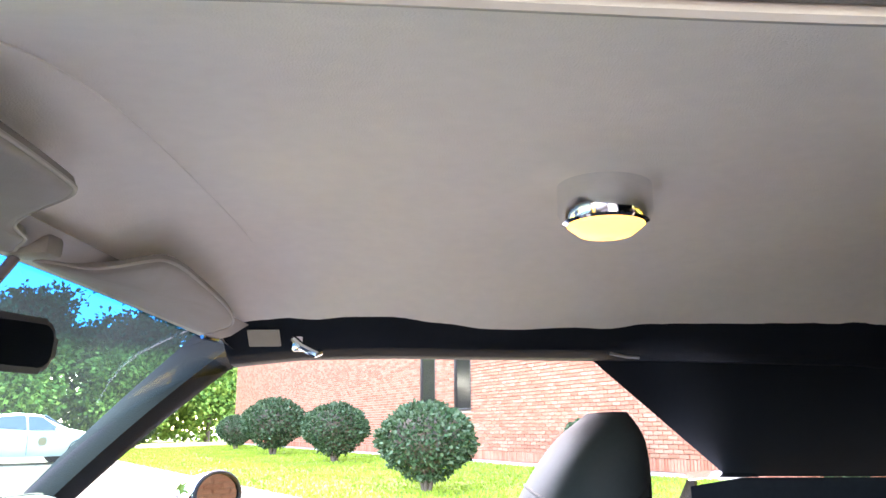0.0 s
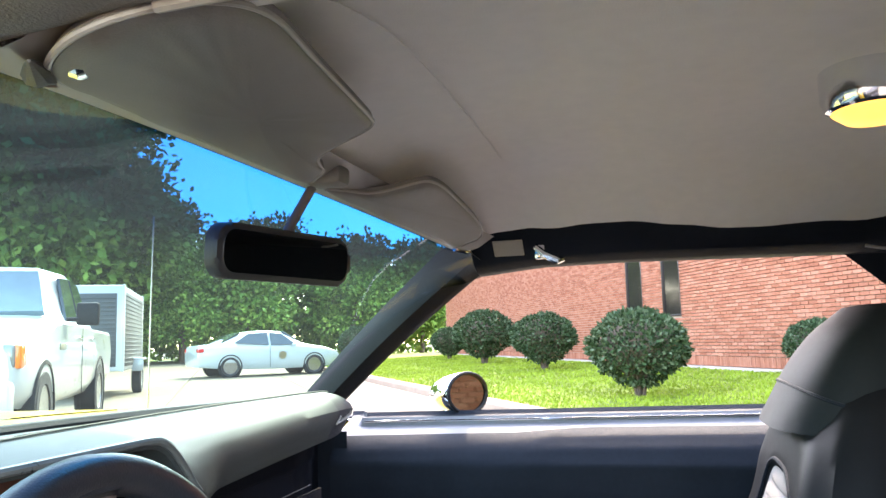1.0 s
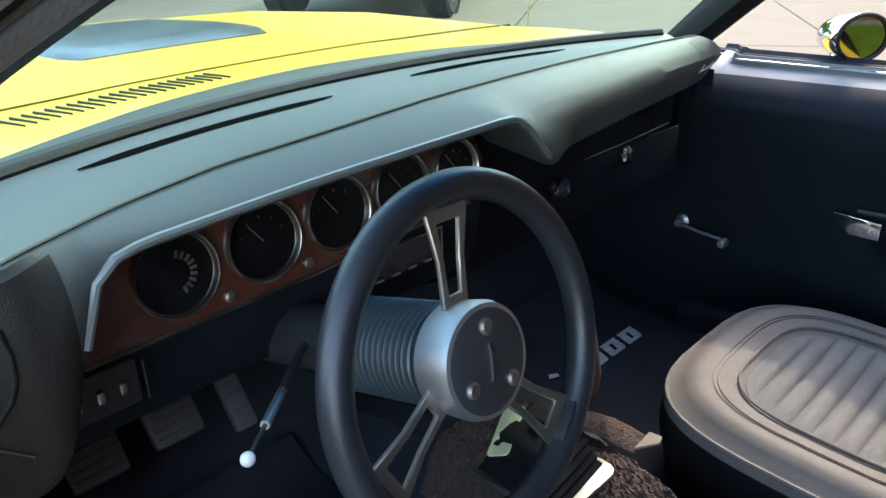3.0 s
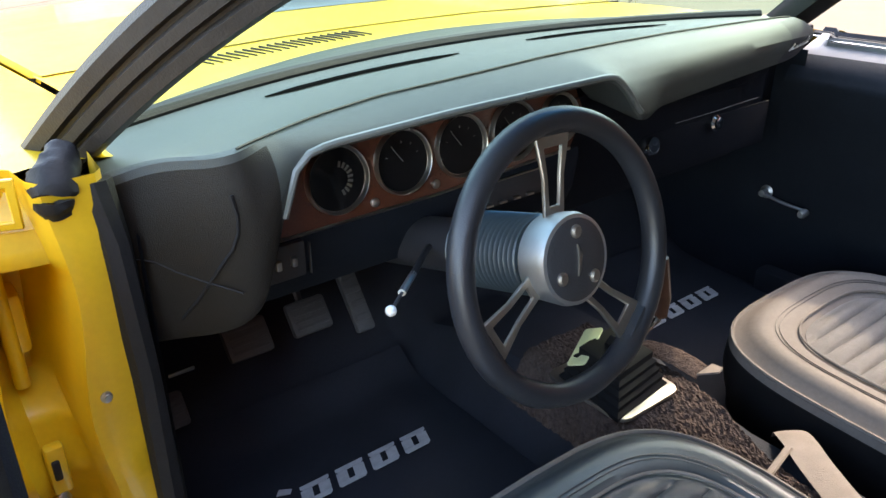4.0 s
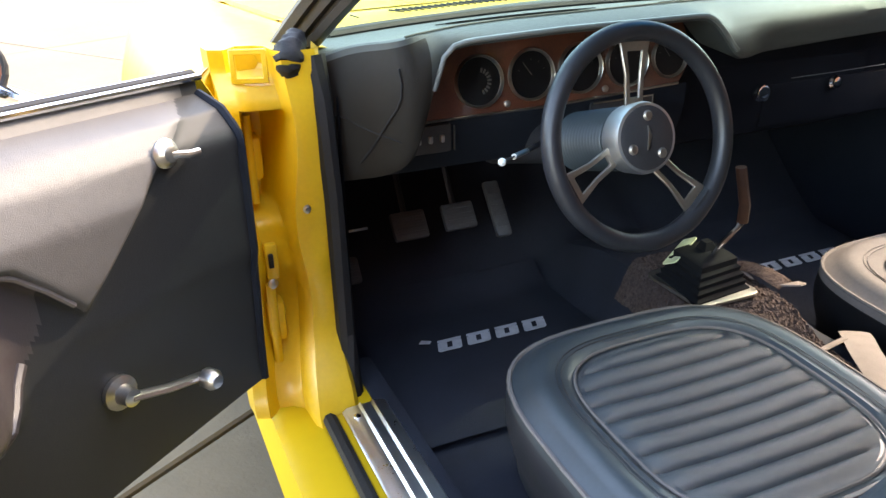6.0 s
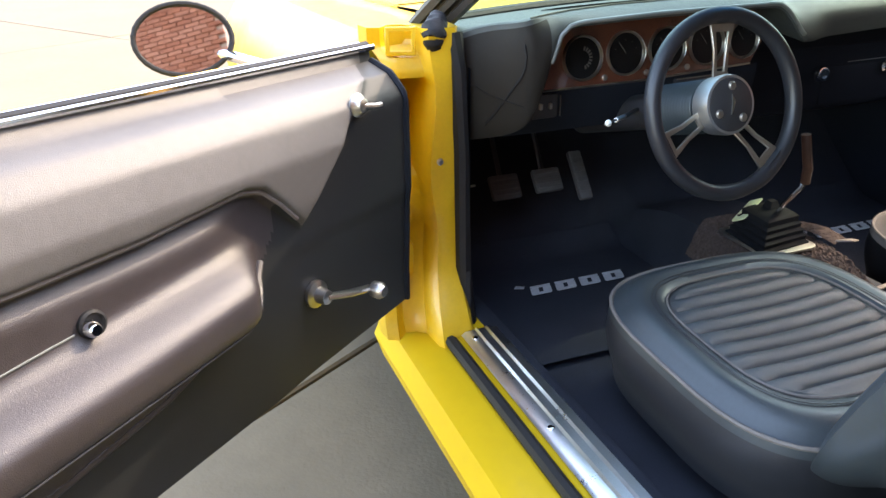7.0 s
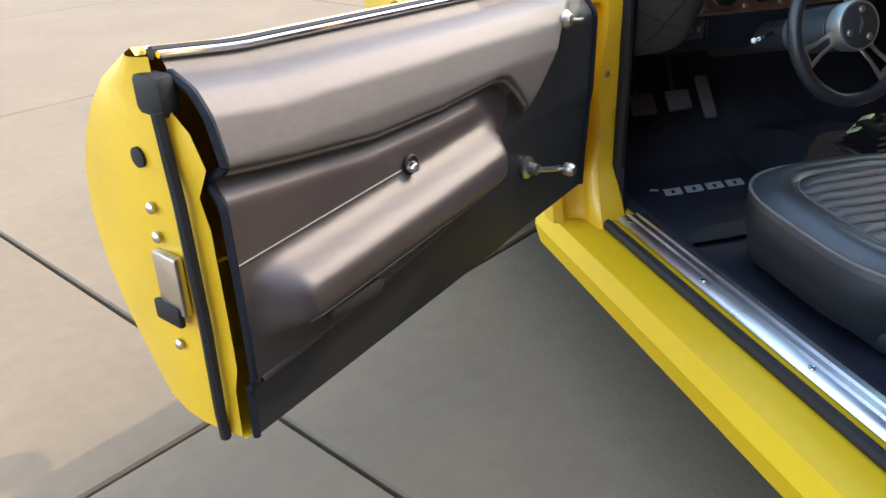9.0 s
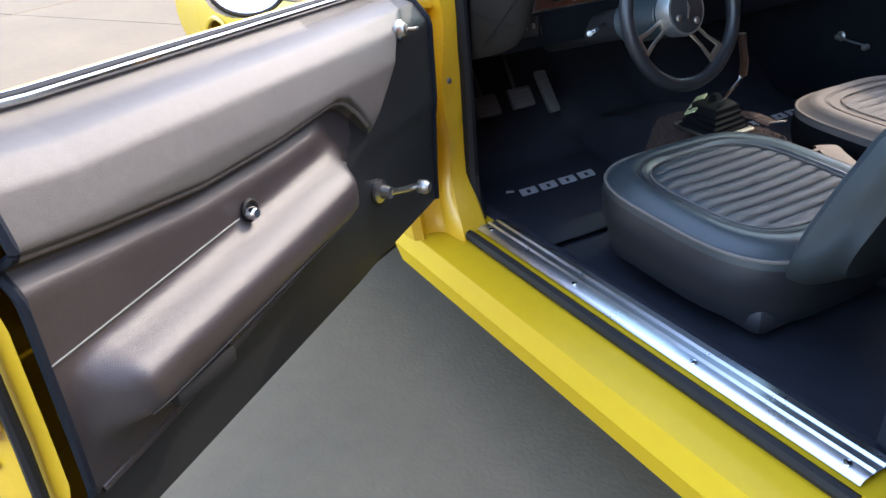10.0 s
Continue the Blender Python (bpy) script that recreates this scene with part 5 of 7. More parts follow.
def inner_x(y, z, s=1):
    """How far the inner door trim stands out from the car's middle."""
    pad = table(z, [(0.30, 0.690), (0.50, 0.688), (0.62, 0.682), (0.70, 0.668), (0.76, 0.666), (0.80, 0.682), (0.825, 0.705), (0.840, 0.742)])
    low = table(z, [(0.30, 0.696), (0.45, 0.690), (0.55, 0.690), (0.72, 0.694), (0.84, 0.742)])
    if s < 0:
        zl = pad_edge(y)
        low = lerp(low, max(pad + 0.006, 0.684), smooth01(-0.44, -0.33, y))
        x = lerp(low, pad, smooth01(zl - 0.010, zl + 0.012, z))
        mid = table(y, [(-1.0, 0.568), (-0.85, 0.582), (-0.65, 0.604), (-0.45, 0.628)])
        arm = smooth01(-0.425, -0.500, y) * smooth01(-1.0, -0.93, y)
        x -= arm * 0.058 * math.exp(-(((z - mid) / 0.043) ** 4))
        under = smooth01(-0.44, -0.52, y) * smooth01(pod_edge(y) - 0.004, pod_edge(y) + 0.012, z) * smooth01(zl - 0.01, zl - 0.03, z)
        return x - 0.012 * under
    zl = ledge(y)
    x = lerp(lerp(low, pad, 0.8), pad, smooth01(zl - 0.06, zl + 0.06, z))
    arm = smooth01(-0.26, -0.38, y) * smooth01(-0.985, -0.93, y)
    mid = lerp(0.560, 0.585, smooth01(-0.3, -0.9, y))
    x -= arm * 0.060 * math.exp(-(((z - mid) / 0.040) ** 4))
    return x


def door(s, label):
    """A door in its shut place: outer skin, edges, inner trim."""
    dip = 0.036 if s > 0 else 0.0
    crest = lambda y: (crown(y)[0], crown(y)[1] - dip)
    y0, y1 = (-0.095 if s < 0 else 0.095), -1.02
    base = (lambda y: 0.455 + 0.08 * y) if s < 0 else (lambda y: 0.30)
    ys = np.linspace(y0, y1, 46)
    shell = part("door", side_panel(s, y1, y0, 0.04, low=base, drop=dip), M["paint"], car, label)
    # top, rear, front and bottom faces of the shell
    bm = bmesh.new()
    add_grid(bm, [[(s * crest(y)[0], y, crest(y)[1] + 0.0), (s * (crest(y)[0] - 0.012), y, crest(y)[1] + 0.006), (s * (crest(y)[0] - 0.020), y, crest(y)[1] - 0.002)] for y in ys])
    for ye in (y1, y0) if s < 0 else (y1,):
        rows = []
        prof = side_profile(ye, low=base(ye))
        for x, z in prof:
            xi = inner_x(ye, min(z, 0.84), s) + 0.012
            rows.append([(s * lerp(x, xi, t), ye + (0.012 * math.sin(math.pi * t) * (1 if ye > -0.5 else -1)), z) for t in (0, 0.1, 0.35, 0.6, 0.85, 1)])
        add_grid(bm, rows)
    if s < 0:
        add_grid(bm, [[(s * lerp(side_profile(y, low=base(y))[-1][0], inner_x(y, base(y), s) + 0.004, t), y, base(y)) for t in (0, 0.5, 1)] for y in ys])
    part("door_frame", bm, M["jamb" if s < 0 else "vinyl"], shell, "yellow painted door edge" if s < 0 else "")
    # window sweep strips along the belt
    for off, r, m_ in ((0.022, 0.0055, "chrome"), (0.036, 0.008, "rubber"), (0.050, 0.0045, "chrome")) if s < 0 else ((0.020, 0.0045, "rubber"), (0.034, 0.0055, "rubber"), (0.052, 0.0026, "chrome")):
        part("belt_strip", tube([(s * (crest(y)[0] - off), y, crest(y)[1] + (0.002 if s < 0 else -0.006 - 0.11 * (off - 0.020))) for y in np.linspace(y0 - 0.01 if s < 0 else y0 + 0.018, -1.01, 30)], r, 8), M[m_], shell)
    # inner trim
    bm = bmesh.new()
    def heights(y):
        zl, z0 = (pad_edge(y) if s < 0 else ledge(y)), base(y) - 0.004
        if s < 0:
            zl = min(zl, 0.82)
        return list(np.linspace(z0, zl - 0.014, 40)) + list(np.linspace(zl - 0.012, zl + 0.010, 12)) + list(np.linspace(zl + 0.012, 0.84, 20))

    rows = []
    for y in np.linspace(y0 - 0.015, -1.005, 180):
        lift = crest(y)[1] - 0.858
        rows.append([(s * inner_x(y, z, s), y, z + lift * smooth01(0.70, 0.82, z)) for z in heights(y)] + [(s * (crest(y)[0] - 0.046), y, crest(y)[1] - 0.002)])
    add_grid(bm, rows)
    strips = len(rows[0]) - 1
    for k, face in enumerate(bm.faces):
        # driver's side: sunlit tone above pad_edge, shade tones below and in front
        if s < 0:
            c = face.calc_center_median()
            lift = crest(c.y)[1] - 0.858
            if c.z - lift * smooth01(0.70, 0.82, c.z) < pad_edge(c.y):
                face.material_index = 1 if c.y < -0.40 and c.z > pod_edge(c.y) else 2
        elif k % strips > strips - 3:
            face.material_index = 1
    part("door_trim", bm, [M["door_vinyl"], M["door_lower"], M["door_shade"]] if s < 0 else [M["vinyl"], M["door_ledge"]], shell, "black vinyl inner door trim with moulded armrest")
    for ye in (-1.005, y0 - 0.015) if s < 0 else (-1.005,):
        part("trim_edge", tube([(s * inner_x(ye, z, s), ye, z + (crest(ye)[1] - 0.858) * smooth01(0.70, 0.82, z)) for z in heights(ye)], 0.006, 6), M["vinyl"], shell)
    return shell


def crank(parent, s, x, y, z, turn, f=1.0, metal="chrome"):
    bm = bmesh.new()
    o = Vector((s * x, y, z))
    n = Vector((-s, 0, 0))
    add_lathe(bm, [(0.020 * f, 0), (0.020 * f, 0.006), (0.012 * f, 0.010), (0.010 * f, 0.026), (0, 0.028)], o, n, 18)
    d = Vector((0, math.cos(radians(turn)), math.sin(radians(turn))))
    add_tube(bm, [o + n * 0.022, o + n * 0.026 + d * 0.05, o + n * 0.020 + d * 0.105], 0.0075 * f, 8, flat=0.6)
    add_lathe(bm, [(0.005 * f, 0), (0.012 * f, 0.004), (0.013 * f, 0.018), (0.008 * f, 0.026), (0, 0.027)], o + n * 0.022 + d * 0.105, n, 14)
    return part("window_crank", bm, M[metal], parent, "chrome window crank")


def mirror_head(parent, o, n, rx, rz, glass_m):
    """Bullet-shaped chrome mirror: glass faces n."""
    n = Vector(n).normalized()
    right = n.cross(Vector((0, 0, 1))).normalized()
    up = right.cross(n)
    def pt(a, r, h):
        return Vector(o) + right * (rx * r * math.cos(a)) + up * (rz * r * math.sin(a)) + n * h
    ang = [2 * math.pi * k / 32 for k in range(32)]
    rows = [[pt(a, r, h) for a in ang] for r, h in ((0.95, 0.002), (1.0, 0.004), (1.03, 0.0), (1.02, -0.012), (0.93, -0.040), (0.74, -0.068), (0.45, -0.088), (0.12, -0.098))]
    bm = grid(rows, closed_v=True)
    bm.verts.ensure_lookup_table()
    bm.faces.new(bm.verts[-32:])
    head = part("wing_mirror", bm, M["chrome"], parent, "bullet-shaped chrome wing mirror")
    bm = bmesh.new()
    vs = [bm.verts.new(pt(a, 0.955, 0.002)) for a in ang]
    bm.faces.new(vs)
    part("mirror_glass", bm, glass_m, head, "oval mirror glass", smooth=False)
    part("mirror_bezel", tube([pt(a, 0.985, 0.004) for a in ang], 0.0038, 8, closed=True), M["rubber"], head, "black rubber mirror bezel")
    return head


# passenger door, shut
pd = door(1, "yellow passenger door, shut, black inner trim")
crank(pd, 1, 0.690, 0.080, 0.485, 186, 0.75, "hub")
part("door_pull", plate([(0, 0), (0.078, -0.004), (0.078, -0.034), (0.030, -0.034), (0.012, -0.018)], 0.004, Matrix.Translation((0.655, -0.215, 0.590)) @ Euler((radians(90), 0, radians(-90))).to_matrix().to_4x4() @ pose(0, 0, 0, 0, 0, 0), 0.001), M["chrome"], pd, "chrome inner door handle")
part("armrest_strip", tube([(0.640, -0.255, 0.605), (0.632, -0.5, 0.614), (0.634, -0.92, 0.622)], 0.004, 6), M["plastic"], pd)
part("lock_pin", lathe([(0.007, 0), (0.007, 0.01), (0, 0.013)], (0.645, -0.44, 0.618), (-1, 0, 0.2), 10), M["chrome"], pd)
mirror_head(pd, (0.812, -0.158, 0.862), (-0.53, -0.845, 0.04), 0.054, 0.041, M["dim_mirror"])
part("mirror_foot", tube([(0.802, -0.125, 0.815), (0.815, -0.118, 0.836), (0.825, -0.120, 0.856)], 0.012, 10, flat=0.7), M["chrome"], pd, "chrome mirror foot")
# driver's door, swung wide open about its hinge
dd = door(-1, "yellow driver's door standing wide open, black inner trim")
HINGE = Vector((-0.80, 0.03, 0))
dd.matrix_basis = Matrix.Translation(HINGE) @ pose(0, 0, 0, 0, 0, -55) @ Matrix.Translation(-HINGE)
crank(dd, -1, 0.690, -0.335, 0.552, -16, 1.05, "steel")
def on_trim(y, z, out=0.001):
    return (-inner_x(y, z, -1) + out, y, z + (crown(y)[1] - 0.858) * smooth01(0.70, 0.82, z))


o = Vector(on_trim(-0.225, 0.800))
bm = lathe([(0.017, 0), (0.017, 0.003), (0.013, 0.006), (0.010, 0.013), (0.005, 0.015), (0, 0.015)], o, (1, 0, 0.1), 20)
add_tube(bm, [o + Vector((0.012, 0, 0)), o + Vector((0.016, 0.022, -0.004)), o + Vector((0.014, 0.036, -0.005))], 0.0045, 8)
part("release_handle", bm, M["steel"], dd, "small chrome door release with a round rosette")
part("handle_cup", lathe([(0.016, 0), (0.016, 0.004), (0.013, 0.006), (0.011, 0.002), (0, 0.001)], on_trim(-0.675, 0.668), (1, 0, 0.1), 20), M["rubber"], dd, "dark cup round the lock knob")
part("lock_knob", lathe([(0.009, 0), (0.009, 0.014), (0.006, 0.018), (0, 0.018)], on_trim(-0.680, 0.666), (1, 0, 0.1), 14), M["chrome"], dd, "chrome lock knob")
part("armrest_seam", tube([on_trim(y, table(y, [(-0.95, 0.545), (-0.50, 0.592)]), 0.0012) for y in np.linspace(-0.49, -0.94, 24)], 0.0018, 6), M["plastic"], dd)
part("trim_seam", tube([on_trim(y, table(y, [(-1.0, 0.638), (-0.70, 0.664)]), 0.001) for y in np.linspace(-0.695, -1.0, 14)], 0.0012, 5), M["piping"], dd, "thin pale seam on the door trim")
part("pad_piping", tube([on_trim(y, pad_edge(y) + 0.002, 0.002) for y in np.linspace(-0.37, -0.995, 50)], 0.0035, 6), M["leather"], dd)
part("pod_roll", tube([on_trim(y, pod_edge(y) + 0.004, 0.000) for y in np.linspace(-0.43, -0.99, 40)], 0.0065, 8), M["door_lower"], dd, "rolled lower edge of the armrest moulding")
part("pull_recess", box((-0.640, -0.850, 0.535), (0.022, 0.105, 0.026), 0.008), M["rubber"], dd, "dark pull recess under the armrest")
# rear edge of the open door: weatherstrip, latch, striker slot, bolts
part("door_weatherstrip", tube([(-0.735, -1.034, 0.83), (-0.722, -1.036, 0.72), (-0.718, -1.036, 0.55), (-0.722, -1.036, 0.42), (-0.730, -1.03, 0.368)], 0.008, 8), M["rubber"], dd, "black rubber weatherstrip on the door edge")
part("latch", box((-0.775, -1.036, 0.60), (0.050, 0.014, 0.085), 0.004), M["steel"], dd, "steel door latch")
part("latch_slot", box((-0.785, -1.042, 0.555), (0.055, 0.010, 0.030), 0.004), M["rubber"], dd)
for z in (0.70, 0.50, 0.66):
    part("edge_bolt", lathe([(0.008, 0), (0.008, 0.003), (0.004, 0.006), (0, 0.006)], (-0.790, -1.034, z), (0, -1, 0), 12), M["steel"], dd)
part("edge_plug", lathe([(0.013, 0), (0.013, 0.004), (0, 0.006)], (-0.795, -1.032, 0.765), (0, -1, 0), 14), M["rubber"], dd)
part("end_cap", box((-0.755, -1.018, 0.845), (0.055, 0.030, 0.050), 0.010), M["rubber"], dd, "black rubber belt end cap")
mirror_head(dd, (-0.905, -0.330, 0.892), (0.84, -0.52, 0.31), 0.068, 0.050, M["door_mirror"])
part("mirror_foot", tube([(-0.800, -0.285, 0.860), (-0.860, -0.285, 0.866), (-0.935, -0.300, 0.876)], 0.011, 10, flat=0.7), M["chrome"], dd, "chrome mirror foot")

# ---- roof fittings ----
def visor_point(x, d, h=0.0):
    """A point of a folded-up visor: d behind the header, h below its middle."""
    return Vector((x, header_y(x) - d, 1.134 - 0.20 * x * x + 0.17 * d - h - 0.005 * smooth01(-0.40, -0.50, x)))


def visor(outline, label, seed):
    """A soft padded visor; outline in (x, distance behind the header)."""
    n = len(outline)
    closed = []
    for k in range(n):
        p0, p1, p2, p3 = (Vector(outline[(k + j - 1) % n]) for j in range(4))
        for t in np.linspace(0, 1, 8, endpoint=False):
            closed.append(0.5 * ((2 * p1) + (p2 - p0) * t + (2 * p0 - 5 * p1 + 4 * p2 - p3) * t * t + (3 * p1 - p0 - 3 * p2 + p3) * t ** 3))
    ctr = sum(closed, Vector((0, 0))) / len(closed)
    rings = []
    for r, h in ((0.001, 0.0065), (0.2, 0.0065), (0.35, 0.0065), (0.5, 0.006), (0.65, 0.006), (0.8, 0.0055), (0.9, 0.005), (0.95, 0.0042), (0.985, 0.002), (1.0, -0.002), (0.985, -0.006), (0.8, -0.008), (0.4, -0.008), (0.03, -0.008)):
        row = []
        for p in closed:
            q = ctr + (p - ctr) * r
            soft_fold = 0.0016 * noise.noise((q.x * 14, q.y * 30, seed)) + 0.0010 * noise.noise((q.x * 60 + q.y * 90, q.y * 20, seed)) * smooth01(0.0, 0.09, q.y)
            row.append(visor_point(q.x, q.y, h + (soft_fold if h > 0.003 else 0)))
        rings.append(row)
    ob = part("sun_visor", grid(rings, closed_v=True), M["visor"], car, label)
    part("visor_piping", tube([visor_point(p.x, p.y, 0.001) for p in closed], 0.0017, 8, closed=True), M["visor_edge"], ob, "pale visor piping")
    return ob


visor([(-0.018, 0.004), (-0.10, 0.002), (-0.20, 0.002), (-0.32, 0.003), (-0.43, 0.006), (-0.468, 0.014), (-0.494, 0.034), (-0.503, 0.056), (-0.499, 0.080), (-0.485, 0.099), (-0.452, 0.112), (-0.39, 0.118), (-0.26, 0.122), (-0.168, 0.121), (-0.143, 0.117), (-0.128, 0.104), (-0.108, 0.070), (-0.086, 0.047), (-0.064, 0.039), (-0.042, 0.034), (-0.026, 0.020)], "padded taupe sun visor folded up, rounded outer end", 2.0)
visor([(0.030, 0.004), (0.046, 0.017), (0.078, 0.030), (0.088, 0.050), (0.088, 0.082), (0.094, 0.098), (0.120, 0.102), (0.167, 0.098), (0.267, 0.082), (0.328, 0.064), (0.356, 0.046), (0.366, 0.024), (0.362, 0.004), (0.25, 0.002), (0.12, 0.002)], "padded taupe sun visor folded up, hollowed by its clip", 7.0)
# hinge rods at the visors' ends and the thin clip on the driver's rail
part("visor_hinge", tube([(-0.470, -0.322, 1.090), (-0.462, -0.316, 1.090), (-0.443, -0.305, 1.094)], 0.0042, 8, radii=[0.003, 0.0052, 0.002]), M["chrome"], car, "small chrome visor hinge")
part("visor_knuckle", tube([(-0.492, -0.320, 1.082), (-0.475, -0.307, 1.084), (-0.450, -0.294, 1.090)], 0.006, 8, radii=[0.0008, 0.006, 0.0008]), M["door_vinyl"], car, "taupe padded visor hinge cover")
part("visor_hinge", tube([(0.362, -0.262, 1.102), (0.375, -0.268, 1.100), (0.386, -0.276, 1.099)], 0.0035, 8), M["chrome"], car, "small chrome visor hinge")
part("rail_clip", tube([(-0.485, -0.451, 1.098), (-0.447, -0.449, 1.1135)], 0.0017, 6), M["visor_edge"], car, "thin pale clip strip on the roof rail")
part("visor_clip", box((0.0, -0.225, 1.142), (0.030, 0.040, 0.022), 0.006), M["visor"], car)
part("mirror_stem", tube([(0.004, -0.205, 1.132), (-0.010, -0.196, 1.105), (-0.028, -0.190, 1.078)], 0.0052, 10), M["visor"], car, "pale painted mirror stem")
cab = part("cabin_mirror", plate(rounded(0.192, 0.052, 0.018, 7), 0.016, Matrix.Translation((-0.032, -0.190, 1.056)) @ Euler((radians(95), 0, radians(-15))).to_matrix().to_4x4() @ pose(0, 0, -0.006), 0.006), M["plastic"], car, "black framed rear-view mirror")
bm = plate(rounded(0.178, 0.040, 0.014, 7), 0.002, Matrix.Translation((-0.032, -0.190, 1.056)) @ Euler((radians(95), 0, radians(-15))).to_matrix().to_4x4() @ pose(0, 0, 0.0095))
part("mirror_glass", bm, M["mirror"], cab, "rear-view mirror glass", smooth=False)
# dome lamp
dz = roof_edge(-0.745)[1] + 0.092 - 0.026
dome = part("dome_lamp", lathe([(0.044, 0.020), (0.044, -0.008), (0.040, -0.019), (0.036, -0.021), (0.035, -0.017)], (0.022, -0.745, dz), (0, 0, 1), 36), M["chrome"], car, "round chrome dome lamp, lit")
part("lamp_lens", lathe([(0.0355, -0.017), (0.034, -0.023), (0.025, -0.030), (0, -0.033)], (0.022, -0.745, dz), (0, 0, 1), 32), M["lens"], dome, "glowing amber dome lamp lens")
# fittings on the passenger rail
part("rail_plate", box((0.426, -0.330, 1.106), (0.003, 0.046, 0.028), 0.001, Euler((0, radians(-40), 0)).to_matrix(), 1), M["visor_edge"], car, "small pale plate on the roof rail")
bm = bmesh.new()
add_box(bm, (0.430, -0.378, 1.098), (0.010, 0.016, 0.022), 0.003)
add_tube(bm, [(0.430, -0.372, 1.106), (0.420, -0.385, 1.093), (0.422, -0.405, 1.082), (0.430, -0.410, 1.086)], 0.0055, 8)
part("coat_hook", bm, M["chrome"], car, "small chrome coat hook")
part("rear_coat_hook", tube([(0.472, -0.83, 1.086), (0.462, -0.85, 1.080), (0.462, -0.87, 1.078)], 0.0022, 8), M["steel"], car)

# ---- floor mats with their silver print ----
def floor_mat(cx, label):
    ob = thing("floor_mat", label, "floor mat", "floor mats")
    rows = []
    for y in np.linspace(-0.18, 0.30, 26):
        rows.append([(cx + x, y, 0.272 + 0.05 * smooth01(0.22, 0.34, y) + 0.0015 * noise.noise((x * 12, y * 12, 0))) for x in np.linspace(-0.23, 0.23, 22)])
    bm = grid(rows)
    part("sheet", bm, M["mat"], ob)
    # plain slanted blocks stand in for the lettering
    def at(u, v):
        return (cx - 0.136 + u + 0.35 * (v - 0.02), 0.070 + v, 0.2755)
    def block(poly):
        bm = bmesh.new()
        bm.faces.new([bm.verts.new(at(u, v)) for u, v in poly])
        ext = bmesh.ops.extrude_face_region(bm, geom=bm.faces[:])
        bmesh.ops.translate(bm, vec=(0, 0, 0.0012), verts=[g for g in ext["geom"] if isinstance(g, bmesh.types.BMVert)])
        part("printed_bar", bm, M["letter"], ob, "silver printed block")
    block([(0.0, 0.044), (0.022, 0.036), (0.026, 0.044), (0.006, 0.054)])
    for k in range(4):
        u = 0.038 + 0.062 * k
        for v in (0.0, 0.030):
            block([(u + 0.004, v), (u + 0.046, v), (u + 0.050, v + 0.004), (u + 0.050, v + 0.009), (u, v + 0.009), (u, v + 0.004)])
        for w in (0.0, 0.0305):
            block([(u + w, 0.010), (u + w + 0.0195, 0.010), (u + w + 0.0195, 0.029), (u + w, 0.029)])
    return ob


floor_mat(-0.395, "black rubber floor mat with silver print, driver's footwell")
floor_mat(0.415, "black rubber floor mat with silver print, passenger footwell")


# ---- vehicles in the lot ----
E1, E2 = Vector((0.53, -0.848, 0)).normalized(), Vector((0.848, 0.53, 0)).normalized()


def car_body(parent, name, sections, material, label):
    """sections: (y, low, belt, roof, half width, roof half width); lofted shut."""
    rows = []
    for y, lo, belt, roof, w, rw in sections:
        prof = [(w * 0.90, lo), (w * 0.985, lo + 0.12), (w, lerp(lo, belt, 0.62)), (w * 0.975, belt - 0.02), (w * 0.955, belt), (lerp(w * 0.93, rw, 0.55), lerp(belt, roof, 0.55)), (rw, roof - 0.05 * min(1, (roof - belt) * 4)), (rw * 0.80, roof), (rw * 0.35, roof + 0.012)]
        rows.append([(-x, y, z) for x, z in prof] + [(x, y, z) for x, z in prof[::-1]])
    bm = grid(rows, closed_v=True, cap=True)
    return part(name, bm, material, parent, label)


def quad_panel(pts, out, material, name, parent, label="", thick=0.012):
    """A flat pane or panel through points, standing off by thick along out."""
    bm = bmesh.new()
    o = Vector(out).normalized() * thick
    lo = [bm.verts.new(Vector(p)) for p in pts]
    hi = [bm.verts.new(Vector(p) + o) for p in pts]
    n = len(pts)
    bm.faces.new(hi)
    for k in range(n):
        bm.faces.new((lo[k], lo[(k + 1) % n], hi[(k + 1) % n], hi[k]))
    return part(name, bm, material, parent, label)


# white pickup truck: local y runs to its nose
truck = thing("pickup_truck", "white full-size crew cab pickup truck parked on the concrete", "truck", at=(8.0 - 0.53 * 0.85, 7.05 + 0.848 * 0.85, 0), rz=math.degrees(math.atan2(-0.848, 0.53)) + 180 - 0)
truck.matrix_basis = Matrix.Translation(Vector((7.02, 6.32, 0)) + Vector((-0.53, 0.848, 0)) * 0.90) @ Matrix.Rotation(math.atan2(0.848, -0.53), 4, "Z")
F = 1.80
tb = [(-2.95, 0.55, 1.05, 1.12, 0.96, 0.92), (-2.90, 0.50, 1.22, 1.24, 0.99, 0.95), (-1.18, 0.48, 1.24, 1.26, 1.00, 0.95)]
car_body(truck, "bed", tb, M["white"], "white pickup bed")
tb = [(-1.15, 0.45, 1.26, 1.55, 1.0, 0.80), (-1.05, 0.43, 1.27, 1.88, 1.0, 0.74), (-0.2, 0.42, 1.28, 1.94, 1.0, 0.76), (0.45, 0.42, 1.28, 1.92, 1.0, 0.75), (0.75, 0.42, 1.28, 1.80, 1.0, 0.72), (1.25, 0.42, 1.26, 1.36, 1.0, 0.84), (1.40, 0.44, 1.20, 1.30, 1.0, 0.90), (2.35, 0.46, 1.10, 1.20, 0.98, 0.88), (2.62, 0.50, 1.00, 1.10, 0.93, 0.84), (2.70, 0.52, 0.95, 1.02, 0.88, 0.80)]
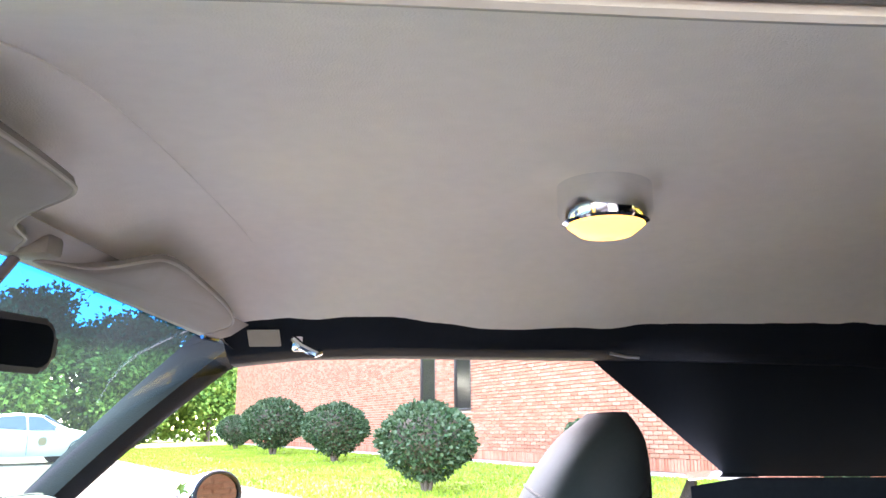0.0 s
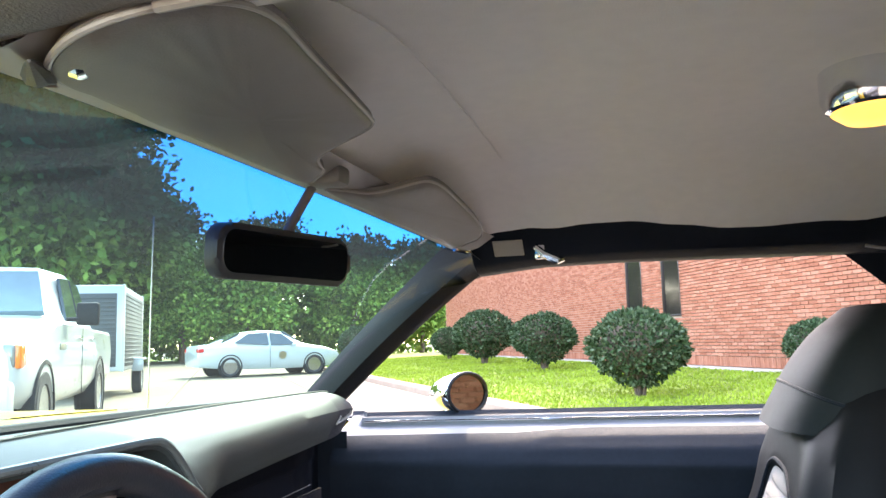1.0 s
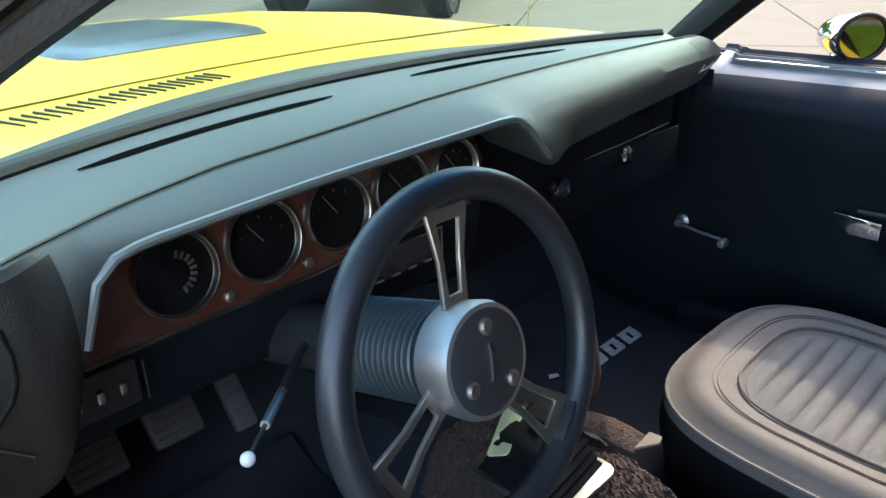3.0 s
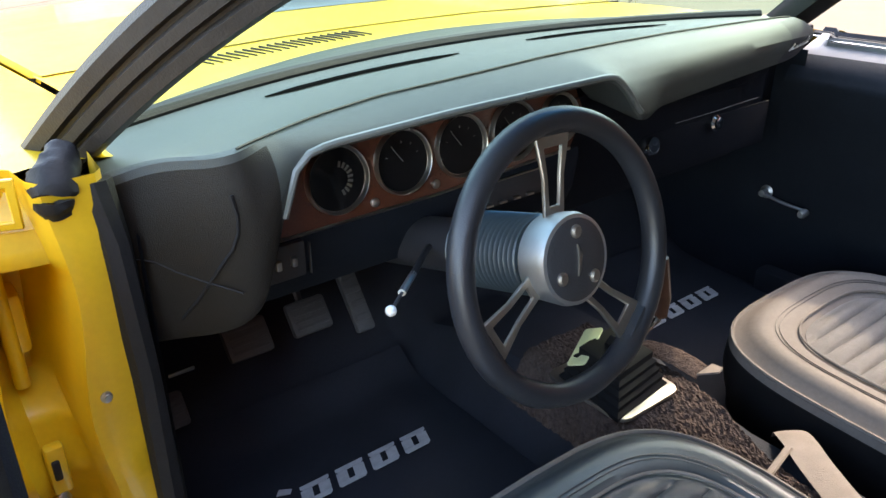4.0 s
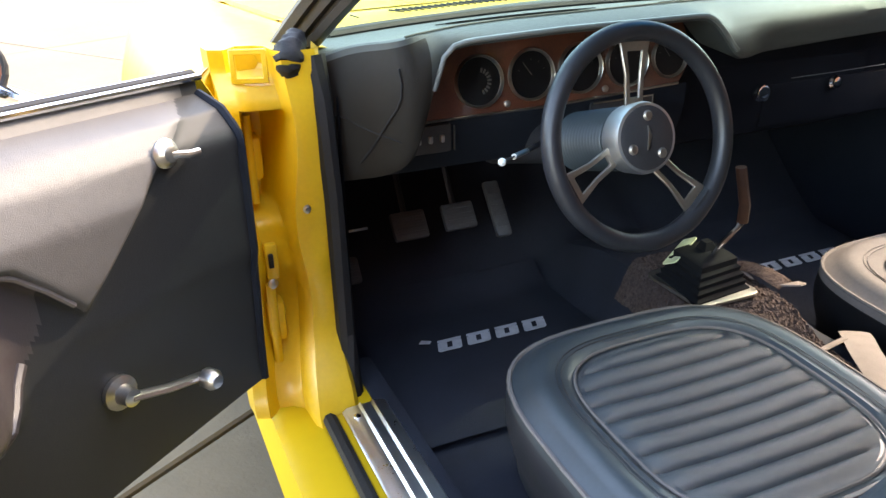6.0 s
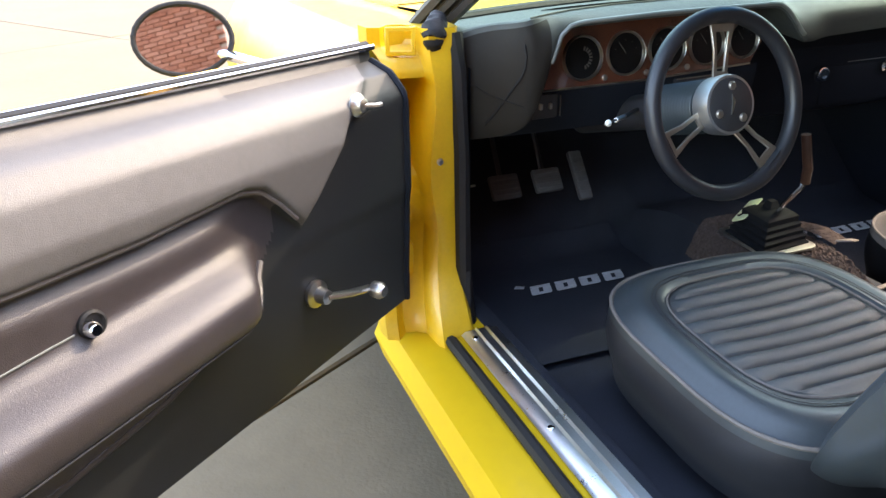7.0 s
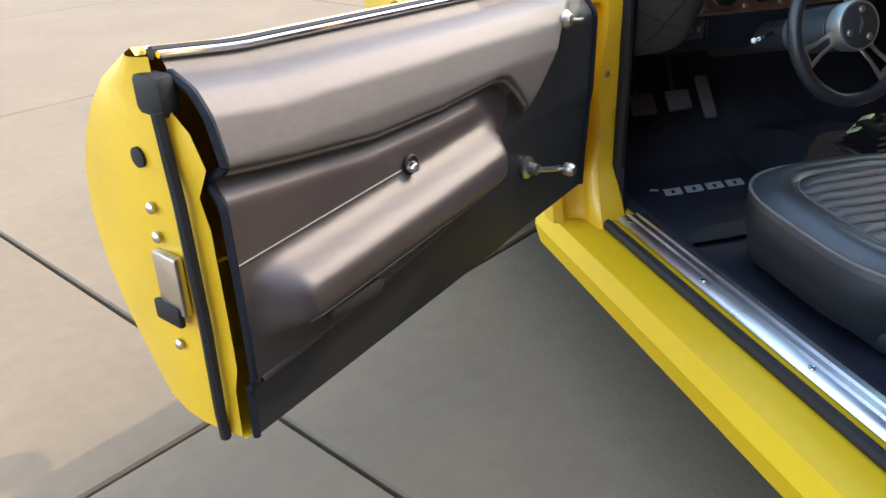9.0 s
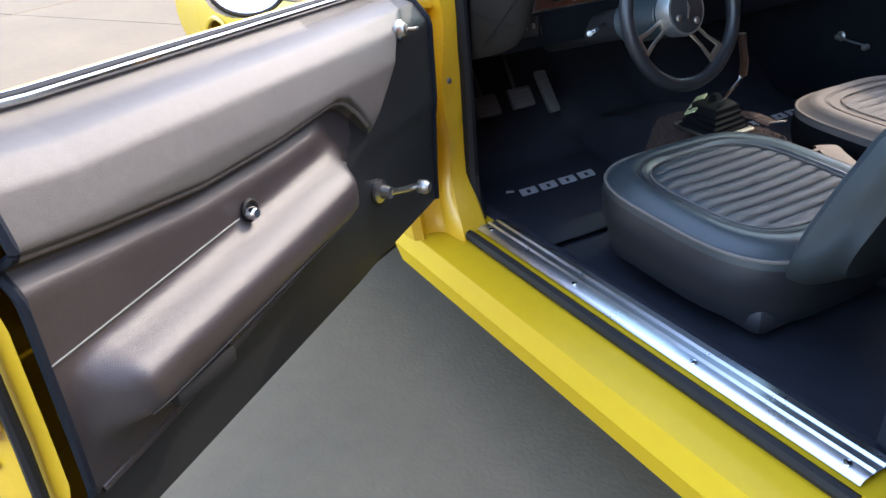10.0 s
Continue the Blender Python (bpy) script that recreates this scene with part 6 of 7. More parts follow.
car_body(truck, "cab", tb, M["white"], "white truck cab and hood")
for s in (-1, 1):
    for y in (F, -1.77):
        wheel(s * 0.86, y, s, truck, 0.40, 0.27, 0.24)
        part("wheel_arch", lathe([(0.47, -0.16), (0.47, 0.012), (0.43, 0.016), (0.43, -0.16)], (s * 0.985, y, 0.42), (s, 0, 0), 28), M["rubber"], truck)
    quad_panel([(s * 0.93, 0.62, 1.31), (s * 0.80, 0.42, 1.80), (s * 0.79, -0.16, 1.83), (s * 0.92, -0.16, 1.31)], (s, 0, 0.2), M["dark_glass"], "side_window", truck, thick=0.03)
    quad_panel([(s * 0.92, -0.26, 1.31), (s * 0.79, -0.26, 1.83), (s * 0.78, -0.88, 1.80), (s * 0.92, -0.95, 1.31)], (s, 0, 0.2), M["dark_glass"], "side_window", truck, thick=0.03)
    part("door_handle", box((s * 1.005, -0.05, 1.12), (0.03, 0.16, 0.035), 0.01), M["chrome"], truck)
    part("door_handle", box((s * 1.005, -0.95, 1.12), (0.03, 0.16, 0.035), 0.01), M["chrome"], truck)
    part("door_line", box((s * 1.000, -0.22, 0.86), (0.006, 0.012, 0.80)), M["rubber"], truck)
    mr = part("tow_mirror", box((s * 1.18, 0.62, 1.38), (0.24, 0.09, 0.26), 0.03), M["rubber"], truck, "black door mirror on its arm")
    part("mirror_arm", box((s * 1.03, 0.64, 1.32), (0.14, 0.05, 0.05), 0.012), M["rubber"], mr)
    part("headlight", box((s * 0.74, 2.61, 0.93), (0.36, 0.14, 0.24), 0.05), M["lamp"], truck, "clear headlight with amber corner")
    part("corner_lens", box((s * 0.90, 2.54, 0.93), (0.11, 0.22, 0.22), 0.03), M["amber"], truck)
    part("badge_bar", box((s * 1.002, 1.00, 1.02), (0.012, 0.34, 0.07), 0.004), M["steel"], truck, "plain grey badge bar on the fender")
quad_panel([(-0.86, 1.27, 1.34), (0.86, 1.27, 1.34), (0.70, 0.80, 1.80), (-0.70, 0.80, 1.80)], (0, 0.7, 0.7), M["truck_glass"], "windscreen", truck, "reflective truck windscreen", 0.07)
part("grille", box((0, 2.68, 0.93), (1.06, 0.10, 0.34), 0.04), M["chrome"], truck, "chrome truck grille with dark openings")
for sx in (-1, 1):
    for sz in (0, 1):
        g = part("grille_opening", box((sx * 0.26, 2.735, 0.85 + 0.16 * sz), (0.46, 0.02, 0.12), 0.02), M["rubber"], truck)
        for k in range(3):
            part("grille_slat", box((sx * 0.26, 2.748, 0.815 + 0.16 * sz + 0.035 * k), (0.44, 0.008, 0.010)), M["steel"], g)
part("front_bumper", box((0, 2.76, 0.56), (1.86, 0.20, 0.34), 0.06), M["white"], truck, "body coloured front bumper")
part("bumper_intake", box((0, 2.865, 0.55), (0.90, 0.02, 0.10), 0.02), M["rubber"], truck)
part("plate_bar", box((0, 2.87, 0.66), (0.32, 0.02, 0.14), 0.008), M["letter"], truck, "blank number plate")
part("air_dam", box((0, 2.74, 0.42), (1.60, 0.10, 0.14), 0.03), M["rubber"], truck)

# enclosed trailer behind the truck
tr = thing("cargo_trailer", "white enclosed cargo trailer with dark side panels behind the truck", "trailer")
tr.matrix_basis = Matrix.Translation(Vector((14.1, 10.9, 0)) + Vector((-0.53, 0.848, 0)) * 1.0) @ Matrix.Rotation(math.atan2(0.848, -0.53), 4, "Z")
part("box", box((0, 0, 1.40), (2.0, 3.9, 1.72), 0.05), M["trailer"], tr, "white sheet metal trailer box")
for s in (-1, 1):
    sp = part("side_panel", box((s * 1.004, 0, 1.38), (0.012, 3.60, 1.50), 0.004), M["grey"], tr, "dark ribbed trailer side")
    for k in range(17):
        part("rib", box((s * 1.014, 0, 0.70 + 0.085 * k), (0.012, 3.56, 0.030), 0.004, seg=1), M["grey"], sp)
    for y in (-1.88, 1.88):
        part("corner_post", box((s * 0.99, y, 1.40), (0.06, 0.12, 1.74), 0.02), M["white"], tr)
    wheel(s * 1.06, -0.35, s, tr, 0.34, 0.20, 0.19)
    part("mudguard", box((s * 1.10, -0.35, 0.75), (0.24, 0.95, 0.05), 0.02), M["white"], tr, "white trailer mudguard")
    part("mudguard_end", box((s * 1.10, 0.10, 0.62), (0.24, 0.05, 0.26), 0.02), M["white"], tr)
fp = part("front_panel", box((0, 1.954, 1.36), (1.74, 0.012, 1.46), 0.004), M["grey"], tr, "dark ribbed trailer front")
for k in range(16):
    part("rib", box((0, 1.966, 0.72 + 0.085 * k), (1.70, 0.014, 0.034), 0.004, seg=1), M["grey"], fp)
part("drawbar", tube([(0, 1.9, 0.52), (0, 3.2, 0.52)], 0.05, 8), M["steel"], tr)

# white sedan
sedan = thing("sedan", "white four-door sedan parked across the lot", "car")
h = Vector((0.745, -0.667, 0))
mid = (Vector((21.3, 12.86, 0)) + Vector((23.4, 10.98, 0))) / 2
sedan.matrix_basis = Matrix.Translation(mid - Vector((-0.667, -0.745, 0)) * 0.80) @ Matrix.Rotation(math.atan2(-h.x, h.y), 4, "Z")
sb = [(-2.42, 0.42, 0.86, 0.90, 0.78, 0.62), (-2.36, 0.34, 0.96, 1.00, 0.84, 0.68), (-1.75, 0.28, 0.98, 1.06, 0.92, 0.66), (-0.95, 0.24, 0.97, 1.40, 0.92, 0.58), (-0.2, 0.22, 0.96, 1.47, 0.93, 0.60), (0.35, 0.22, 0.95, 1.43, 0.93, 0.59), (1.15, 0.23, 0.93, 1.02, 0.92, 0.68), (1.9, 0.25, 0.84, 0.90, 0.90, 0.66), (2.30, 0.30, 0.72, 0.76, 0.82, 0.58), (2.42, 0.36, 0.62, 0.64, 0.74, 0.50)]
car_body(sedan, "body", sb, M["white"], "white sedan body")
for s in (-1, 1):
    for y in (1.42, -1.42):
        wheel(s * 0.82, y, s, sedan, 0.33, 0.20, 0.22)
        part("wheel_arch", lathe([(0.385, -0.12), (0.385, 0.010), (0.350, 0.014), (0.350, -0.12)], (s * 0.918, y, 0.335), (s, 0, 0), 26), M["rubber"], sedan)
    quad_panel([(s * 0.87, 0.80, 0.98), (s * 0.70, 0.30, 1.36), (s * 0.69, -0.08, 1.39), (s * 0.87, -0.08, 0.98)], (s, 0, 0.3), M["dark_glass"], "side_window", sedan, thick=0.04)
    quad_panel([(s * 0.87, -0.16, 0.99), (s * 0.69, -0.16, 1.39), (s * 0.69, -0.80, 1.36), (s * 0.84, -1.30, 1.06)], (s, 0, 0.3), M["dark_glass"], "side_window", sedan, thick=0.04)
    part("door_line", box((s * 0.928, -0.12, 0.62), (0.006, 0.012, 0.66)), M["rubber"], sedan)
    part("door_badge", plate(rounded(0.26, 0.26, 0.12, 6), 0.006, Matrix.Translation((s * 0.930, 0.30, 0.66)) @ Euler((radians(90), 0, radians(90))).to_matrix().to_4x4()), M["steel"], sedan, "round plain grey door sticker")
    part("wing_mirror", box((s * 1.00, 0.66, 0.99), (0.16, 0.09, 0.11), 0.03), M["white"], sedan)
    part("taillight", box((s * 0.74, -2.33, 0.86), (0.24, 0.20, 0.13), 0.03), M["red"], sedan, "red tail light")
    part("headlight", box((s * 0.66, 2.20, 0.70), (0.26, 0.24, 0.10), 0.03), M["lamp"], sedan)
quad_panel([(-0.74, 1.05, 1.02), (0.74, 1.05, 1.02), (0.56, 0.42, 1.42), (-0.56, 0.42, 1.42)], (0, 0.6, 0.8), M["dark_glass"], "windscreen", sedan, thick=0.03)
quad_panel([(-0.66, -1.66, 1.06), (0.66, -1.66, 1.06), (0.54, -1.02, 1.38), (-0.54, -1.02, 1.38)], (0, -0.5, 0.85), M["dark_glass"], "rear_window", sedan, thick=0.03)

# ---- ground, curb, lawn ----
bm = bmesh.new()
add_grid(bm, [[(x, y, -0.030) for x in (-300, -60, -20, 0, 20, 60, 300)] for y in (-300, -60, -20, 0, 20, 60, 300)])
ground = tagged(link_mesh("ground", bm, M["concrete"], False), "pale concrete lot reaching far off", "ground", kind="structure")
pavement = tagged(new("pavement"), "sunlit pale concrete parking lot in jointed slabs", "pavement", kind="structure")
SP, SQ, P0, Q0, CURB = 2.72, 3.6, -0.798, -1.388, 3.66


def lot(p, q, z=0.0):
    return E1 * p + E2 * q + Vector((0, 0, z))


LOT = Matrix((E2, -E1, Vector((0, 0, 1)))).transposed().to_4x4()


def slab_mesh(wq, wp):
    me = bpy.data.meshes.new("slab")
    bm = box((0, 0, -0.05), (wq - 0.012, wp - 0.012, 0.10), 0.006, seg=1)
    bm.to_mesh(me)
    bm.free()
    me.materials.append(M["concrete"])
    return me


whole, edge_p = slab_mesh(SQ, SP), CURB - (P0 + SP)
strip = slab_mesh(SQ, edge_p)

# curb, in cast lengths
curb = tagged(new("curb"), "rounded concrete curb along the lawn", "curb", kind="structure")
cme = bpy.data.meshes.new("curb_length")
bm = grid([[(q, p, z) for p, z in ((0.0, -0.03), (0.0, 0.09), (-0.012, 0.125), (-0.035, 0.142), (-0.07, 0.147), (-0.15, 0.147), (-0.16, 0.135), (-0.16, 0.05))] for q in (-1.493, -1.49, 1.49, 1.493)], cap=True)
bmesh.ops.recalc_face_normals(bm, faces=bm.faces)
bm.to_mesh(cme)
bm.free()
cme.materials.append(M["curb"])

WALL_D = Vector((math.cos(radians(27.5)), math.sin(radians(27.5)), 0))
WALL_N = Vector((-WALL_D.y, WALL_D.x, 0))
WALL_O = Vector((13.9, -2.5, 0))


def wall_at(k, off=0.0, z=0.0):
    return WALL_O + WALL_D * k + WALL_N * off + Vector((0, 0, z))


def wall_dist(p):
    return (p - WALL_O).dot(WALL_N)


def lawn_z(p, q):
    pt = lot(p, q)
    d = wall_dist(pt)
    c = p - CURB - 0.15
    t = c / max(0.5, c + max(d, 0))
    return lerp(0.135, 0.27, smooth01(0, 1, t)) + 0.02 * noise.noise((p * 0.5, q * 0.5, 0))


bm = bmesh.new()
rows = []
for q in np.linspace(-26, 46, 110):
    a = lot(CURB + 0.15, q)
    span = wall_dist(a) / abs(E1.dot(WALL_N))
    rows.append([lot(CURB + 0.15 + t * span, q, lawn_z(CURB + 0.15 + t * span, q)) for t in np.linspace(0, 1.0, 14)])
add_grid(bm, rows)
lawn = tagged(link_mesh("lawn", bm, M["soil"]), "mown green lawn between curb and brick wall", "lawn", kind="structure")
g = random.Random(11)
vv, ff = [], []
for i in range(90000):
    u = g.random() ** 1.5
    q = lerp(-3, 36, u)
    a = lot(CURB + 0.15, q)
    span = wall_dist(a) / abs(E1.dot(WALL_N))
    p = CURB + 0.17 + g.random() * span
    if g.random() < 0.25 * smooth01(0.6, 0.95, (p - CURB) / span):
        continue
    o = lot(p, q, lawn_z(p, q) - 0.005)
    h, w, a = g.uniform(0.022, 0.055), g.uniform(0.006, 0.012) * (1 + 1.6 * u), g.uniform(0, 6.28)
    d = Vector((math.cos(a), math.sin(a), 0))
    lean = Vector((g.uniform(-0.03, 0.03), g.uniform(-0.03, 0.03), h))
    n = len(vv)
    vv += [tuple(o - d * w), tuple(o + d * w), tuple(o + lean)]
    ff.append((n, n + 1, n + 2))
me = bpy.data.meshes.new("grass")
me.from_pydata(vv, [], ff)
me.materials.append(M["grass"])
tagged(new("grass", me), "short sunlit grass blades", "grass", kind="stuff")


# ---- shrubs and trees ----
def leaves(name, pts, size, seed, material):
    """Bent leaf blades at points with outward directions."""
    r = random.Random(seed)
    vv, ff = [], []
    for p, out in pts:
        d = (out + Vector((r.uniform(-1, 1), r.uniform(-1, 1), r.uniform(-0.6, 1)))).normalized()
        a = d.cross(Vector((r.uniform(-1, 1), r.uniform(-1, 1), r.uniform(-1, 1)))).normalized()
        l, w = size * r.uniform(0.7, 1.4), size * r.uniform(0.3, 0.5)
        b = d.cross(a)
        n = len(vv)
        vv += [tuple(p), tuple(p + d * l * 0.5 + a * w), tuple(p + d * l + b * l * 0.15), tuple(p + d * l * 0.5 - a * w)]
        ff += [(n, n + 1, n + 2, n + 3)]
    me = bpy.data.meshes.new(name)
    me.from_pydata(vv, [], ff)
    me.materials.append(material)
    return me


def shrub(seed, n=6500):
    r = random.Random(seed)
    ob = thing("round_shrub", "dark green clipped round shrub beside the brick wall", "shrub", "shrubs along the wall")
    bm = bmesh.new()
    for k in range(6):
        a = k * 1.05 + r.random()
        d = Vector((math.cos(a), math.sin(a), 0))
        add_tube(bm, [d * 0.04, d * 0.10 + Vector((0, 0, 0.25)), d * 0.30 + Vector((0, 0, 0.62))], 0.02, 6, radii=[0.026, 0.02, 0.008])
    part("stems", bm, M["bark"], ob)
    pts = []
    while len(pts) < n:
        v = Vector((r.gauss(0, 1), r.gauss(0, 1), r.gauss(0, 1))).normalized()
        slim = 0.80 + 0.20 * smooth01(-0.95, 0.05, v.z)
        lump = 1 + 0.10 * noise.noise(v * 2.3 + Vector((seed, 0, 0))) + 0.06 * noise.noise(v * 6 + Vector((0, seed, 0)))
        rad = r.uniform(0.80, 1.0) ** 0.7 * lump
        p = Vector((v.x * 0.69 * slim, v.y * 0.69 * slim, v.z * 0.52)) * rad + Vector((0, 0, 0.68))
        if p.z < 0.16 or (p.z < 0.40 and r.random() < 0.5):
            continue
        pts.append((p, v))
    crown_ob = new("crown", leaves("crown", pts, 0.060, seed, M["leaf"]))
    crown_ob.parent = ob
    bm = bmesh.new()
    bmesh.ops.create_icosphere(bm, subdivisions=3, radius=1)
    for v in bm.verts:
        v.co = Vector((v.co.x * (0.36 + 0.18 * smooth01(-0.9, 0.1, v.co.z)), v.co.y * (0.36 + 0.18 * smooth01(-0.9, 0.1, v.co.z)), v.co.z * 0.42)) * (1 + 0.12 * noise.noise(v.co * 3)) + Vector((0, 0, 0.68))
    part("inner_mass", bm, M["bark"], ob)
    return ob


sh1, sh2 = shrub(5), shrub(9)
spots = [((10.2, -0.16), 0.98, sh1), ((18.2, 2.35), 1.14, sh2), ((23.2, 5.0), 1.38, None), ((29.5, 7.9), 1.05, None), ((12.1, -2.75), 0.74, None), ((8.6, -5.0), 0.95, None), ((33.5, 13.5), 1.3, None)]
for k, ((x, y), sc, ob) in enumerate(spots):
    v = Vector((x, y, 0))
    m = pose(x, y, lawn_z(v.dot(E1), v.dot(E2)) - 0.02, 0, 0, 67 * k)
    if ob is None:
        ob = copy_thing((sh1, sh2)[k % 2], m)
    ob.matrix_basis = m @ Matrix.Diagonal((sc, sc, sc, 1))


def tree(seed, h, spread, n, leaf=0.30):
    r = random.Random(seed)
    ob = thing("leafy_tree", "tall leafy tree at the edge of the lot", "tree", "trees round the lot")
    bm = bmesh.new()
    lean = Vector((r.uniform(-0.6, 0.6), r.uniform(-0.6, 0.6), 0))
    add_tube(bm, [(0, 0, -0.2), lean * 0.3 + Vector((0, 0, h * 0.3)), lean + Vector((0, 0, h * 0.85))], 0.2, 9, radii=[h * 0.022, h * 0.016, h * 0.004])
    tips = []
    for k in range(16):
        z = h * r.uniform(0.22, 0.80)
        a = r.uniform(0, 6.28)
        ln = spread * (1.1 - 0.65 * (z / h)) * r.uniform(0.6, 1.1)
        o = lean * (z / h) + Vector((0, 0, z))
        e = o + Vector((math.cos(a) * ln, math.sin(a) * ln, ln * r.uniform(0.2, 0.7)))
        add_tube(bm, [o, o.lerp(e, 0.5) + Vector((0, 0, 0.1 * ln)), e], 0.1, 6, radii=[h * 0.008, h * 0.005, h * 0.0015])
        tips += [e, o.lerp(e, 0.65)]
    tips.append(lean + Vector((0, 0, h * 0.9)))
    part("trunk", bm, M["bark"], ob)
    pts = []
    for k in range(n):
        c = tips[k % len(tips)]
        v = Vector((r.gauss(0, 1), r.gauss(0, 1), r.gauss(0, 0.8)))
        rad = spread * 0.30
        pts.append((c + v * rad * 0.62, v.normalized()))
    crown_ob = new("crown", leaves("crown", pts, leaf, seed, M["tree_leaf"]))
    crown_ob.parent = ob
    return ob


kinds = [tree(21, 15, 5.6, 17000, 0.50), tree(22, 12, 4.6, 13000, 0.42), tree(23, 8, 3.8, 9000, 0.34)]
tspots = [(29, 33, 0, 1.15), (33, 30, 0, 1.0), (26, 40, 0, 1.2), (38, 31, 1, 1.0), (30, 47, 0, 1.15), (40, 37, 1, 1.35), (42, 44, 0, 1.2), (26, 52, 1, 1.3), (48, 33, 2, 1.15), (50, 38, 1, 1.0), (47, 27, 2, 1.0), (54, 30, 1, 0.9), (56, 24, 2, 1.15), (60, 28, 2, 1.2), (52, 21.5, 2, 0.85), (64, 20, 1, 0.8), (60, 16.5, 2, 1.0), (58, 33, 2, 1.3), (44, 30, 2, 0.8), (20, 58, 0, 1.2), (12, 60, 1, 1.3)]
used = set()
for k, (x, y, kind, sc) in enumerate(tspots):
    m = pose(x, y, -0.03, 0, 0, 47 * k)
    ob = kinds[kind] if kind not in used else copy_thing(kinds[kind], m)
    used.add(kind)
    ob.matrix_basis = m @ Matrix.Diagonal((sc, sc, sc, 1))
# hedge line that closes the lot behind the vehicles
r = random.Random(77)
pts = []
for k in range(26000):
    t = r.random()
    o = Vector((lerp(22, 66, t), lerp(58, 20, t), 0)) + Vector((r.uniform(-1.6, 1.6), r.uniform(-1.6, 1.6), 0))
    z = (r.random() ** 0.8) * (3.6 + 1.6 * noise.noise((t * 22, 0, 0)))
    pts.append((o + Vector((0, 0, z)), Vector((-0.5, -0.6, 0.5))))
tagged(new("hedge", leaves("hedge", pts, 0.42, 77, M["hedge_leaf"])), "far green hedge and undergrowth", "hedge", kind="stuff")
tagged(link_mesh("verge", grid([[(lerp(18, 70, t) + a * 0.66, lerp(60, 18, t) + a * 0.75, 0.02) for a in (-2, 14)] for t in np.linspace(0, 1, 8)]), M["soil"]), "far grass verge", "lawn", kind="structure")

# ---- brick building ----
STEP, RISE, LOW_TOP, HIGH_TOP = -14.5, -3.6, 4.4, 10.5
STRETCHES = ((-31, STEP, HIGH_TOP), (STEP, RISE, LOW_TOP), (RISE, 29, HIGH_TOP))


def wall_box(bm, k0, k1, off, z0, z1, thick):
    add_box(bm, tuple(wall_at((k0 + k1) / 2, off, (z0 + z1) / 2)), (k1 - k0, thick, z1 - z0), 0, Matrix.Rotation(radians(27.5), 3, "Z"))


bm, edge, body = bmesh.new(), bmesh.new(), bmesh.new()
for k0, k1, top in STRETCHES:
    wall_box(bm, k0, k1, -0.20, 0, top, 0.32)
    wall_box(edge, k0 - 0.1, k1 + 0.1, -0.10, top, top + 0.15, 0.60)
    wall_box(body, k0, k1, -6.4, 0, top - 0.06, 12.0)
wall = tagged(link_mesh("wall_brick", bm, M["mortar"], False), "long red brick building wall with pale mortar joints", "wall", kind="structure")
tagged(link_mesh("roof_edge", edge, M["frame_dark"]), "dark metal roof edge", "roof edge", kind="structure")
back = tagged(link_mesh("building_block", body, M["base"], False), "body of the brick building", "building", kind="structure")
foot = tagged(link_mesh("wall_footing", box(tuple(wall_at(-1, 0.0, 0.20)), (60, 0.10, 0.24), 0.02, Matrix.Rotation(radians(27.5), 3, "Z")), M["base"]), "pale concrete footing of the wall", "footing", kind="structure")
CH, BL, Z0 = 0.0677, 0.2135, 0.33
WINDOWS = ((3.50, 4.35), (5.35, 6.25), (-7.0, -6.15), (-5.15, -4.25))
WZ0, WZ1 = 1.38, 3.4


TURN = Matrix.Rotation(radians(27.5), 4, "Z")
for a, b in WINDOWS:
    win = tagged(new("window_%d" % (WINDOWS.index((a, b)) + 1)), "tall narrow dark window in the brick wall", "window", kind="structure")
    m = Matrix.Translation(wall_at((a + b) / 2, 0, (WZ0 + WZ1) / 2)) @ TURN
    win.matrix_basis = m
    part("pane", box((0, -0.030, 0), (b - a - 0.02, 0.012, WZ1 - WZ0 - 0.02)), M["window_dark"], win)
    for sx in (-1, 1):
        part("frame_bar", box((sx * ((b - a) / 2 - 0.025), -0.015, 0), (0.05, 0.05, WZ1 - WZ0), 0.006), M["frame_dark"], win)
    for sz in (-1, 1):
        part("frame_bar", box((0, -0.015, sz * ((WZ1 - WZ0) / 2 - 0.025)), (b - a - 0.10, 0.05, 0.05), 0.006), M["frame_dark"], win)

# slabs, curb lengths and bricks, piece by piece
for i in range(-9, 2):
    for j in range(-7, 14):
        p, q = P0 + SP * (i + 0.5), Q0 + SQ * (j + 0.5)
        me = whole
        if i == 1:
            p, me = (P0 + SP + CURB) / 2, strip
        ob = new("slab", me)
        ob.parent = pavement
        ob.matrix_basis = Matrix.Translation(lot(p, q, 0.0015 * math.sin(i * 3 + j * 5))) @ LOT
for j in range(-8, 15):
    ob = new("curb_length", cme)
    ob.parent = curb
    ob.matrix_basis = Matrix.Translation(lot(CURB, 3.0 * j)) @ LOT
bme = bpy.data.meshes.new("brick")
bm = box((0, -0.012, 0), (BL - 0.010, 0.045, CH - 0.010), 0.003, seg=1)
bm.to_mesh(bme)
bm.free()
bme.materials.append(M["brick"])
vv, ff = [], []
r = random.Random(31)
near = 0
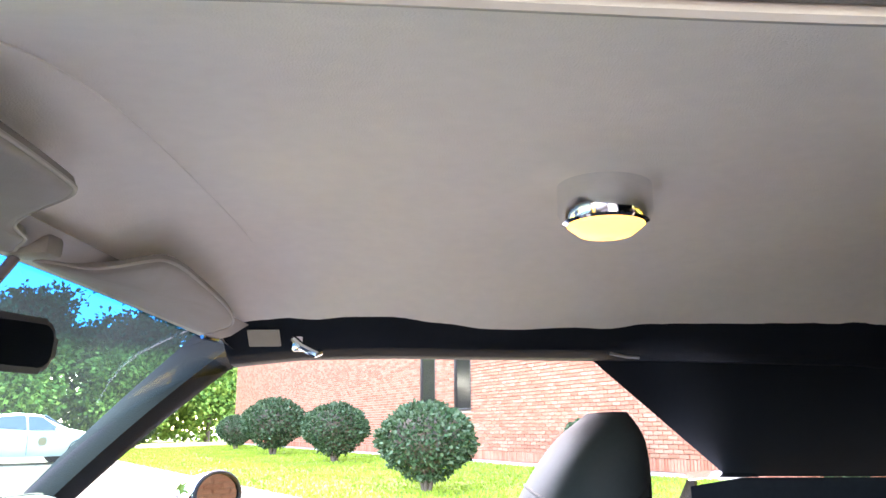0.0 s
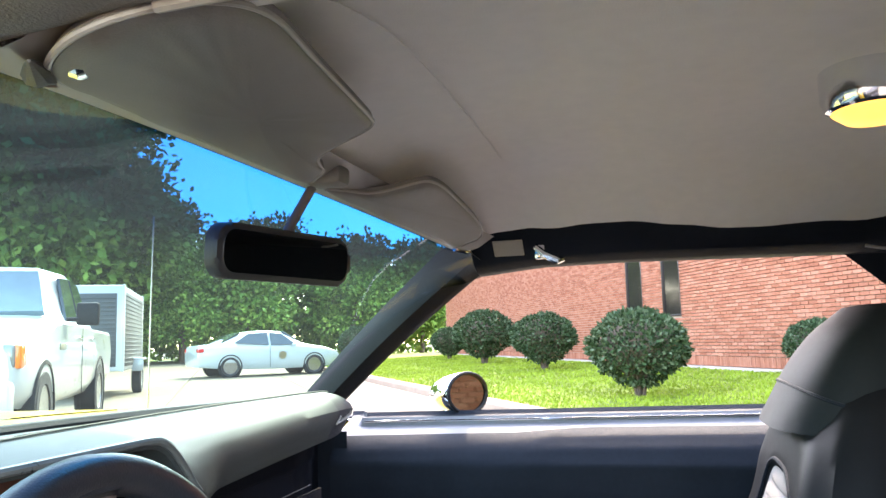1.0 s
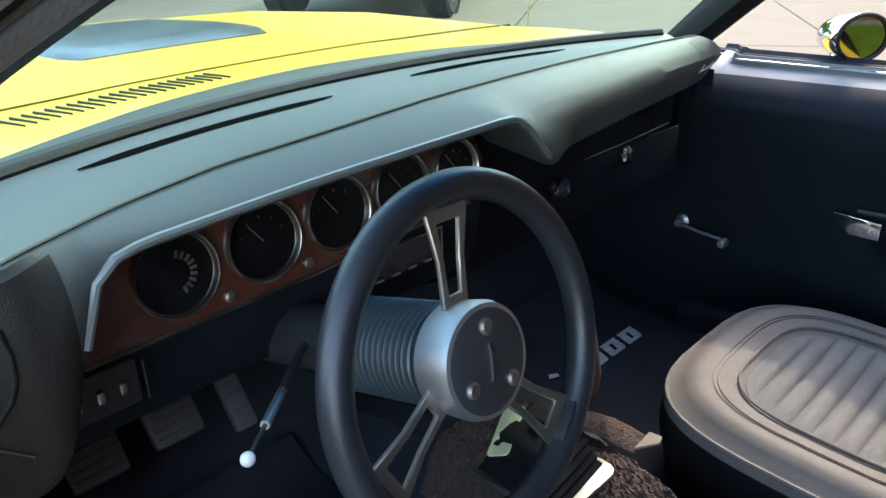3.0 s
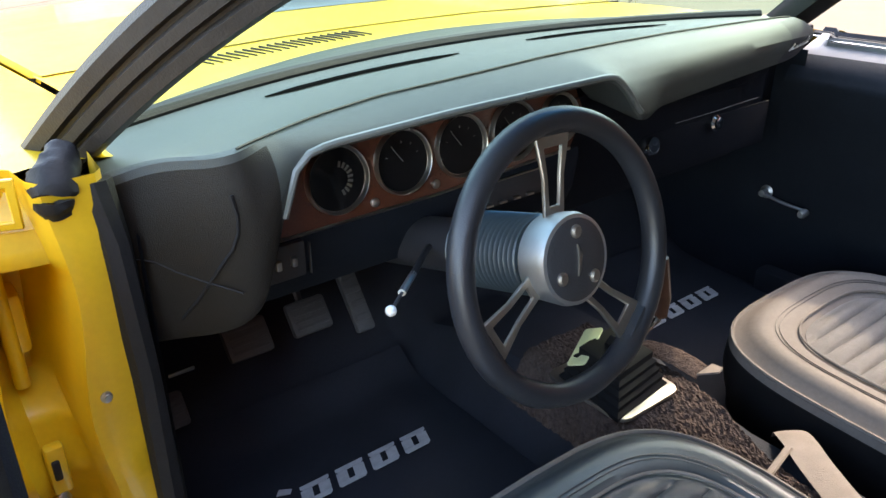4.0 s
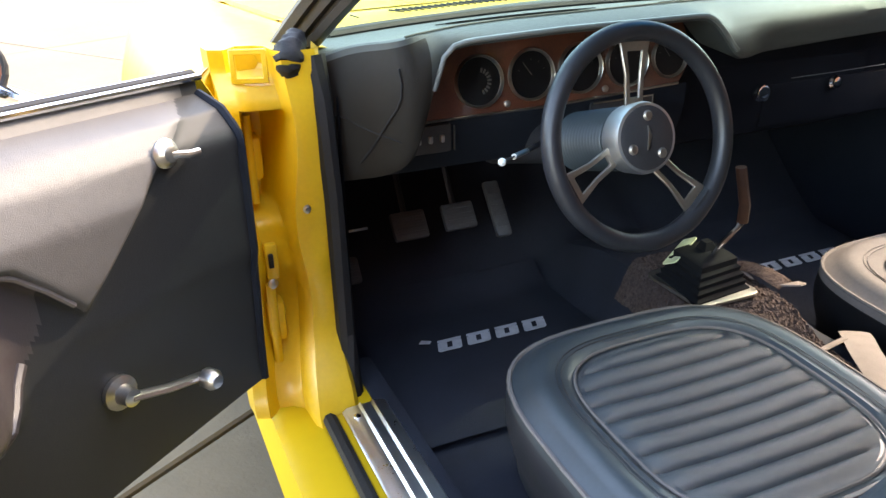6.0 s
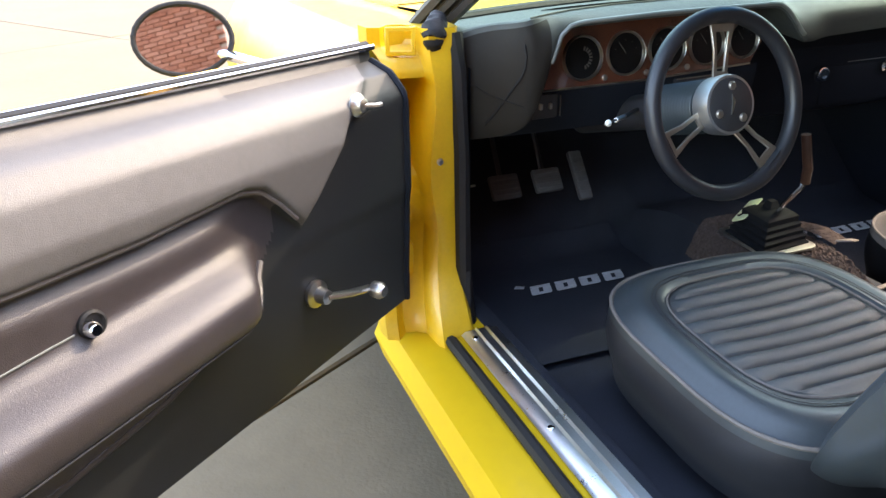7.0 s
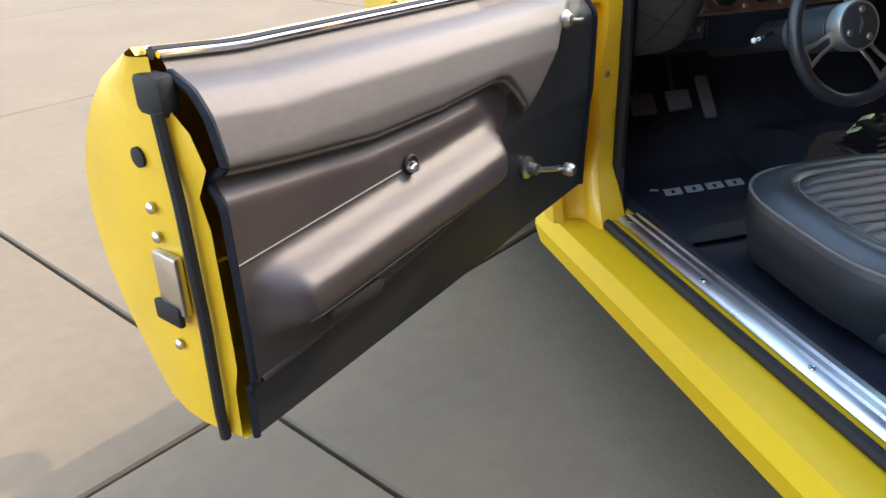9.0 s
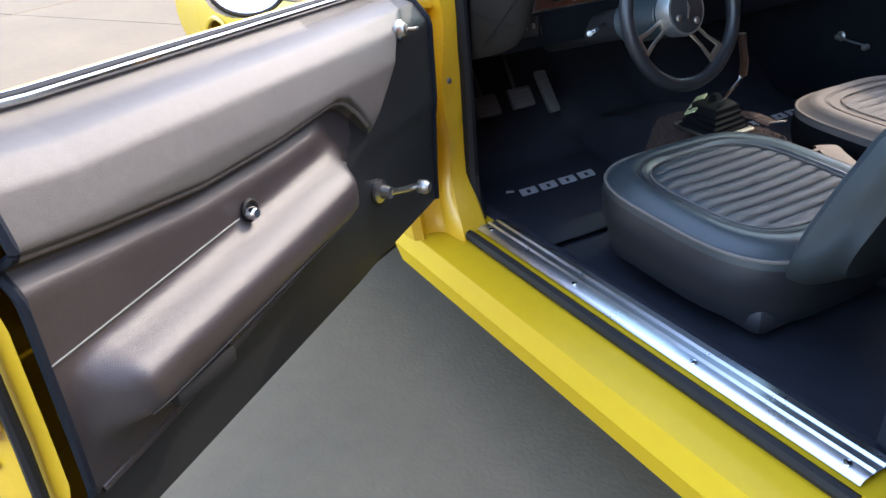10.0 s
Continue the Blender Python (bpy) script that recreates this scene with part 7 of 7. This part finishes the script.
for row in range(int((HIGH_TOP - 0.1 - Z0) / CH)):
    z = Z0 + CH * (row + 0.5)
    k = -30.5 + (0.5 * BL if row % 2 else 0)
    while k < 28.6 and row > 2:
        k += BL
        if STEP < k < RISE and z > LOW_TOP - 0.06:
            continue
        lo, hi = k - BL / 2, k + BL / 2
        if WZ0 - 0.02 < z < WZ1 + 0.02:
            for a, b in WINDOWS:
                if a <= lo < b:
                    lo = b
                if a < hi <= b:
                    hi = a
        if hi - lo < 0.03:
            continue
        off = r.uniform(-0.002, 0.003)
        if near < 300 and -1.2 < k < 2.2 and 0.9 < z < 2.3:
            near += 1
            ob = new("brick", bme)
            ob.parent = wall
            ob.matrix_basis = Matrix.Translation(wall_at(k, off, z)) @ TURN
            continue
        n = len(vv)
        hx, hz, f, mid = (hi - lo - 0.010) / 2, (CH - 0.010) / 2, 0.012 + off, (lo + hi) / 2
        for dx, dn, dz in ((-hx, -0.04, -hz), (hx, -0.04, -hz), (hx, -0.04, hz), (-hx, -0.04, hz), (-hx + 0.002, f, -hz + 0.002), (hx - 0.002, f, -hz + 0.002), (hx - 0.002, f, hz - 0.002), (-hx + 0.002, f, hz - 0.002)):
            vv.append(tuple(wall_at(mid + dx, dn, z + dz)))
        for q in ((4, 5, 6, 7), (0, 1, 5, 4), (1, 2, 6, 5), (2, 3, 7, 6), (3, 0, 4, 7)):
            ff.append(tuple(n + c for c in q))
# a course of bricks on end above the footing
k = -30.5
while k < 28.6:
    k += CH
    n = len(vv)
    off = r.uniform(-0.002, 0.003)
    hx, hz, f, z = (CH - 0.010) / 2, (3 * CH - 0.010) / 2, 0.014 + off, Z0 + 1.5 * CH
    for dx, dn, dz in ((-hx, -0.04, -hz), (hx, -0.04, -hz), (hx, -0.04, hz), (-hx, -0.04, hz), (-hx + 0.002, f, -hz + 0.002), (hx - 0.002, f, -hz + 0.002), (hx - 0.002, f, hz - 0.002), (-hx + 0.002, f, hz - 0.002)):
        vv.append(tuple(wall_at(k + dx, dn, z + dz)))
    for q in ((4, 5, 6, 7), (0, 1, 5, 4), (1, 2, 6, 5), (2, 3, 7, 6), (3, 0, 4, 7)):
        ff.append(tuple(n + c for c in q))
me = bpy.data.meshes.new("brickwork")
me.from_pydata(vv, [], ff)
me.materials.append(M["brick_far"])
rest = tagged(new("brickwork", me), "courses of red brick", kind="stuff")
rest.parent = wall
